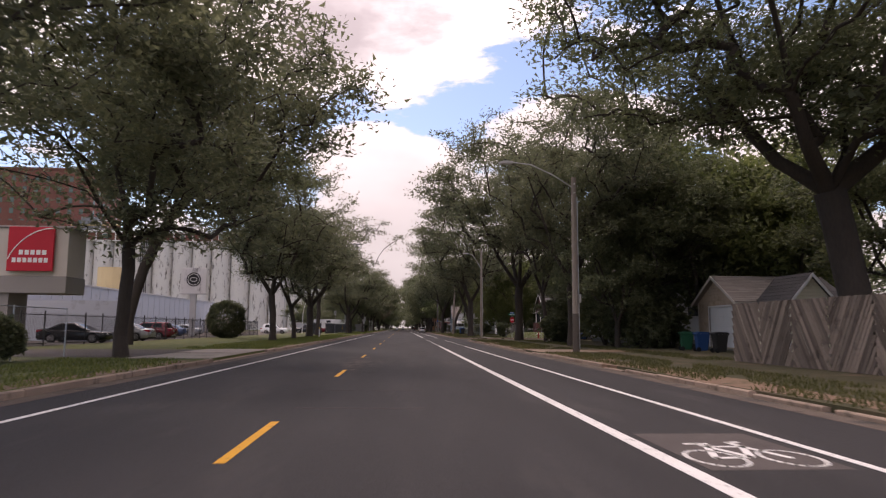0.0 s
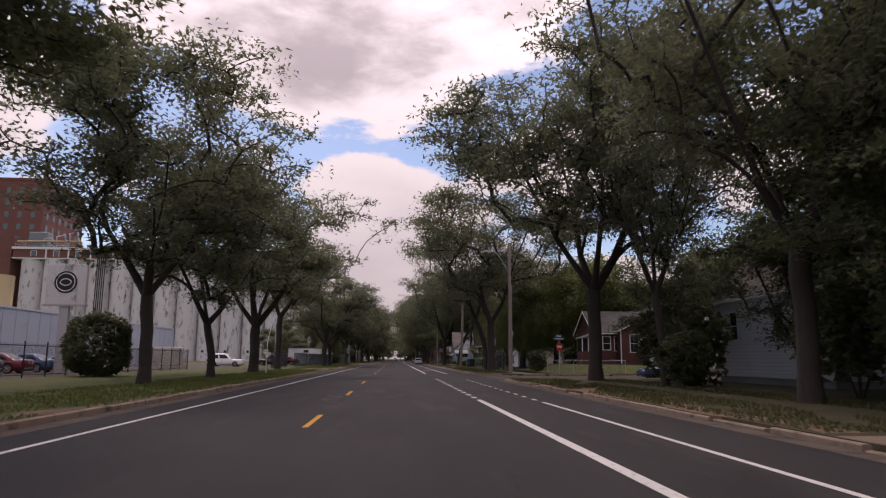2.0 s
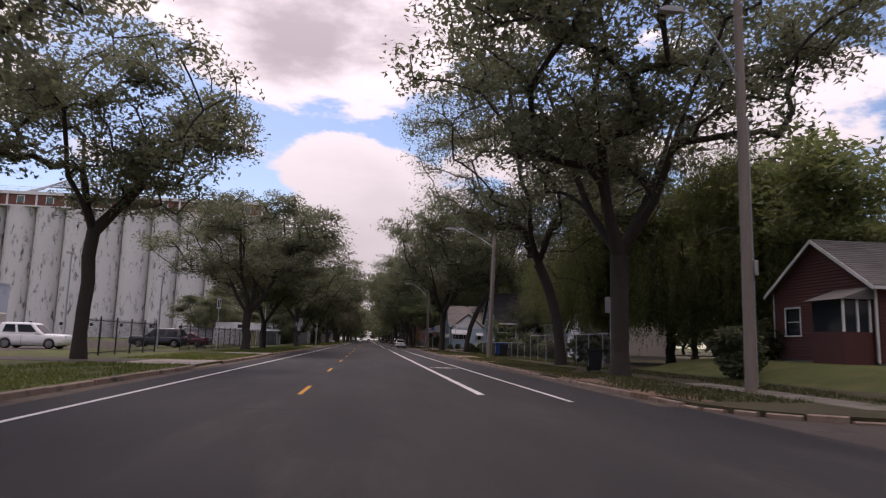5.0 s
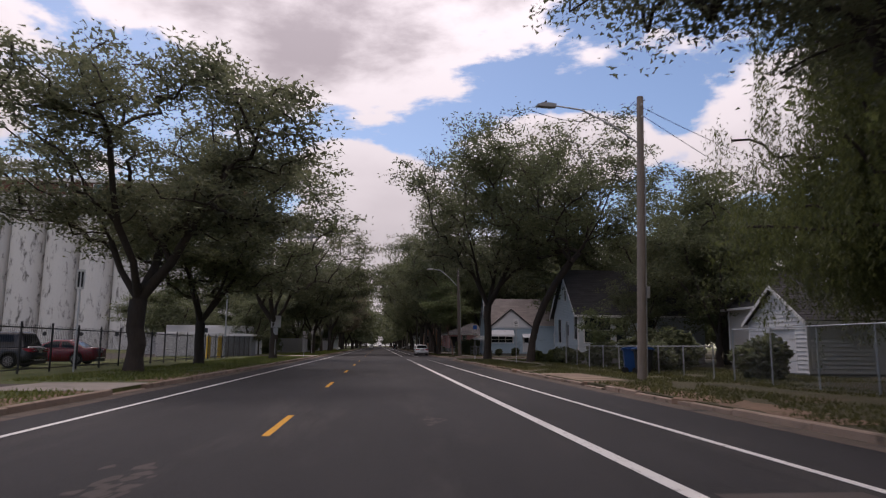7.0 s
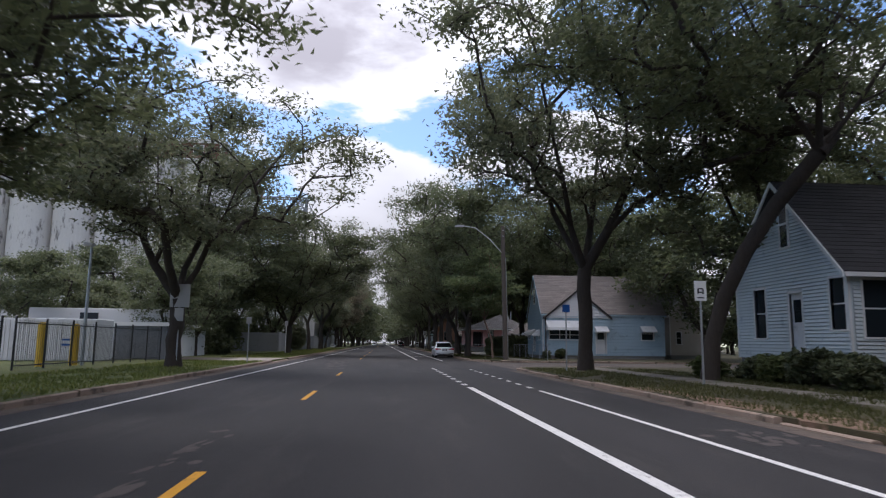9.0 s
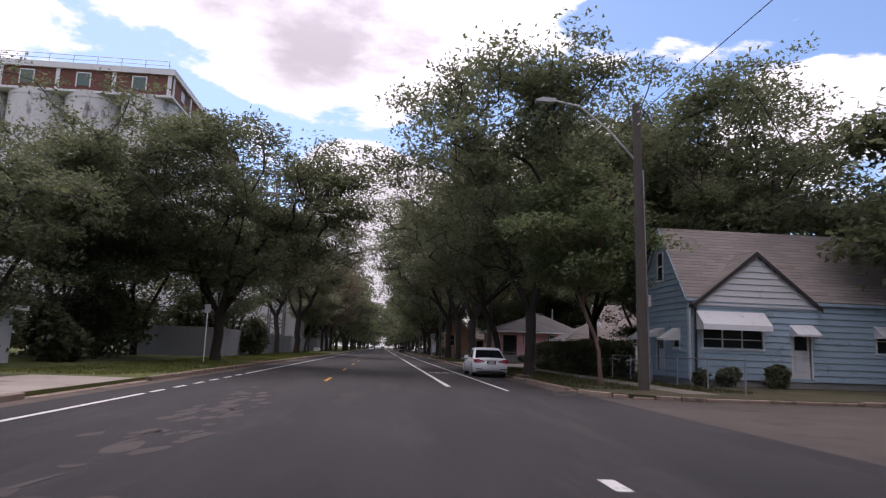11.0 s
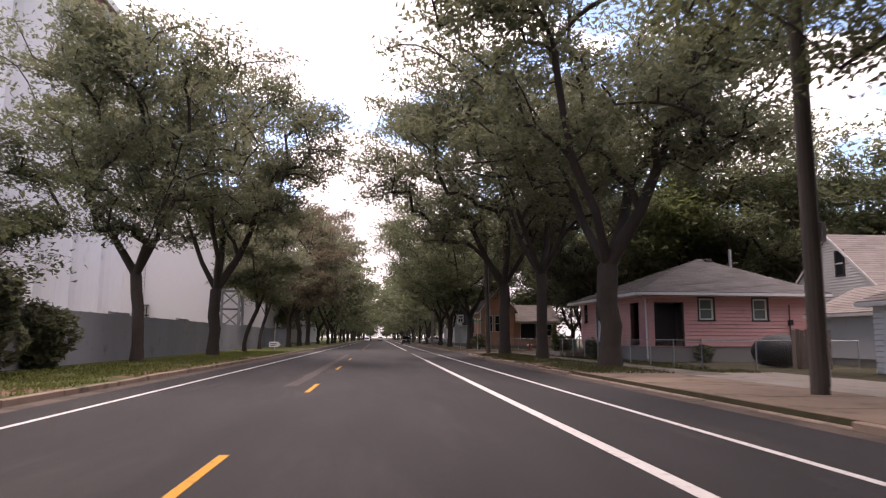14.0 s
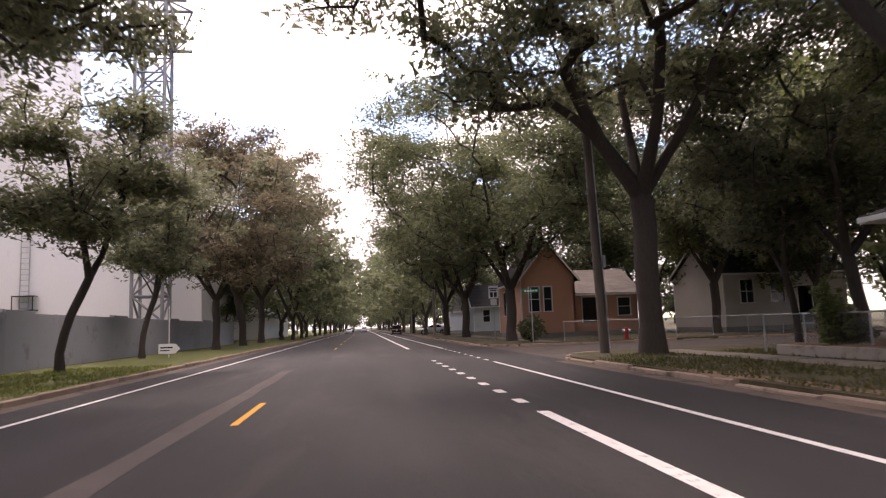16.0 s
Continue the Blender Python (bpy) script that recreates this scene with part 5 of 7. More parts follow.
# ---- buildings ----
def frame_matrix(ox, oy, ux, uy, z=0.0):
    """Maps (along the wall, outwards, up) to the world for a wall that starts at (ox, oy) and runs along (ux, uy); outwards is to its right."""
    return Matrix(((ux, uy, 0, ox), (uy, -ux, 0, oy), (0, 0, 1, z), (0, 0, 0, 1)))


def cut(a, b, holes):
    out, x = [], a
    for h0, h1 in sorted(holes):
        if h0 > x:
            out.append((x, min(h0, b)))
        x = max(x, h1)
    if x < b:
        out.append((x, b))
    return [(p, q) for p, q in out if q - p > 0.02]


def opening(root, m, o):
    """A window or door set back in its hole, with frame, sill, sashes and, where it has one, an awning."""
    u0, u1, z0, z1 = o["at"]
    fm = o.get("frame", TRIM)
    pm = o.get("pane", PANE)
    kind = o.get("kind", "window")
    w = 0.09
    if kind == "dark":
        # dark sheet behind the hole stands in for the porch's inner shade
        bm = bmesh.new()
        box(bm, u0, -0.9, z0, u1, -0.86, z1, m=m)
        part("recess", bm, TRIM_DARK, root)
    else:
        bm = bmesh.new()
        box(bm, u0, -0.10, z0, u1, -0.07, z1, m=m)
        leaf = part("door" if kind in ("door", "garage") else "window", bm, o.get("leaf", pm) if kind in ("door", "garage") else pm, root)
        if kind == "garage":
            n = 4
            for k in range(n):
                bm = bmesh.new()
                box(bm, u0 + 0.02, -0.07, z0 + (z1 - z0) * k / n + 0.015, u1 - 0.02, -0.05, z0 + (z1 - z0) * (k + 1) / n - 0.015, 0.008, m=m)
                part("panel", bm, o.get("leaf", TRIM), leaf)
        elif kind == "door":
            for a, b in ((0.12, 0.45), (0.55, 0.9)):
                bm = bmesh.new()
                zz0, zz1 = z0 + (z1 - z0) * a, z0 + (z1 - z0) * b
                box(bm, u0 + 0.14, -0.07, zz0, u1 - 0.14, -0.055, zz1, 0.006, m=m)
                part("panel", bm, o.get("light", o.get("leaf", TRIM)) if a > 0.5 else o.get("leaf", TRIM), leaf)
            bm = bmesh.new()
            box(bm, u1 - 0.12, -0.07, z0 + 0.95, u1 - 0.07, -0.02, z0 + 1.0, m=m)
            part("handle", bm, STEEL, leaf)
        else:
            bm = bmesh.new()
            zm = (z0 + z1) / 2
            box(bm, u0, -0.07, zm - 0.025, u1, -0.045, zm + 0.025, m=m)
            part("sash_bar", bm, o.get("sash", fm), leaf)
            if o.get("mullion"):
                bm = bmesh.new()
                for k in range(1, o["mullion"]):
                    uu = u0 + (u1 - u0) * k / o["mullion"]
                    box(bm, uu - 0.03, -0.07, z0, uu + 0.03, -0.04, z1, m=m)
                part("mullion", bm, fm, leaf)
    bm = bmesh.new()
    for s in ((u0 - w, z0 - 0.02, u0, z1 + w), (u1, z0 - 0.02, u1 + w, z1 + w), (u0, z1, u1, z1 + w)):
        box(bm, s[0], -0.12, s[1], s[2], 0.035, s[3], m=m)
    part("frame", bm, fm, root)
    if kind == "window":
        bm = bmesh.new()
        box(bm, u0 - w - 0.03, -0.1, z0 - 0.07, u1 + w + 0.03, 0.07, z0, 0.006, m=m)
        part("sill", bm, fm, root)
    if o.get("awning"):
        d, drop = o["awning"]
        n = max(4, int((u1 - u0 + 0.3) / 0.16))
        bm = bmesh.new()
        for k in range(n):
            a = u0 - 0.15 + (u1 - u0 + 0.3) * k / n
            b = u0 - 0.15 + (u1 - u0 + 0.3) * (k + 1) / n
            lift = 0.015 if k % 2 else 0.0
            vs = [bm.verts.new(m @ Vector(p)) for p in ((a, 0.03, z1 + 0.12 + lift), (b, 0.03, z1 + 0.12 + lift), (b, d, z1 - drop + lift), (a, d, z1 - drop + lift), (b, d, z1 - drop - 0.09), (a, d, z1 - drop - 0.09))]
            bm.faces.new(vs[:4])
            bm.faces.new((vs[3], vs[2], vs[4], vs[5]))
        for a in (u0 - 0.15, u1 + 0.15):
            bm.faces.new([bm.verts.new(m @ Vector(p)) for p in ((a, 0.03, z1 + 0.12), (a, d, z1 - drop), (a, d, z1 - drop - 0.09), (a, 0.03, z1 - drop - 0.09))])
        bmesh.ops.remove_doubles(bm, verts=bm.verts, dist=0.02)
        part("awning", bm, SIDING_WHITE, root, "white ribbed metal awning")


def wall(root, ox, oy, ux, uy, L, z0, z1, material, openings=(), apex=None, course=0.2, boards=True, th=0.16, gable=None):
    """A thick wall with holes for its openings, clad in lapped boards; apex: (along, height) of a gable above it."""
    m = frame_matrix(ox, oy, ux, uy)
    # one connected shell: a grid of cells, left open where the openings are
    us = sorted({0.0, L, *(u for o in openings for u in o["at"][:2])})
    zs = sorted({z0, z1, *(min(max(z, z0), z1) for o in openings for z in o["at"][2:])})
    bm = bmesh.new()
    made = {}

    def vert(i, j, k):
        if (i, j, k) not in made:
            made[i, j, k] = bm.verts.new(m @ Vector((us[i], -th * k, zs[j])))
        return made[i, j, k]

    def solid(i, j):
        if not (0 <= i < len(us) - 1 and 0 <= j < len(zs) - 1):
            return False
        u, z = (us[i] + us[i + 1]) / 2, (zs[j] + zs[j + 1]) / 2
        return not any(o["at"][0] < u < o["at"][1] and o["at"][2] < z < o["at"][3] for o in openings)

    for i in range(len(us) - 1):
        for j in range(len(zs) - 1):
            if not solid(i, j):
                continue
            c = ((i, j), (i + 1, j), (i + 1, j + 1), (i, j + 1))
            bm.faces.new([vert(*p, 0) for p in c])
            bm.faces.new([vert(*p, 1) for p in c[::-1]])
            for (p, q), n_ in zip(zip(c, c[1:] + c[:1]), ((i, j - 1), (i + 1, j), (i, j + 1), (i - 1, j))):
                if not solid(*n_):
                    bm.faces.new((vert(*q, 0), vert(*p, 0), vert(*p, 1), vert(*q, 1)))
    bmesh.ops.recalc_face_normals(bm, faces=bm.faces)
    w = part("wall", bm, material, root)
    if apex:
        bm = bmesh.new()
        vs = []
        for n_ in (0.0, -th):
            vs.append([bm.verts.new(m @ Vector(p)) for p in ((0, n_, z1), (L, n_, z1), (apex[0], n_, apex[1]))])
        bm.faces.new(vs[0])
        bm.faces.new(vs[1][::-1])
        for i in range(3):
            bm.faces.new((vs[0][i], vs[1][i], vs[1][(i + 1) % 3], vs[0][(i + 1) % 3]))
        bmesh.ops.recalc_face_normals(bm, faces=bm.faces)
        part("gable", bm, gable or material, root)
    if boards:
        z = z0
        zt = apex[1] if apex else z1
        gap = max(0.10 * course, 0.032)
        while z < zt - 0.03:
            e = min(z + course, zt)
            mid = (z + e) / 2
            if mid <= z1 or not apex:
                a, b = 0.0, L
            else:
                f = (mid - z1) / (apex[1] - z1)
                a, b = apex[0] * f, L - (L - apex[0]) * f
            holes = [(o["at"][0] - 0.09, o["at"][1] + 0.09) for o in openings if o["at"][2] - 0.06 < mid < o["at"][3] + 0.09]
            for p, q in cut(a, b, holes):
                bm = bmesh.new()
                vs = [bm.verts.new(m @ Vector(v)) for v in ((p, 0.003, z + gap), (q, 0.003, z + gap), (q, 0.050, z + gap), (p, 0.050, z + gap), (p, 0.003, e), (q, 0.003, e), (q, 0.010, e), (p, 0.010, e))]
                for f_ in ((3, 2, 6, 7), (0, 1, 2, 3), (0, 3, 7, 4), (1, 5, 6, 2), (4, 7, 6, 5)):
                    bm.faces.new([vs[i] for i in f_])
                bmesh.ops.recalc_face_normals(bm, faces=bm.faces)
                part("siding_board", bm, material if mid <= z1 else gable or material, w)
            z = e
    for o in openings:
        opening(root, m, o)
    return w


def roof_plane(root, A, B, C, D, material, th=0.10, course=0.22, tab=0.9):
    """A roof slope with eave A-B and upper edge D-C, laid with overlapping shingle tabs."""
    A, B, C, D = (Vector(p) for p in (A, B, C, D))
    n = (B - A).cross(D - A)
    if n.length < 1e-6:
        n = (B - A).cross(C - A)
    n.normalize()
    if n.z < 0:
        n = -n
    bm = bmesh.new()
    up = [bm.verts.new(p) for p in (A, B, C, D)]
    dn = [bm.verts.new(p - n * th) for p in (A, B, C, D)]
    def face(vs):
        try:
            bm.faces.new(vs)
        except ValueError:
            pass
    face(up)
    face(dn[::-1])
    for i in range(4):
        face((up[i], dn[i], dn[(i + 1) % 4], up[(i + 1) % 4]))
    bmesh.ops.remove_doubles(bm, verts=bm.verts, dist=0.001)
    bmesh.ops.recalc_face_normals(bm, faces=bm.faces)
    roof = part("roof", bm, material, root)
    rows = max(3, int(((D + C) / 2 - (A + B) / 2).length / course))
    V, F = [], []
    rng = random.Random(int(abs(A.x * 7 + A.y * 13)))
    for r in range(rows):
        p0, q0 = A.lerp(D, r / rows), B.lerp(C, r / rows)
        p1, q1 = A.lerp(D, (r + 1.12) / rows), B.lerp(C, (r + 1.12) / rows)
        L = (q0 - p0).length
        k = max(1, int(L / tab))
        off = (r % 2) * 0.5
        cuts = sorted({0.0, 1.0, *((i + off) / k for i in range(1, k))})
        cuts = [c for c in cuts if 0 <= c <= 1]
        for a, b in zip(cuts, cuts[1:]):
            g = 0.004 / max(L, 0.5)
            lift = 0.022 + rng.uniform(0, 0.006)
            base = len(V)
            V += [p0.lerp(q0, a + g) + n * lift, p0.lerp(q0, b - g) + n * lift, p1.lerp(q1, b - g) + n * 0.008, p1.lerp(q1, a + g) + n * 0.008, p0.lerp(q0, a + g) + n * 0.003, p0.lerp(q0, b - g) + n * 0.003]
            F += [(base, base + 1, base + 2, base + 3), (base + 4, base + 5, base + 1, base)]
    tagged(quads("shingles", [tuple(v) for v in V], F, material, roof), kind="stuff")
    return roof


def trim_board(root, p, q, h=0.16, t=0.03, material=None, name="fascia"):
    p, q = Vector(p), Vector(q)
    d = (q - p).normalized()
    s = d.cross(Vector((0, 0, 1))).normalized() * t
    bm = bmesh.new()
    z = Vector((0, 0, h))
    lo = [bm.verts.new(v) for v in (p - s, q - s, q + s, p + s)]
    hi = [bm.verts.new(v + z) for v in (p - s, q - s, q + s, p + s)]
    bm.faces.new(lo[::-1])
    bm.faces.new(hi)
    for i in range(4):
        bm.faces.new((lo[i], lo[(i + 1) % 4], hi[(i + 1) % 4], hi[i]))
    return part(name, bm, material or TRIM, root)


def gable_house(name, x0, y0, x1, y1, z0, eave, ridge, axis, material, roof, label, west=(), south=(), over=0.35, category="house", trim=None, course=0.2, peak=None, boards=True, plinth=0.35, gable_material=None):
    """A house from (x0, y0) to (x1, y1). axis: the way its ridge runs. west faces the street, south faces oncoming traffic."""
    root = empty(name, pose(0, 0, 0), label, category)
    W, D = x1 - x0, y1 - y0
    part("foundation", boxes((x0 + 0.04, y0 + 0.04, -0.1, x1 - 0.04, y1 - 0.04, z0 + plinth - 0.002)), FOUNDATION, root)
    b = z0 + plinth
    pk = peak if peak is not None else (y0 + y1) / 2 if axis == "x" else (x0 + x1) / 2
    ap_w = (y1 - pk, ridge - 0.1) if axis == "x" else None
    ap_s = (pk - x0, ridge - 0.1) if axis == "y" else None
    gm = gable_material or material
    # along each wall, u runs so that outwards lies to its right
    wall(root, x0, y1, 0, -1, D, b, eave, material, west, ap_w, course, boards)
    wall(root, x0 + 0.16, y0, 1, 0, W - 0.16, b, eave, material, south, (ap_s[0] - 0.16, ap_s[1]) if ap_s else None, course, boards, gable=gm)
    wall(root, x1, y0, 0, 1, D, b, eave, material, (), (pk - y0, ridge - 0.1) if axis == "x" else None, boards=False)
    wall(root, x1 - 0.16, y1, -1, 0, W - 0.32, b, eave, material, (), (x1 - 0.16 - pk, ridge - 0.1) if axis == "y" else None, boards=False)
    if axis == "x":
        sl = (ridge - eave) / (pk - y0)
        sr = (ridge - eave) / (y1 - pk)
        e0, e1 = (y0 - over, eave - over * sl), (y1 + over, eave - over * sr)
        roof_plane(root, (x0 - over, e0[0], e0[1] + 0.1), (x1 + over, e0[0], e0[1] + 0.1), (x1 + over, pk, ridge + 0.1), (x0 - over, pk, ridge + 0.1), roof)
        roof_plane(root, (x1 + over, e1[0], e1[1] + 0.1), (x0 - over, e1[0], e1[1] + 0.1), (x0 - over, pk, ridge + 0.1), (x1 + over, pk, ridge + 0.1), roof)
        for e in (e0, e1):
            trim_board(root, (x0 - over - 0.03, e[0], e[1] - 0.1), (x0 - over - 0.03, pk, ridge - 0.1), 0.19, 0.025, trim, "rake_board")
        trim_board(root, (x0 - over, e0[0] - 0.03, e0[1] - 0.08), (x1 + over, e0[0] - 0.03, e0[1] - 0.08), 0.15, 0.03, trim)
    else:
        sl = (ridge - eave) / (pk - x0)
        sr = (ridge - eave) / (x1 - pk)
        e0, e1 = (x0 - over, eave - over * sl), (x1 + over, eave - over * sr)
        roof_plane(root, (e0[0], y1 + over, e0[1] + 0.1), (e0[0], y0 - over, e0[1] + 0.1), (pk, y0 - over, ridge + 0.1), (pk, y1 + over, ridge + 0.1), roof)
        roof_plane(root, (e1[0], y0 - over, e1[1] + 0.1), (e1[0], y1 + over, e1[1] + 0.1), (pk, y1 + over, ridge + 0.1), (pk, y0 - over, ridge + 0.1), roof)
        for e in (e0, e1):
            trim_board(root, (e[0], y0 - over - 0.03, e[1] - 0.1), (pk, y0 - over - 0.03, ridge - 0.1), 0.19, 0.025, trim, "rake_board")
        trim_board(root, (e0[0] - 0.03, y0 - over, e0[1] - 0.08), (e0[0] - 0.03, y1 + over, e0[1] - 0.08), 0.15, 0.03, trim)
    for cx, cy in ((x0 - 0.02, y0 - 0.02), (x0 - 0.02, y1 - 0.02)):
        part("corner_board", boxes((cx - 0.02, cy - 0.02, b, cx + 0.08, cy + 0.08, eave - 0.02)), trim or TRIM, root)
    return root


def W(u0, u1, z0, z1, **k):
    return dict(at=(u0, u1, z0, z1), **k)


# garage behind the slanting fence: u on a west wall is y1 - y
gable_house("garage", 20.3, 40.2, 27.0, 45.6, 0.13, 3.2, 4.75, "x", SIDING_TAN, SHINGLE_TAN, "old tan wooden garage with a white door", west=(W(1.55, 5.0, 0.3, 2.85, kind="garage", leaf=SIDING_WHITE),), category="garage", plinth=0.1, trim=STUCCO)
gable_house("shed", 19.4, 33.4, 21.9, 36.4, 0.13, 2.75, 4.2, "y", SIDING_CREAM, SHINGLE_DARK, "small pale yellow shed behind the fence", category="shed", plinth=0.1, over=0.18, course=0.17)
# white house among the trees
gable_house("house", 20.0, 60.0, 29.0, 71.0, 0.13, 5.2, 9.7, "y", SIDING_WHITE, SHINGLE_TAN, "white clapboard house half hidden by trees", west=(W(1.6, 2.5, 2.6, 4.2), W(6.3, 7.2, 2.9, 4.3), W(8.6, 9.5, 2.6, 4.2)), south=(W(2.0, 3.0, 2.6, 4.2), W(5.6, 6.6, 2.6, 4.2)))
# dark red house on the corner of the side street
gable_house("house", 22.2, 104.0, 31.0, 111.5, 0.6, 4.5, 6.9, "x", SIDING_BROWN, SHINGLE, "dark red-brown house with white window frames", south=(W(0.7, 1.5, 2.5, 3.9), W(2.0, 2.4, 2.4, 3.9), W(2.9, 3.3, 2.4, 3.9)), west=(W(1.0, 2.2, 2.2, 3.6),), trim=TRIM, course=0.16)
gable_house("house_wing", 24.6, 102.6, 35.0, 109.5, 0.6, 4.7, 7.3, "y", SIDING_BROWN, SHINGLE, "dark red-brown wing of the corner house", south=(W(0.9, 1.8, 2.25, 4.1),), course=0.16)
root = empty("bay_window", pose(1.35, 0, 0), "white framed bay window on the red house", "window")
part("base", boxes((19.4, 104.2, 0.6, 20.79, 106.4, 2.3)), SIDING_BROWN, root)
part("glass", boxes((19.45, 104.25, 2.31, 20.79, 106.35, 3.7)), PANE, root)
for x in (19.42, 20.1, 20.7):
    part("mullion", boxes((x - 0.05, 104.17, 2.3, x + 0.05, 104.24, 3.75)), TRIM, root)
part("roof", prism(bmesh.new(), [(19.2, 3.75), (20.79, 3.75), (20.79, 4.35)], "y", 104.0, 106.6), SHINGLE, root)
gable_house("garage", 27.2, 93.6, 34.0, 102.0, 0.4, 3.85, 5.5, "y", SIDING_WHITE, SHINGLE_TAN, "white clapboard garage beside the red house", west=(W(1.7, 2.3, 2.5, 3.1), W(4.0, 4.6, 2.5, 3.1), W(6.4, 7.0, 2.5, 3.1)), south=(W(1.4, 4.2, 0.6, 2.9, kind="garage", leaf=SIDING_WHITE),), category="garage", over=0.6, plinth=0.25)
# white shed behind the fence
gable_house("shed", 19.5, 136.6, 23.5, 141.4, 0.13, 2.75, 4.4, "x", SIDING_WHITE, SHINGLE_DARK, "white clapboard shed with a wide pale door", west=(W(2.0, 3.9, 0.25, 2.3, kind="garage", leaf=SIDING_WHITE), ), category="shed", plinth=0.1, over=0.25)
gable_house("house", 22.5, 142.5, 31.0, 149.0, 0.13, 4.0, 6.4, "y", STUCCO, SHINGLE_DARK, "pale house glimpsed behind leaves", boards=False)
# tall white gabled house; porch on its near side
gable_house("house", 15.4, 158.8, 25.7, 165.8, 0.6, 4.15, 7.7, "x", SIDING_GREYBLUE, SHINGLE_DARK, "pale clapboard house with a steep gable",
            west=(W(1.35, 2.15, 1.75, 3.7, frame=TRIM), W(3.75, 4.5, 0.98, 3.4, kind="door", leaf=SIDING_WHITE, light=PANE), W(6.1, 6.85, 2.0, 3.75)),
            south=(W(0.35, 2.45, 1.75, 3.65, mullion=2), W(2.9, 3.75, 1.75, 3.65), W(5.2, 6.1, 1.9, 3.5)), course=0.13)
root = empty("attic_window", pose(0, 0, 0), "narrow attic window in the gable", "window")
for a, b, z0_, z1_, mt, nm in ((161.86, 162.34, 5.2, 7.0, PANE, "glass"), (161.78, 161.86, 5.12, 7.08, TRIM, "frame"), (162.34, 162.42, 5.12, 7.08, TRIM, "frame"), (161.86, 162.34, 6.05, 6.13, TRIM, "sash_bar"), (161.86, 162.34, 7.0, 7.08, TRIM, "frame"), (161.86, 162.34, 5.12, 5.2, TRIM, "sill")):
    part(nm, boxes((15.33 if mt is TRIM else 15.35, a, z0_, 15.4, b, z1_)), mt, root)
# pale blue house with awnings
gable_house("house", 14.7, 199.2, 26.4, 205.2, 0.13, 4.3, 8.0, "x", SIDING_BLUE, SHINGLE_TAN, "pale blue shingled house with white awnings",
            west=(W(0.35, 0.95, 1.9, 2.75, awning=(0.8, 0.35)), W(2.45, 3.3, 0.7, 2.75, kind="door", leaf=SIDING_WHITE, light=PANE, awning=(1.0, 0.25)), W(4.5, 5.1, 1.85, 2.7, awning=(0.85, 0.4))),
            south=(W(9.3, 10.4, 1.9, 3.1, awning=(0.7, 0.4)),), course=0.30, plinth=0.3, over=0.12, trim=SIDING_BLUE)
root = empty("attic_window", pose(0.3, -0.6, 0), "attic window in the blue gable", "window")
for a, b, z0_, z1_, mt, nm in ((202.5, 203.1, 5.35, 6.75, PANE, "glass"), (202.42, 202.5, 5.25, 6.83, TRIM, "frame"), (203.1, 203.18, 5.25, 6.83, TRIM, "frame"), (202.5, 203.1, 6.0, 6.08, TRIM, "sash_bar"), (202.5, 203.1, 6.75, 6.83, TRIM, "frame"), (202.5, 203.1, 5.25, 5.35, TRIM, "sill")):
    part(nm, boxes((14.33 if mt is TRIM else 14.35, a, z0_, 14.395, b, z1_)), mt, root)
gable_house("front_gable", 14.98, 199.0, 21.1, 202.6, 0.13, 3.95, 6.45, "y", SIDING_BLUE, SHINGLE_TAN, "white-faced front gable of the blue house",
            south=(W(0.2, 3.1, 1.88, 2.75, mullion=3), W(4.6, 5.5, 0.6, 3.0, kind="door", leaf=SIDING_WHITE, light=PANE, awning=(0.7, 0.35))), category="house", plinth=0.3, trim=TRIM_DARK, over=0.14, course=0.30, gable_material=SIDING_WHITE)
root = empty("window_awning", pose(0, 0, 0), "long white metal awning over a wide window", "awning")
bm = bmesh.new()
prism(bm, [(198.95, 3.62), (198.25, 2.98), (198.2, 2.72), (198.22, 2.72), (198.28, 2.96), (198.95, 3.56)], "x", 15.0, 18.35)
part("canopy", bm, SIDING_WHITE, root)
for x in (15.0, 18.34):
    part("side", prism(bmesh.new(), [(198.95, 3.6), (198.25, 2.97), (198.2, 2.72), (198.95, 2.72)], "x", x, x + 0.01), SIDING_WHITE, root)
root = empty("gable_skirt", pose(0, 0, 0), "scalloped white lower edge of the gable cladding", "trim")
for k in range(38):
    part("scallop", prism(bmesh.new(), [(15.0 + 0.16 * k, 3.98), (15.0 + 0.16 * k, 3.90), (15.04 + 0.16 * k, 3.86), (15.12 + 0.16 * k, 3.86), (15.155 + 0.16 * k, 3.90), (15.155 + 0.16 * k, 3.98)], "y", 198.90, 198.94), SIDING_WHITE, root)
root = empty("downpipe", pose(0, 0, 0), "white rain downpipe on the house corner", "pipe")
part("pipe", tube(bmesh.new(), [(14.85, 198.98, 3.9), (14.75, 199.1, 3.6), (14.75, 199.1, 0.3)], 0.04, 8), TRIM, root)
gable_house("house", 29.0, 204.0, 32.4, 212.0, 0.13, 4.8, 7.3, "y", STUCCO, SHINGLE_TAN, "narrow white gabled house behind trees", south=(W(1.3, 1.9, 4.0, 4.75), W(0.5, 1.0, 1.6, 2.8)), boards=False)
gable_house("house", 24.0, 212.5, 32.0, 221.0, 0.13, 3.4, 5.8, "y", SIDING_TAN, SHINGLE_DARK, "low house behind the hedge", boards=False)
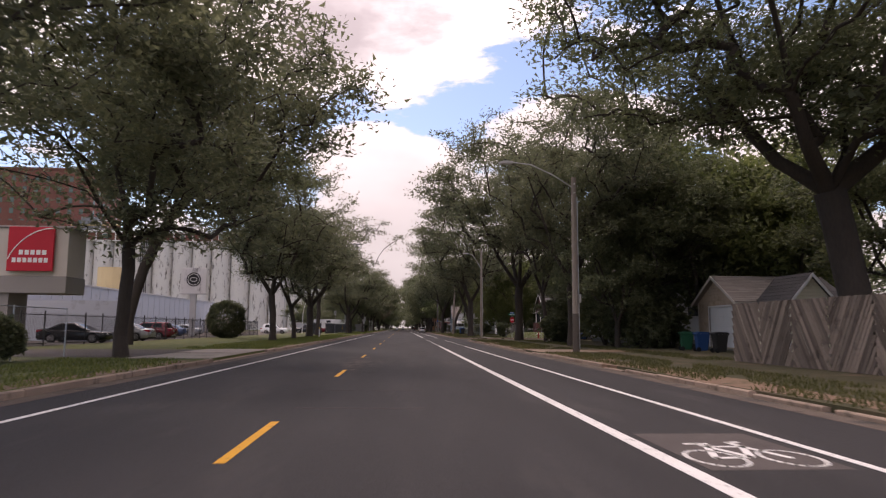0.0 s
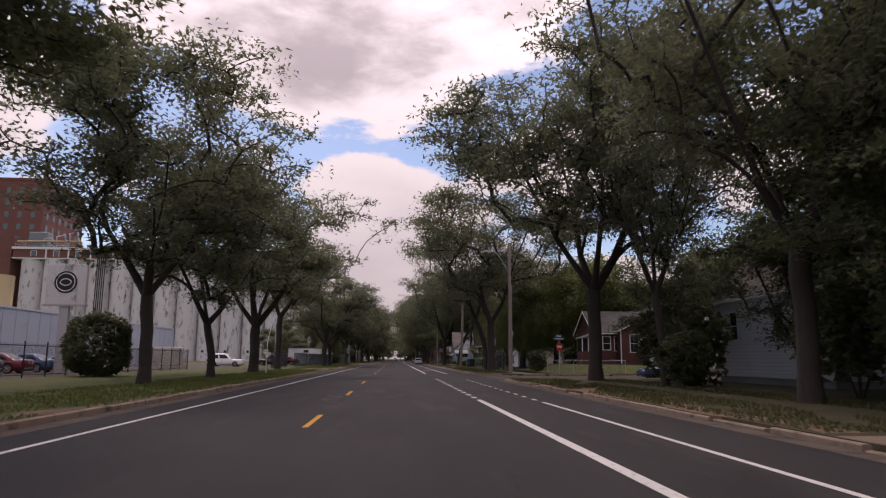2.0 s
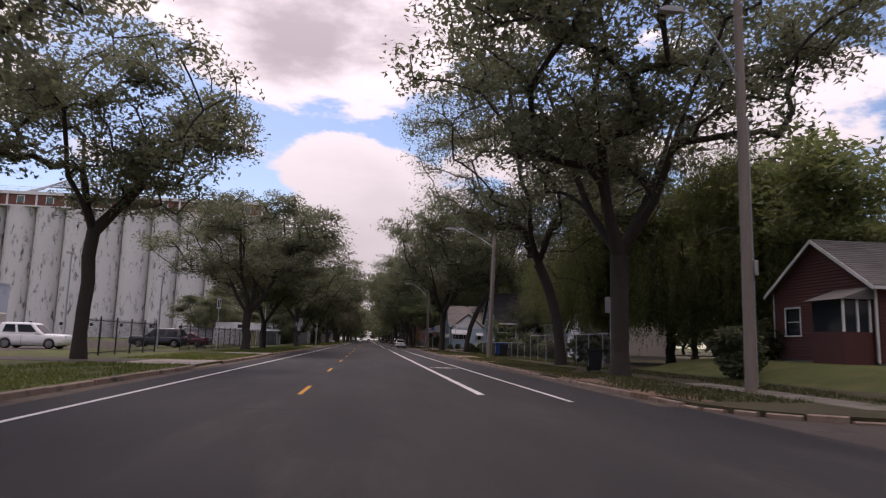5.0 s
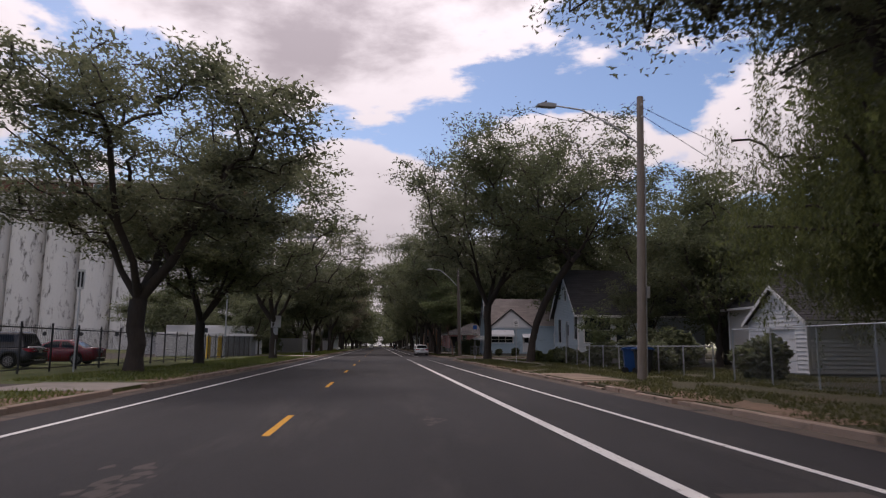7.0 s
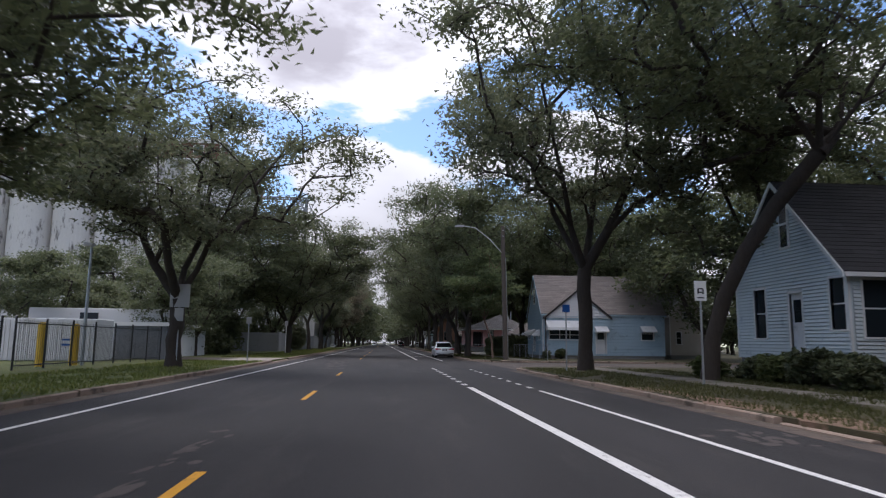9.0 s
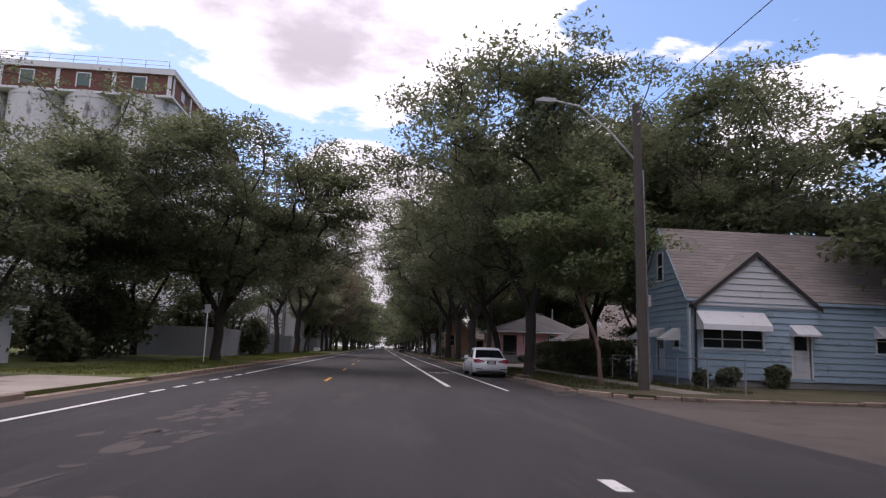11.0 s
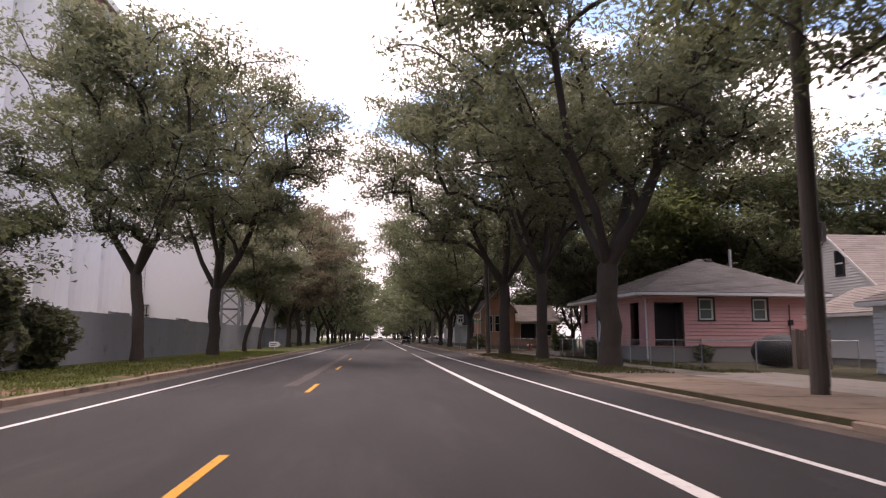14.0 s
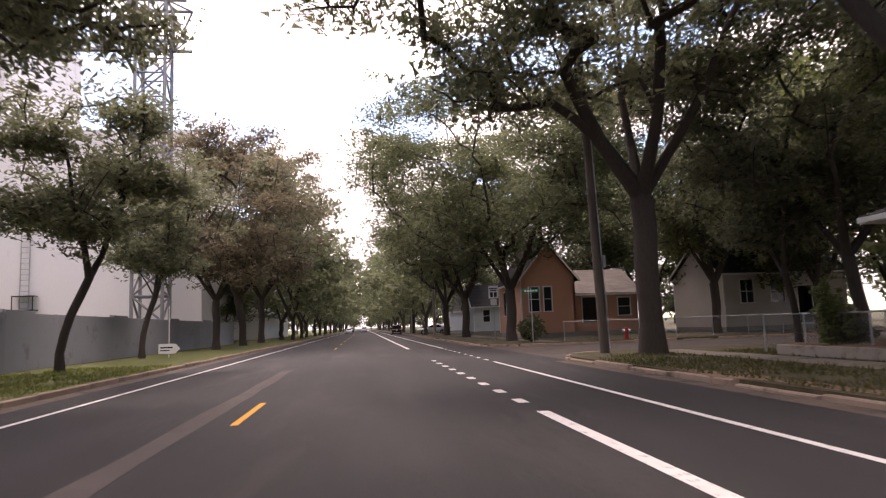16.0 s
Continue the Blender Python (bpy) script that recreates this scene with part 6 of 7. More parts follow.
# white house with the garage on the driveway
gable_house("house", 27.0, 248.2, 36.0, 256.2, 0.13, 4.2, 7.6, "x", SIDING_WHITE, SHINGLE_TAN, "white gabled house behind its garage", west=(W(1.2, 2.0, 1.4, 2.6), W(5.6, 6.4, 1.4, 2.6)), course=0.17, over=0.12)
root = empty("attic_window", pose(0, 0, 0), "small dark-framed attic window", "window")
part("glass", boxes((26.94, 250.9, 5.15, 26.99, 251.5, 6.5)), PANE, root)
part("sash_bar", boxes((26.92, 250.9, 5.78, 26.94, 251.5, 5.86)), TRIM, root)
for a, b, z0_, z1_ in ((250.8, 250.9, 5.05, 6.6), (251.5, 251.6, 5.05, 6.6), (250.9, 251.5, 6.5, 6.6), (250.9, 251.5, 5.05, 5.15)):
    part("frame", boxes((26.92, a, z0_, 26.99, b, z1_)), TRIM_DARK, root)
gable_house("house_porch", 22.6, 240.5, 28.0, 247.6, 0.13, 2.7, 4.0, "y", SIDING_WHITE, SHINGLE_TAN, "low white wing with a tan roof beside the garage", boards=False, over=0.3)


def hip_house(x0, y0, x1, y1, z0, eave, ridge, material, roof, label, peak, west=(), south=(), over=0.75, plinth=0.8, name="house", fittings=True):
    root = empty(name, pose(0, 0, 0), label, name)
    b = z0 + plinth
    part("foundation", boxes((x0 + 0.04, y0 + 0.04, -0.1, x1 - 0.04, y1 - 0.04, b - 0.002)), FOUNDATION, root)
    D, L = y1 - y0, x1 - x0
    wall(root, x0, y1, 0, -1, D, b, eave, material, west, course=0.2)
    wall(root, x0 + 0.16, y0, 1, 0, L - 0.16, b, eave, material, south, course=0.2)
    wall(root, x1, y0, 0, 1, D, b, eave, material, boards=False)
    wall(root, x1 - 0.16, y1, -1, 0, L - 0.32, b, eave, material, boards=False)
    a0, a1, c0, c1 = x0 - over, x1 + over, y0 - over, y1 + over
    cy = (c0 + c1) / 2
    r0, r1 = (peak - 0.1, cy, ridge), (peak + 0.1, cy, ridge)
    e = eave + 0.02
    roof_plane(root, (a0, c0, e), (a1, c0, e), r1, r0, roof)
    roof_plane(root, (a1, c1, e), (a0, c1, e), r0, r1, roof)
    roof_plane(root, (a0, c1, e), (a0, c0, e), r0, r0, roof)
    roof_plane(root, (a1, c0, e), (a1, c1, e), r1, r1, roof)
    for p, q in (((a0, c0 - 0.03), (a1, c0 - 0.03)), ((a0 - 0.03, c0), (a0 - 0.03, c1))):
        trim_board(root, (*p, e - 0.17), (*q, e - 0.17), 0.15, 0.03)
    part("soffit", boxes((a0 + 0.02, c0 + 0.02, e - 0.19, a1 - 0.02, c1 - 0.02, e - 0.17)), TRIM, root)
    if not fittings:
        return root
    part("chimney_pipe", tube(bmesh.new(), [(x0 + 7.9, cy - 0.6, eave + 0.4), (x0 + 7.9, cy - 0.6, ridge + 0.6)], 0.1, 8), STEEL, root)
    part("roof_vent", boxes((peak + 0.1, cy - 0.75, ridge - 0.35, peak + 0.5, cy - 0.4, ridge - 0.05), bevel=0.03), TRIM_DARK, root)
    return root


hip_house(18.2, 232.2, 24.0, 237.6, 0.08, 2.75, 4.5, SIDING_WHITE, SHINGLE_TAN, "white garage with a wide panelled door and a hipped roof", 21.1,
          west=(W(0.7, 4.3, 0.16, 2.33, kind="garage", leaf=SIDING_WHITE),), over=0.4, plinth=0.06, name="garage", fittings=False)
root = empty("wooden_gate", pose(16.6, 240.2, 0.13), "grey weathered board gate beside the garage", "gate")
for k in range(9):
    part("board", boxes((0.19 * k, -0.012, 0.05, 0.19 * k + 0.17, 0.012, 1.62 + 0.03 * (k % 2)), bevel=0.004), FENCE_WOOD, root)
for z in (0.35, 1.3):
    part("rail", boxes((0, 0.013, z, 1.7, 0.05, z + 0.09)), FENCE_WOOD, root)
DK = dict(frame=TRIM_DARK, sash=TRIM, pane=PANE_GREEN)
hip_house(14.5, 250.0, 24.2, 261.6, 0.15, 3.88, 6.5, SIDING_PINK, SHINGLE, "pink clapboard bungalow with a grey hip roof", 20.6,
          west=(W(0.9, 1.4, 2.5, 3.7, **DK), W(3.35, 4.1, 1.2, 3.65, kind="door", leaf=SIDING_WHITE, light=PANE), W(4.85, 6.35, 2.35, 3.7, **DK), W(9.5, 10.8, 1.0, 3.4, kind="dark", frame=SIDING_PINK)),
          south=(W(0.45, 1.95, 1.0, 3.35, kind="dark", frame=TRIM_DARK), W(2.93, 3.76, 2.42, 3.6, **DK), W(6.06, 6.9, 2.42, 3.6, **DK)))
for x in (17.59, 20.72):
    root = empty("storm_sash", pose(x, 249.99, 2.42), "white inner window sash with a greenish pane", "window", "storm sashes")
    for b in ((0.0, 0.03, 0, 0.09, 0.08, 1.18), (0.74, 0.03, 0, 0.83, 0.08, 1.18), (0.09, 0.03, 0, 0.74, 0.08, 0.09), (0.09, 0.03, 1.09, 0.74, 0.08, 1.18)):
        part("stile", boxes(b), TRIM, root)
root = empty("downpipe", pose(0, 0, 0), "white rain downpipe on the porch corner", "pipe")
part("pipe", tube(bmesh.new(), [(13.9, 249.4, 3.75), (14.5, 249.9, 3.45), (14.55, 249.92, 0.3)], 0.045, 8), TRIM, root)
root = empty("meter_pipe", pose(0, 0, 0), "dark gas meter pipe on the pink wall", "pipe")
part("pipe", tube(bmesh.new(), [(22.8, 249.9, 0.4), (22.8, 249.9, 3.3)], 0.03, 6), STEEL_DARK, root)
part("meter", boxes((22.7, 249.78, 2.15, 22.95, 249.93, 2.45), bevel=0.02), STEEL_DARK, root)
root = empty("lattice_screen", pose(0, 0, 0), "dark wooden lattice screen on the porch", "screen")
for k in range(-10, 9):
    for sg in (1, -1):
        bm = bmesh.new()
        pts = []
        for s in range(9):
            u, z = 15.0 + k * 0.16 + (s * 0.24 if sg > 0 else 2.0 - s * 0.24), 1.0 + s * 0.24
            if 15.12 <= u <= 16.6:
                pts.append((u, 249.93 + 0.01 * sg, z))
        if len(pts) > 1:
            tube(bm, [pts[0], pts[-1]], 0.014, 4)
            part("slat", bm, TRIM_DARK, root)
        else:
            bm.free()
# across the third side street
gable_house("house", 12.6, 297.5, 17.0, 306.0, 0.13, 4.9, 7.6, "y", ORANGE_WALL, SHINGLE_DARK, "salmon stucco house with tall white windows", south=(W(0.5, 1.3, 2.2, 4.1), W(1.7, 2.3, 2.2, 4.1)), west=(W(2, 3, 2, 4),), boards=False)
gable_house("house", 17.1, 298.4, 22.5, 306.0, 0.13, 3.6, 5.6, "x", ORANGE_WALL, SHINGLE_TAN, "low salmon wing with a dark porch", south=(W(0.6, 2.6, 1.2, 3.2, kind="dark"), W(3.6, 4.6, 1.7, 3.1)), boards=False)
gable_house("house", 27.0, 293.0, 37.0, 301.0, 0.13, 4.6, 6.9, "x", STUCCO, SHINGLE_DARK, "cream house with twin porch windows", south=(W(1.2, 2.2, 2.25, 3.95, mullion=2), W(3.65, 4.7, 2.25, 3.95, mullion=2), W(5.8, 6.9, 0.6, 3.4, kind="dark")), boards=False)
gable_house("house", 13.5, 326.0, 21.0, 334.0, 0.13, 3.6, 6.2, "x", SIDING_GREYBLUE, SHINGLE_DARK, "grey house far down the street", south=(W(1.0, 1.8, 1.6, 3.0), W(4.0, 4.8, 1.6, 3.0)), boards=False)
gable_house("house", 14.0, 352.0, 21.0, 360.0, 0.13, 3.6, 6.2, "x", SIDING_WHITE, SHINGLE, "white house far down the street", boards=False)


# ---- the mill yard on the far side ----
def silo_row(xs, y, r, h, label, material):
    for x in xs:
        root = empty("grain_silo", pose(x, y, 0), label, "silo", "grain silos")
        bm = bmesh.new()
        tube(bm, [(0, 0, 0), (0, 0, h * 0.33), (0, 0, h * 0.66), (0, 0, h)], r, 36)
        part("shell", bm, material, root)
        part("rim", tube(bmesh.new(), [(0, 0, h - 0.9), (0, 0, h - 0.5)], r + 0.06, 36), material, root)
        bm = bmesh.new()
        bmesh.ops.create_cone(bm, cap_ends=True, segments=10, radius1=0.45, radius2=0.45, depth=0.12, matrix=pose(-0.8, -r - 0.0, 3.3, 90))
        part("hatch", bm, STEEL_DARK, root)


SY, SH = 259.4, 33.2                     # line of the silos' centres, and their height
silo_row([-32.6 - 7.25 * k for k in range(13)], SY, 3.6, SH, "tall flaking white concrete grain silo", SILO)
for k in range(1, 6):
    root = empty("grain_silo", pose(-32.4, SY + 6.7 * k, 0), "white painted concrete silo at the end of the row", "silo", "grain silos")
    part("shell", tube(bmesh.new(), [(0, 0, 0), (0, 0, 15), (0, 0, SH)], 3.4, 32), SILO_WHITE, root)
    part("rim", tube(bmesh.new(), [(0, 0, SH - 0.9), (0, 0, SH - 0.5)], 3.46, 32), SILO_WHITE, root)
root = empty("silo_gallery", pose(0, 0, 0), "red brick gallery with white piers along the silo tops", "building")
part("wall", boxes((-125.0, 256.2, SH, -29.0, 296.0, 36.0)), BRICK, root)
part("cornice", boxes((-125.3, 255.9, 36.0, -28.7, 296.3, 36.8)), SILO_WHITE, root)
part("ledge", boxes((-125.2, 256.0, SH - 0.3, -28.8, 296.2, SH)), SILO_WHITE, root)
for k in range(13):
    x = -29.6 - 7.1 * k
    part("pier", boxes((x, 256.1, SH, x + 0.5, 256.2, 36.0)), SILO_WHITE, root)
    w = part("window", boxes((x - 4.4, 256.14, SH + 0.6, x - 2.8, 256.2, SH + 2.3)), PANE_GREEN, root)
    part("frame", boxes((x - 4.55, 256.11, SH + 0.45, x - 4.4, 256.2, SH + 2.45), (x - 2.8, 256.11, SH + 0.45, x - 2.65, 256.2, SH + 2.45), (x - 4.4, 256.11, SH + 2.3, x - 2.8, 256.2, SH + 2.45)), TRIM, w)
for k in range(6):
    part("pier", boxes((-29.0, 256.6 + 7.8 * k, SH, -28.9, 257.1 + 7.8 * k, 36.0)), SILO_WHITE, root)
    if k < 5:
        part("window", boxes((-29.0, 260.0 + 7.8 * k, SH + 0.8, -28.94, 261.6 + 7.8 * k, SH + 2.2)), PANE_GREEN, root)
root = empty("roof_piping", pose(0, 0, 0), "bent grey steel pipes over the silo roof", "pipes")
for k in range(5):
    z = 38.4 + 0.5 * k
    part("pipe", tube(bmesh.new(), [(-95 + k, 256.6, 35.0), (-84.5 + 1.2 * k, 257.2, z), (-77 + 1.6 * k, 257.2, z), (-74.6 + 1.6 * k, 257.2, z - 0.3), (-73.6 + 1.6 * k, 257.2, 36.8)], 0.2, 8), STEEL, root)
for k in range(3):
    part("pipe", tube(bmesh.new(), [(-116 + 4 * k, 257, 36.8), (-116 + 4 * k, 257, 39.5 + k), (-113.5 + 4 * k, 257, 40.1 + k), (-112.5 + 4 * k, 257, 36.8)], 0.3, 8), STEEL, root)
part("conveyor_pipe", tube(bmesh.new(), [(-124, 256.4, 38.6), (-104, 256.4, 38.9), (-103.2, 255.4, 38.6), (-103.2, 255.4, 10.5)], 0.28, 8), OCHRE, root)
for k in range(5):
    part("down_pipe", tube(bmesh.new(), [(-97.6 + 0.62 * k, 255.3, 0), (-97.6 + 0.62 * k, 255.3, 36.6)], 0.16, 6), STEEL_DARK, root)
part("duct", boxes((-121, 257, 36.8, -115, 261, 42.0), bevel=0.3), TIN, root)
for a, b in (((-124.5, 256.3), (-29.5, 256.3)),):
    for z in (37.4, 38.0):
        part("guard_rail", tube(bmesh.new(), [(*a, z), (*b, z)], 0.05, 4), STEEL, root)
    for k in range(32):
        x = a[0] + 3.06 * k
        part("stanchion", tube(bmesh.new(), [(x, 256.3, 36.8), (x, 256.3, 38.0)], 0.05, 4), STEEL, root)
root = empty("brick_mill", pose(0, 0, 0), "tall dark red brick mill with rows of small windows", "building")
part("wall", boxes((-170, 268, 0, -123.0, 298, 62.2)), BRICK, root)
part("parapet", boxes((-170.2, 267.8, 62.2, -122.8, 298.2, 63.0)), BRICK, root)
for r in range(6):
    for k in range(6):
        y = 270.5 + 4.4 * k
        part("window", boxes((-123.0, y, 36 + 4.3 * r, -122.94, y + 1.5, 38.1 + 4.3 * r)), PANE_GREEN, root)
    for k in range(9):
        x = -127 - 4.4 * k
        part("window", boxes((x, 267.94, 36 + 4.3 * r, x + 1.5, 268.0, 38.1 + 4.3 * r)), PANE_GREEN, root)
part("lower_block", boxes((-150, 256, 0, -125.4, 267.9, 40)), BRICK, root)


def truss(root, p, q, w, h, n):
    """A lattice box girder or tower between two places, of four chords with braces."""
    p, q = Vector(p), Vector(q)
    d = (q - p).normalized()
    a = Vector((0, 1, 0)) * w
    b = d.cross(Vector((0, 1, 0))).normalized() * h
    corners = [p, p + a, p + a + b, p + b]
    L = (q - p).length
    for c in corners:
        part("chord", tube(bmesh.new(), [c, c + d * L], 0.22, 5), GIRDER, root)
    for i in range(n):
        s0, s1 = d * L * i / n, d * L * (i + 1) / n
        for j in range(4):
            c0, c1 = corners[j], corners[(j + 1) % 4]
            part("strut", tube(bmesh.new(), [c0 + s0, c1 + s0], 0.13, 4), GIRDER, root)
            part("brace", tube(bmesh.new(), [c0 + s0, c1 + s1] if (i + j) % 2 else [c1 + s0, c0 + s1], 0.13, 4), GIRDER, root)


root = empty("lattice_tower", pose(0, 0, 0), "grey steel lattice tower and conveyor bridge", "tower")
truss(root, (-22.6, 326, 0), (-22.6, 326, 41.4), 3.0, 3.4, 14)
truss(root, (-42.0, 326, 41.6), (-20.2, 326, 41.6), 3.0, -5.2, 10)
root = empty("white_store", pose(0, 0, 0), "blank white painted grain store", "building")
part("wall", boxes((-75, 331, 0, -19.4, 352, 27)), SILO_WHITE, root)
part("tall_wall", boxes((-80, 333, 0, -44, 356, 46)), SILO_WHITE, root)
part("ladder_rail", tube(bmesh.new(), [(-40.2, 330.7, 3), (-40.2, 330.7, 19)], 0.06, 4), STEEL, root)
part("ladder_rail", tube(bmesh.new(), [(-39.2, 330.7, 3), (-39.2, 330.7, 19)], 0.06, 4), STEEL, root)
for k in range(24):
    part("rung", tube(bmesh.new(), [(-40.2, 330.7, 3.2 + 0.66 * k), (-39.2, 330.7, 3.2 + 0.66 * k)], 0.05, 4), STEEL, root)
part("cage", boxes((-40.6, 329.6, 4.8, -38.2, 330.9, 4.95), (-40.6, 329.6, 6.5, -38.2, 330.9, 6.6), (-40.6, 329.6, 3.2, -40.5, 329.7, 6.6), (-38.3, 329.6, 3.2, -38.2, 329.7, 6.6)), STEEL_DARK, root)
root = empty("warehouse", pose(0, 0, 0), "low white warehouse with a grey roof", "building")
part("wall", boxes((-40, 360, 0, -16.5, 400, 6.5)), SIDING_WHITE, root)
part("roof", prism(bmesh.new(), [(-41, 6.5), (-15.8, 6.5), (-28, 9.5)], "y", 359, 401), SHINGLE_TAN, root)
part("awning", boxes((-16.5, 362, 3.8, -14.5, 380, 4.0)), TIN, root)

# pale metal warehouse along the yard
root = empty("warehouse", pose(0, 0, 0), "long pale blue metal warehouse behind the yard", "building")
part("wall", boxes((-60, 52, 0, -40, 156, 6.3)), WAREHOUSE, root)
part("parapet", boxes((-60.1, 51.9, 6.3, -39.9, 156.1, 6.5)), SIDING_WHITE, root)
for k in range(42):
    part("rib", boxes((-39.995, 53 + 2.45 * k, 0.2, -39.94, 53.09 + 2.45 * k, 6.25)), WAREHOUSE, root)
part("tank", boxes((-39.9, 140, 0, -35, 146, 3.0), bevel=0.1), STUCCO, root, "cream steel tank")
part("hopper", tube(bmesh.new(), [(-46, 110, 6.4), (-46, 110, 10.5)], 2.2, 16), OCHRE, root, "ochre tank on the roof")
part("vent", tube(bmesh.new(), [(-44, 95, 6.4), (-44, 95, 8.2)], 0.25, 8), STEEL, root)
# canopy with the red sign
root = empty("gatehouse", pose(0, 0, 0), "taupe and white gatehouse canopy over the drive", "building")
part("beam", boxes((-40, 45, 3.4, -21.5, 47.6, 4.5), bevel=0.03), TAUPE, root)
part("band", boxes((-40, 45.1, 4.5, -21.55, 47.5, 7.6), bevel=0.03), STUCCO, root)
part("coping", boxes((-40.1, 45.0, 7.6, -21.45, 47.6, 7.75), bevel=0.02), TAUPE, root)
part("column", boxes((-31, 45.2, 0, -25.1, 47.4, 3.4)), TAUPE, root)
part("back_wall", boxes((-40, 57, 0, -22, 57.3, 3.4)), WAREHOUSE, root)
root = empty("company_sign", pose(-23.75, 44.9, 4.8), "square red sign with a white arc and bars", "sign")
part("board", boxes((-1.42, -0.12, 0, 1.42, 0.05, 2.85), bevel=0.02), SIGN_RED, root)
arc_pts = [(-1.36 + 2.7 * (k / 14), -0.13, 0.75 + 2.0 * math.sin(math.pi / 2 * (k / 14) ** 0.75)) for k in range(15)]
part("arc", tube(bmesh.new(), arc_pts, 0.035, 5), SIGN_WHITE, root)
bars(root, -0.123, tuple((-0.7 + 0.36 * k, -0.44 + 0.36 * k, 1.05, 1.35) for k in range(5)) + tuple((-1.1 + 0.33 * k, -0.86 + 0.33 * k, 0.55, 0.85) for k in range(7)), SIGN_WHITE)
root = empty("company_sign", pose(-25.2, 83.5, 0.1), "pale square sign with a dark round emblem on a post", "sign")
part("post", boxes((-0.35, -0.1, 0, 0.35, 0.2, 5.2), bevel=0.02), SIGN_BACK, root)
part("panel", boxes((-1.5, -0.15, 5.2, 1.5, 0.2, 8.3), bevel=0.03), SILO, root)
bm = bmesh.new()
bmesh.ops.create_cone(bm, cap_ends=True, segments=32, radius1=0.85, radius2=0.85, depth=0.03, matrix=pose(0, -0.165, 6.9, 90))
part("emblem", bm, BLACK, root)
bm = bmesh.new()
for r in (0.68, 0.25):
    tube(bm, [(r * math.cos(k * math.pi / 12) * (1.0 if r > 0.5 else 1.6), -0.185, 6.9 + r * math.sin(k * math.pi / 12)) for k in range(25)], 0.035, 4, False)
part("emblem_ring", bm, SIGN_WHITE, root)
part("ledge", boxes((-1.6, -0.2, 5.08, 1.6, 0.25, 5.2)), SIGN_BACK, root)

# stores and containers at the yard's end
root = empty("shipping_container", pose(0, 0, 0), "white shipping container with faded lettering bars", "container")
part("body", boxes((-22.6, 178.4, 0.14, -16.4, 181.0, 2.55), bevel=0.03), SIDING_WHITE, root)
for k in range(24):
    part("rib", boxes((-22.5 + 0.26 * k, 178.36, 0.25, -22.4 + 0.26 * k, 178.4, 2.45)), SIDING_WHITE, root)
bars(root, 178.355, ((-18.2, -17.4, 1.0, 1.12), (-18.2, -17.6, 1.3, 1.4)), SIGN_BLUE)
root = empty("cabin", pose(0, 0, 0), "white site cabin behind the container", "cabin")
part("body", boxes((-24, 186, 0.14, -15.0, 190, 3.5), bevel=0.04), SIDING_WHITE, root)
part("window", boxes((-20.6, 185.93, 2.5, -19.4, 186, 3.2)), PANE, root)
root = empty("tin_store", pose(0, 0, 0), "long corrugated tin store with a pale fascia", "shed")
part("wall", boxes((-17.4, 184.0, 0.14, -14.2, 187.0, 2.3)), TIN, root)
part("fascia", boxes((-17.5, 183.8, 2.3, -14.0, 187.2, 2.55)), TRIM, root)
for k in range(9):
    part("rib", boxes((-17.3 + 0.36 * k, 183.95, 0.2, -17.2 + 0.36 * k, 184.0, 2.3)), TIN, root)
root = empty("low_store", pose(0, 0, 0), "long low store with white board front", "shed")
part("wall", boxes((-30, 192, 0.14, -15.5, 199, 2.4)), SIDING_WHITE, root)
part("roof", boxes((-30.4, 191.6, 2.4, -15.1, 199.4, 2.6)), TRIM, root)
for x, y in ((-15.4, 170.2), (-14.9, 172.4)):
    root = empty("bollard", pose(x, y, 0.13), "yellow steel bollard by the yard gate", "bollard", "yellow bollards")
    part("post", tube(bmesh.new(), [(0, 0, 0), (0, 0, 1.9), (0, 0, 2.0)], [0.2, 0.2, 0.12], 12), YELLOW_PAINT, root)
root = empty("marker_post", pose(-10.3, 86.0, 0.13), "slim white utility marker post", "marker post")
part("post", tube(bmesh.new(), [(0, 0, 0), (0, 0, 1.0)], 0.05, 8), SIGN_WHITE, root)
part("cap", tube(bmesh.new(), [(0, 0, 1.0), (0, 0, 1.25)], 0.055, 8), YELLOW_PAINT, root)
root = empty("flag_pole", pose(-20.5, 141, 0.13), "thin white flagpole in the yard", "flagpole")
part("pole", tube(bmesh.new(), [(0, 0, 0), (0.1, 0, 4), (0.9, 0, 8)], [0.06, 0.05, 0.03], 8), SIGN_WHITE, root)
slab("yard_paving", -40.0, 40.0, -21.7, 200.0, -0.05, 0.138, ASPHALT_OLD, "patched grey asphalt yard behind the fence", "yard")

# grey board wall
root = empty("boundary_wall", pose(0, 0, 0), "long grey painted board wall behind the trees", "wall", kind="structure")
y = 226.0
k = 0
while y < 322:
    h = 2.5 + (0.12 if k % 5 == 0 else 0.0)
    x = -13.2 - 0.012 * (y - 226)
    part("panel", boxes((x - 0.08, y + 0.008, 0.05, x, y + 2.39, h), bevel=0.008), WALL_GREY, root)
    part("post", boxes((x - 0.2, y - 0.06, 0.05, x - 0.085, y + 0.06, h + 0.03)), WALL_GREY, root)
    y += 2.4
    k += 1
root = empty("side_wall", pose(0, 0, 0), "grey board wall running back from the street", "wall", kind="structure")
for k in range(3):
    part("panel", boxes((-13.3 - 2.4 * (k + 1) + 0.01, 225.9, 0.05, -13.3 - 2.4 * k - 0.01, 225.98, 2.5)), WALL_GREY, root)


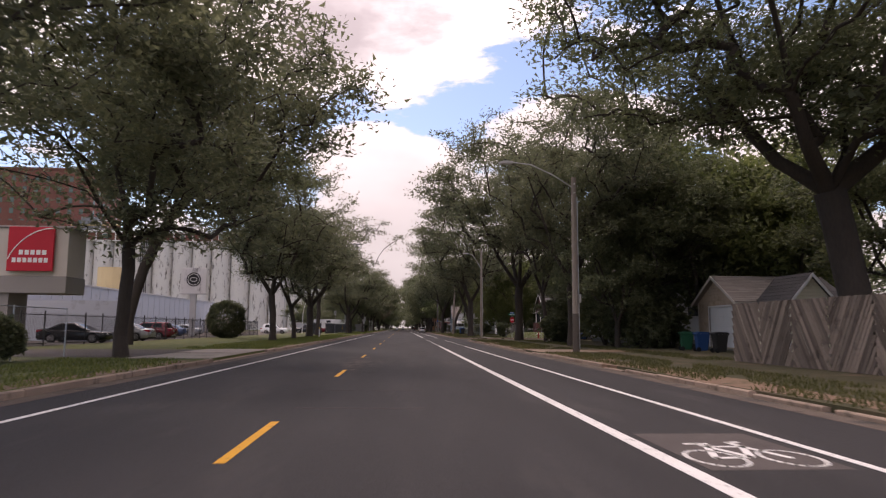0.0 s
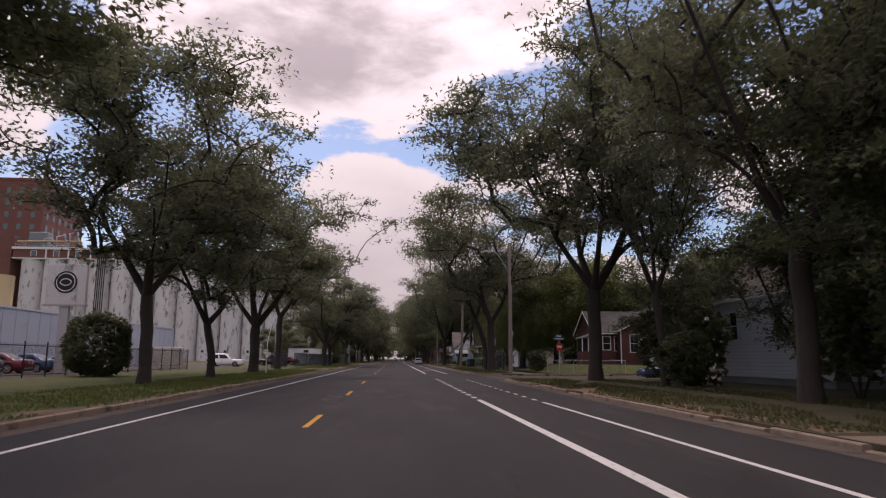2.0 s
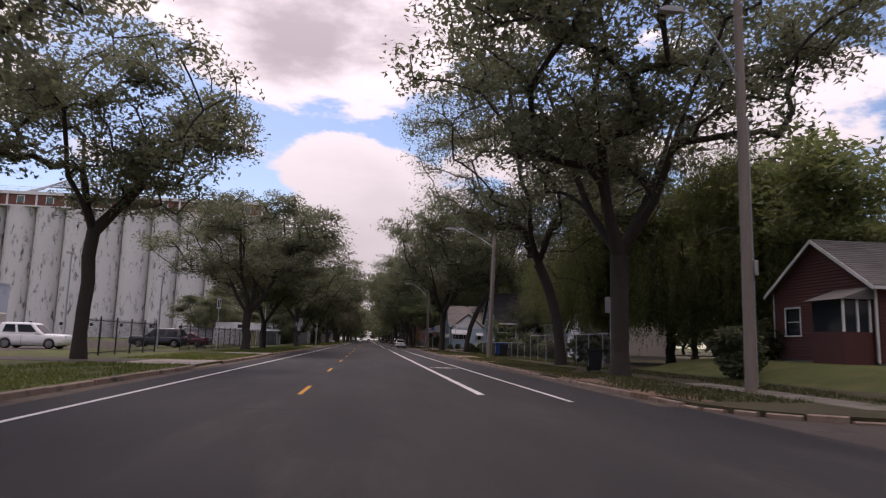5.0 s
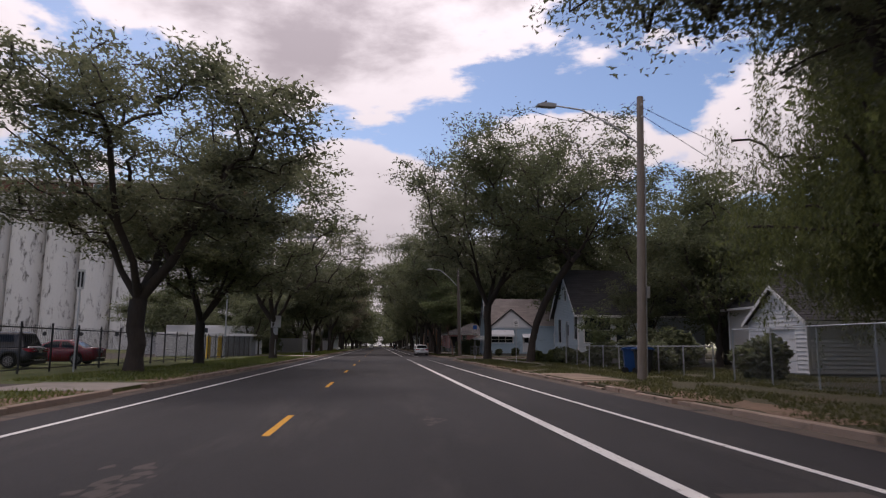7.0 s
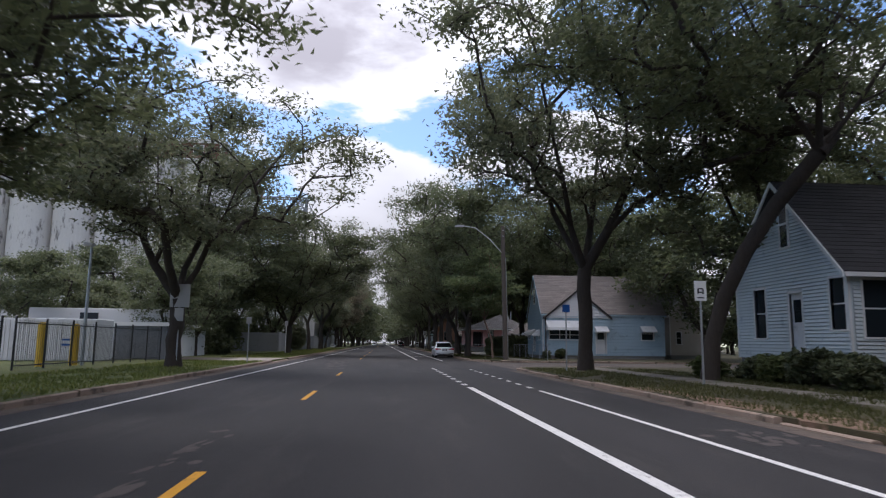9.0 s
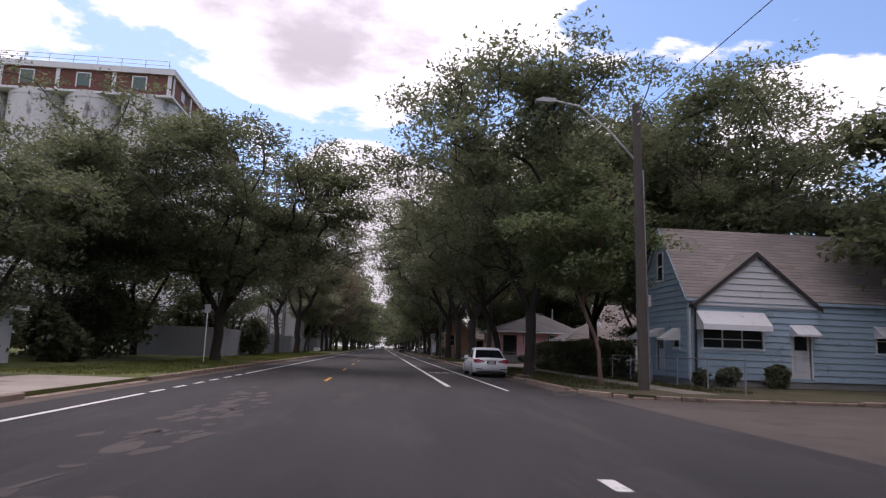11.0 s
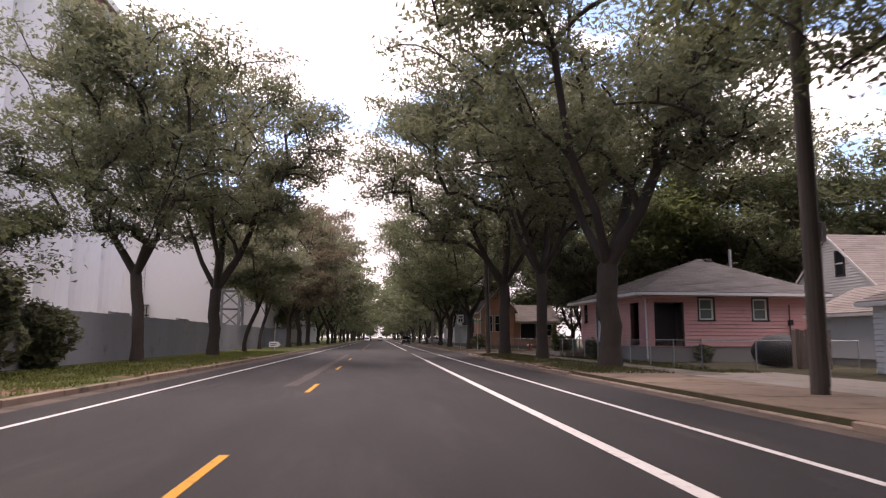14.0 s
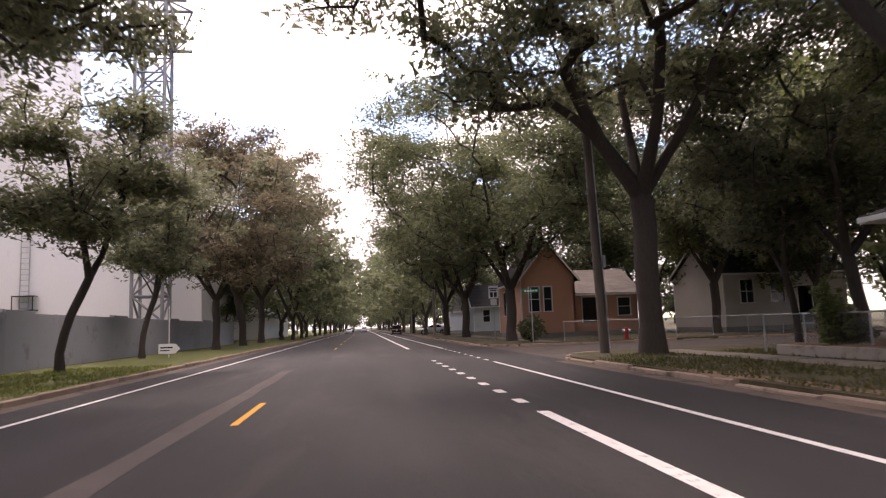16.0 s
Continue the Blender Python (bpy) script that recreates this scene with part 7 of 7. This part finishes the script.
# ---- vehicles ----
def car(name, x, y, turn, paint, label, L=4.85, Wd=1.82, H=1.46, style="sedan", lights=True, z=0.0):
    """A car that points along its own +y: body, cabin, glass, wheels and lamps."""
    root = empty(name, pose(x, y, z, 0, 0, turn), label, "car")
    hw = Wd / 2
    axle_f, axle_r, wr = L / 2 - 0.95, -L / 2 + 1.05, 0.335
    if style == "suv":
        belt, nose, tail = 1.05, 0.98, 1.05
    else:
        belt, nose, tail = 0.95, 0.76, 1.01
    ys = np.unique(np.concatenate([np.linspace(-L / 2, L / 2, 25), np.linspace(axle_f - 0.42, axle_f + 0.42, 13), np.linspace(axle_r - 0.42, axle_r + 0.42, 13)]))
    bm = bmesh.new()
    rings = []
    for yy in ys:
        s = yy / (L / 2)
        end = max(0.0, abs(s) - 0.78) / 0.22
        w = hw * (1 - 0.11 * end ** 2.2)
        top = belt + (nose - belt) * max(0, (s - 0.2) / 0.8) ** 0.8 if s > 0.2 else belt + (tail - belt) * max(0, (-s - 0.35) / 0.65)
        top -= 0.10 * max(0.0, (abs(s) - 0.94) / 0.06)
        bot = 0.22 + 0.12 * end ** 2
        arch = 0.0
        for ax in (axle_f, axle_r):
            d = abs(yy - ax)
            if d < 0.39:
                arch = max(arch, math.sqrt(0.39 ** 2 - d * d) + wr)
        side = max(bot, arch)
        mid = max(0.56, side + 0.02)
        prof = [(0, bot), (w * 0.72, bot), (w * 0.80, max(bot, arch - 0.01 if arch else bot)), (w * 0.99, side + 0.005), (w, mid), (w * 0.985, max(top - 0.17, mid + 0.02)), (w * 0.93, top - 0.05), (w * 0.84, top), (w * 0.4, top + 0.025), (0, top + 0.03)]
        pts = prof + [(-a, b) for a, b in prof[-2:0:-1]]
        rings.append([bm.verts.new((a, yy, b)) for a, b in pts])
    n = len(rings[0])
    for a, b in zip(rings, rings[1:]):
        for k in range(n):
            bm.faces.new((a[k], a[(k + 1) % n], b[(k + 1) % n], b[k]))
    bm.faces.new(rings[0])
    bm.faces.new(rings[-1][::-1])
    bmesh.ops.recalc_face_normals(bm, faces=bm.faces)
    part("body", bm, paint, root, smooth=True)
    # cabin: base ring on the belt, roof ring above
    if style == "suv":
        base, roof = (-L / 2 + 0.25, L / 2 - 1.35), (-L / 2 + 0.55, L / 2 - 2.15)
    else:
        base, roof = (-L / 2 + 0.50, L / 2 - 1.22), (-L / 2 + 1.42, L / 2 - 2.25)
    wb, wtop = hw * 0.95, hw * 0.74
    zb, zr = belt - 0.03, H - 0.07
    NR, NC, NS = 8, 4, 16                       # steps along the rear, a corner and a side

    def ring(v):
        """The cabin's outline at height v (0 at the belt, 1 at the roof's edge)."""
        w = wb + (wtop - wb) * v ** 1.25
        y0 = base[0] + (roof[0] - base[0]) * (v ** 0.92)
        y1 = base[1] + (roof[1] - base[1]) * (v ** 0.95)
        z_ = zb + (zr - zb) * v
        r = 0.16
        pts = []
        def corner(cx, cy, a0):
            for q in range(NC):
                a = a0 + (math.pi / 2) * q / NC
                pts.append((cx + r * math.cos(a), cy + r * math.sin(a), z_))
        for q in range(NR):
            pts.append((-w + r + (2 * w - 2 * r) * q / NR, y0, z_))
        corner(w - r, y0 + r, -math.pi / 2)
        for q in range(NS):
            pts.append((w, y0 + r + (y1 - y0 - 2 * r) * q / NS, z_))
        corner(w - r, y1 - r, 0.0)
        for q in range(NR):
            pts.append((w - r - (2 * w - 2 * r) * q / NR, y1, z_))
        corner(-w + r, y1 - r, math.pi / 2)
        for q in range(NS):
            pts.append((-w, y1 - r - (y1 - y0 - 2 * r) * q / NS, z_))
        corner(-w + r, y0 + r, math.pi)
        return [Vector(p) for p in pts]

    levels = [0.0, 0.12, 0.3, 0.5, 0.7, 0.86, 1.0]
    grid = [ring(v) for v in levels]
    mid = Vector((0, (roof[0] + roof[1]) / 2, 0))
    for f_, dz in ((0.93, 0.030), (0.75, 0.055), (0.4, 0.068), (0.05, 0.07)):
        grid.append([Vector((p.x * f_, mid.y + (p.y - mid.y) * f_, zr + dz)) for p in grid[6]])
    total = len(grid[0])

    def surface(rows, cols, lift=0.0):
        bm = bmesh.new()
        def at(i_, c_):
            p = grid[i_][c_ % total]
            out = Vector((p.x, p.y - mid.y, 0)).normalized() * lift + Vector((0, 0, lift * 0.5))
            return bm.verts.new(p + out)
        vs = [[at(i_, c_) for c_ in cols] for i_ in rows]
        for a, b in zip(vs, vs[1:]):
            for m_ in range(len(cols) - 1):
                bm.faces.new((a[m_], a[m_ + 1], b[m_ + 1], b[m_]))
        return bm

    part("cabin", surface(range(len(grid)), range(total + 1)), paint, root, smooth=True)
    side_r, front, side_l = NR + NC, NR + 2 * NC + NS, 2 * NR + 3 * NC + NS
    glass = range(1, 6)
    part("rear_window", surface(glass, range(-1, NR + 2), 0.008), CAR_GLASS, root, smooth=True)
    part("windscreen", surface(range(0, 6), range(front - 1, front + NR + 2), 0.008), CAR_GLASS, root, smooth=True)
    for start, turn_ in ((side_r, 1), (side_l, -1)):
        for a, b, nm in ((2, 7, "rear_side_window"), (8, 15, "front_side_window")):
            lo_, hi_ = (a, b) if turn_ > 0 else (NS - b, NS - a)
            part(nm, surface(glass, range(start + lo_, start + hi_ + 1), 0.008), CAR_GLASS, root, smooth=True)
    for sx in (-1, 1):
        m_ = bmesh.new()
        box(m_, sx * hw * 0.94, L / 2 - 1.86, belt + 0.01, sx * (hw + 0.10), L / 2 - 1.76, belt + 0.12, 0.025)
        part("mirror", m_, paint, root)
        part("door_seam", boxes((sx * hw - 0.004, -0.35, 0.34, sx * hw + 0.004, -0.335, belt - 0.12)), TRIM_DARK, root)
        for yy in (-0.62, 0.45):
            part("door_handle", boxes((sx * hw * 0.985 - 0.02, yy, belt - 0.2, sx * hw * 0.985 + 0.02, yy + 0.2, belt - 0.165), bevel=0.006), paint, root)
        if lights:
            b_ = bmesh.new()                    # a slim lamp that wraps round the corner
            prism(b_, [(sx * hw * 0.40, tail - 0.22), (sx * hw * 0.84, tail - 0.27), (sx * hw * 0.90, tail - 0.25), (sx * hw * 0.90, tail - 0.09), (sx * hw * 0.74, tail - 0.075), (sx * hw * 0.42, tail - 0.145)], "y", -L / 2 - 0.012, -L / 2 + 0.20)
            lamp_ = part("tail_lamp", b_, TAIL, root, "red tail lamp")
            b_ = bmesh.new()
            prism(b_, [(-L / 2 + 0.03, tail - 0.25), (-L / 2 + 0.20, tail - 0.23), (-L / 2 + 0.46, tail - 0.10), (-L / 2 + 0.10, tail - 0.085)], "x", min(sx * hw * 0.87, sx * hw * 0.968), max(sx * hw * 0.87, sx * hw * 0.968))
            part("side_lens", b_, TAIL, lamp_)
            part("reflector_strip", boxes((min(sx * hw * 0.46, sx * hw * 0.86), -L / 2 - 0.017, tail - 0.195, max(sx * hw * 0.46, sx * hw * 0.86), -L / 2 - 0.011, tail - 0.165)), CLEAR, lamp_, "clear strip in the lamp")
            part("bumper_vent", boxes((min(sx * hw * 0.50, sx * hw * 0.88), -L / 2 - 0.014, 0.40, max(sx * hw * 0.50, sx * hw * 0.88), -L / 2 + 0.06, 0.455), bevel=0.01), TRIM_DARK, root)
            part("head_lamp", boxes((min(sx * hw * 0.45, sx * hw * 0.80), L / 2 - 0.3, nose - 0.2, max(sx * hw * 0.45, sx * hw * 0.80), L / 2 + 0.005, nose - 0.08), bevel=0.02), CLEAR, root)
        for ax, nm in ((axle_f, "wheel"), (axle_r, "wheel")):
            b_ = bmesh.new()
            x_in, x_out = sx * (hw - 0.24), sx * (hw - 0.015)
            tube(b_, [(x_in, ax, wr), (x_in + sx * 0.02, ax, wr), (x_out - sx * 0.03, ax, wr), (x_out, ax, wr)], [wr - 0.03, wr, wr, wr - 0.035], 24)
            wh = part(nm, b_, RUBBER, root)
            b_ = bmesh.new()
            for k in range(10):
                an = k * math.pi / 5
                tube(b_, [(x_out + sx * 0.003, ax + 0.04 * math.cos(an), wr + 0.04 * math.sin(an)), (x_out + sx * 0.003, ax + 0.21 * math.cos(an), wr + 0.21 * math.sin(an))], [0.03, 0.02], 4)
            tube(b_, [(x_out + sx * 0.004, ax + 0.225 * math.cos(k * math.pi / 10), wr + 0.225 * math.sin(k * math.pi / 10)) for k in range(21)], 0.018, 4, False)
            part("rim", b_, RIM, wh)
    part("plate_recess", boxes((-0.24, -L / 2 - 0.008, tail - 0.33, 0.24, -L / 2 + 0.03, tail - 0.14), bevel=0.01), TRIM_DARK, root)
    part("plate", boxes((-0.16, -L / 2 - 0.02, tail - 0.315, 0.16, -L / 2 - 0.002, tail - 0.165)), SIGN_BACK, root, "grey plate without figures")
    part("boot_strip", boxes((-hw * 0.40, -L / 2 - 0.02, tail - 0.145, hw * 0.40, -L / 2 + 0.02, tail - 0.12), bevel=0.006), STEEL, root, "chrome strip over the plate")
    part("rear_apron", boxes((-hw * 0.80, -L / 2 + 0.03, 0.2, hw * 0.80, -L / 2 + 0.12, 0.37), bevel=0.02), TRIM_DARK, root)
    part("rear_bumper_trim", boxes((-hw * 0.62, -L / 2 - 0.018, 0.36, hw * 0.62, -L / 2 + 0.03, 0.42), bevel=0.008), STEEL, root, "chrome bumper strip")
    part("diffuser", boxes((-hw * 0.7, -L / 2 - 0.01, 0.24, hw * 0.7, -L / 2 + 0.05, 0.34), bevel=0.01), TRIM_DARK, root)
    part("underbody", boxes((-hw * 0.75, -L / 2 + 0.35, 0.17, hw * 0.75, L / 2 - 0.35, 0.30)), TRIM_DARK, root)
    return root


car("parked_sedan", 6.10, 206.25, 0.4, CAR_WHITE, "clean white sedan parked at the kerb", Wd=1.86, H=1.57)
car("yard_car", -23.2, 58.5, 90, CAR_SILVER, "silver sedan parked in the yard", z=0.14)
car("yard_suv", -23.6, 65.0, 90, CAR_RED, "dark red estate car parked in the yard", style="suv", H=1.62, z=0.14)
car("yard_car", -23.4, 51.0, -90, CAR_BLACK, "black car parked in the yard", z=0.14)
for x, y, p, lb in ((-29, 78, CAR_BLACK, "black car in the second parking row"), (-29, 82, CAR_RED, "red car in the second parking row"), (-29, 86, CAR_BLUE, "blue car in the second parking row"), (-29, 92, CAR_SILVER, "silver car in the second parking row")):
    car("yard_car", x, y, 90, p, lb, z=0.14, lights=False)
car("yard_suv", -23.4, 126.6, -90, CAR_WHITE, "white car parked beside the fence", style="suv", H=1.8, z=0.14)
car("yard_suv", -19.8, 143.5, 90, CAR_BLACK, "black truck-like car parked in the yard", L=5.2, style="suv", H=1.8, z=0.14)
car("yard_car", -19.0, 149.5, 90, CAR_RED, "bright red sedan parked in the yard", z=0.14, lights=False)
car("corner_car", 20.5, 79.4, 90, CAR_BLUE, "blue sedan parked on the side street")
car("street_car", 10.6, 345.0, 75, CAR_SILVER, "pale sedan turning out of a side road", z=0.14)
car("street_suv", 6.1, 368.0, 0, CAR_BLACK, "dark car parked far down the street", style="suv", H=1.7)
car("street_suv", 0.6, 470.0, 0, CAR_SILVER, "car far ahead in the lane", style="suv", H=1.75)
car("street_car", -3.8, 440.0, 180, CAR_WHITE, "white car far down the opposite lane")
car("street_suv", -3.8, 485.0, 180, CAR_BLACK, "dark car far down the opposite lane", style="suv", H=1.75)

# kettle grill shape under a black cover beside the pink house
root = empty("covered_grill", pose(18.0, 243.2, 0.13), "large black covered grill on the grass", "grill")
bm = bmesh.new()
bmesh.ops.create_uvsphere(bm, u_segments=14, v_segments=8, radius=0.95)
for v in bm.verts:
    v.co = Vector((v.co.x * 1.45, v.co.y * 0.8, max(v.co.z, -0.75) * 0.85 + 0.68))
part("cover", bm, BIN_BLACK, root, smooth=True)
root = empty("planter", pose(13.5, 262.5, 0.13), "low concrete raised planter with soil", "planter")
part("kerb", boxes((-1.0, -2.2, 0, 4.0, 2.2, 0.32), bevel=0.03), CONCRETE, root)
part("soil", boxes((-0.85, -2.05, 0.32, 3.85, 2.05, 0.35)), DIRT, root)

# ---- grass ----
def grass(name, strips, n, seed, label, blade=BLADE):
    rng = np.random.default_rng(seed)
    area = np.array([abs((b[2] - b[0]) * (b[3] - b[1])) for b in strips])
    idx = rng.choice(len(strips), n, p=area / area.sum())
    S = np.array(strips)[idx]
    p = np.stack([rng.uniform(0, 1, n) * (S[:, 2] - S[:, 0]) + S[:, 0], rng.uniform(0, 1, n) * (S[:, 3] - S[:, 1]) + S[:, 1], np.full(n, 0.12)], 1)
    keep = np.array([0.5 + 0.5 * math.sin(a * 1.7 + math.sin(b * 0.9)) * math.sin(b * 0.6 + 1.3 * math.sin(a)) > 0.18 for a, b in p[:, :2]])
    p = p[keep]
    k = len(p)
    h = rng.uniform(0.05, 0.14, k)[:, None]
    ang = rng.uniform(0, 2 * np.pi, k)
    w = np.stack([np.cos(ang), np.sin(ang), np.zeros(k)], 1) * 0.022
    tip = p + np.stack([rng.normal(0, 0.04, k), rng.normal(0, 0.04, k), h[:, 0]], 1)
    v = np.stack([p - w, p + w, tip], 1).reshape(-1, 3)
    f = np.arange(len(v)).reshape(-1, 3)
    root = empty(name, pose(0, 0, 0), label, "grass", kind="stuff")
    ob = fast_mesh("blades", v, f, blade, root)
    ob["kind"] = "stuff"


grass("grass_tufts", [(-12.5, a, -7.5, b) for a, b in ((12, 27), (39, 106), (112, 126), (131, 182), (192, 275))], 90000, 1, "uneven tufts of verge grass")
grass("grass_tufts", [(7.5, a, 10.8, b) for a, b in ((10, 36), (42, 74), (92, 131), (139, 173), (193, 221), (238, 268))] + [(12.4, a, 14.5, b) for a, b in ((28, 74), (92, 131), (139, 173), (193, 221), (238, 268))] + [(9.6, 131, 20, 156)], 110000, 2, "dull brownish uneven tufts of verge grass, darkened as tree shade", BLADE_SHADED)


# ---- small things in the yard beyond the pink house ----
root = empty("raised_bed", pose(13.6, 259.6, 0.13), "low raised bed framed with weathered planks", "planter")
for b in ((-0.9, 0, 0, 2.2, 0.06, 0.26), (-0.9, 2.0, 0, 2.2, 2.06, 0.26), (-0.9, 0.06, 0, -0.84, 2.0, 0.26), (2.14, 0.06, 0, 2.2, 2.0, 0.26)):
    part("plank", boxes(b, bevel=0.008), FENCE_WOOD, root)
part("earth", boxes((-0.83, 0.07, 0.0, 2.13, 1.99, 0.2)), DIRT, root)
root = empty("garden_hose", pose(14.4, 261.9, 0.13), "green garden hose looped over a stake", "hose")
part("stake", boxes((-0.03, -0.03, 0, 0.03, 0.03, 1.55)), FENCE_WOOD, root)
for k in range(4):
    r, h = 0.26 + 0.05 * k, 0.6 + 0.06 * k
    pts = [(r * math.sin(a), -0.05 - 0.02 * k, 1.42 - h + h * math.cos(a)) for a in np.linspace(0, 2 * math.pi, 17)]
    part("loop", tube(bmesh.new(), pts, 0.016, 5), SIGN_GREEN, root)
shrub("young_shrub", pose(12.9, 262.6, 0.1), "slender yellow-green young shrub by the fence", 120, 0.45, 0.45, 1.2, 260, 0.12, LEAF_LIGHT)
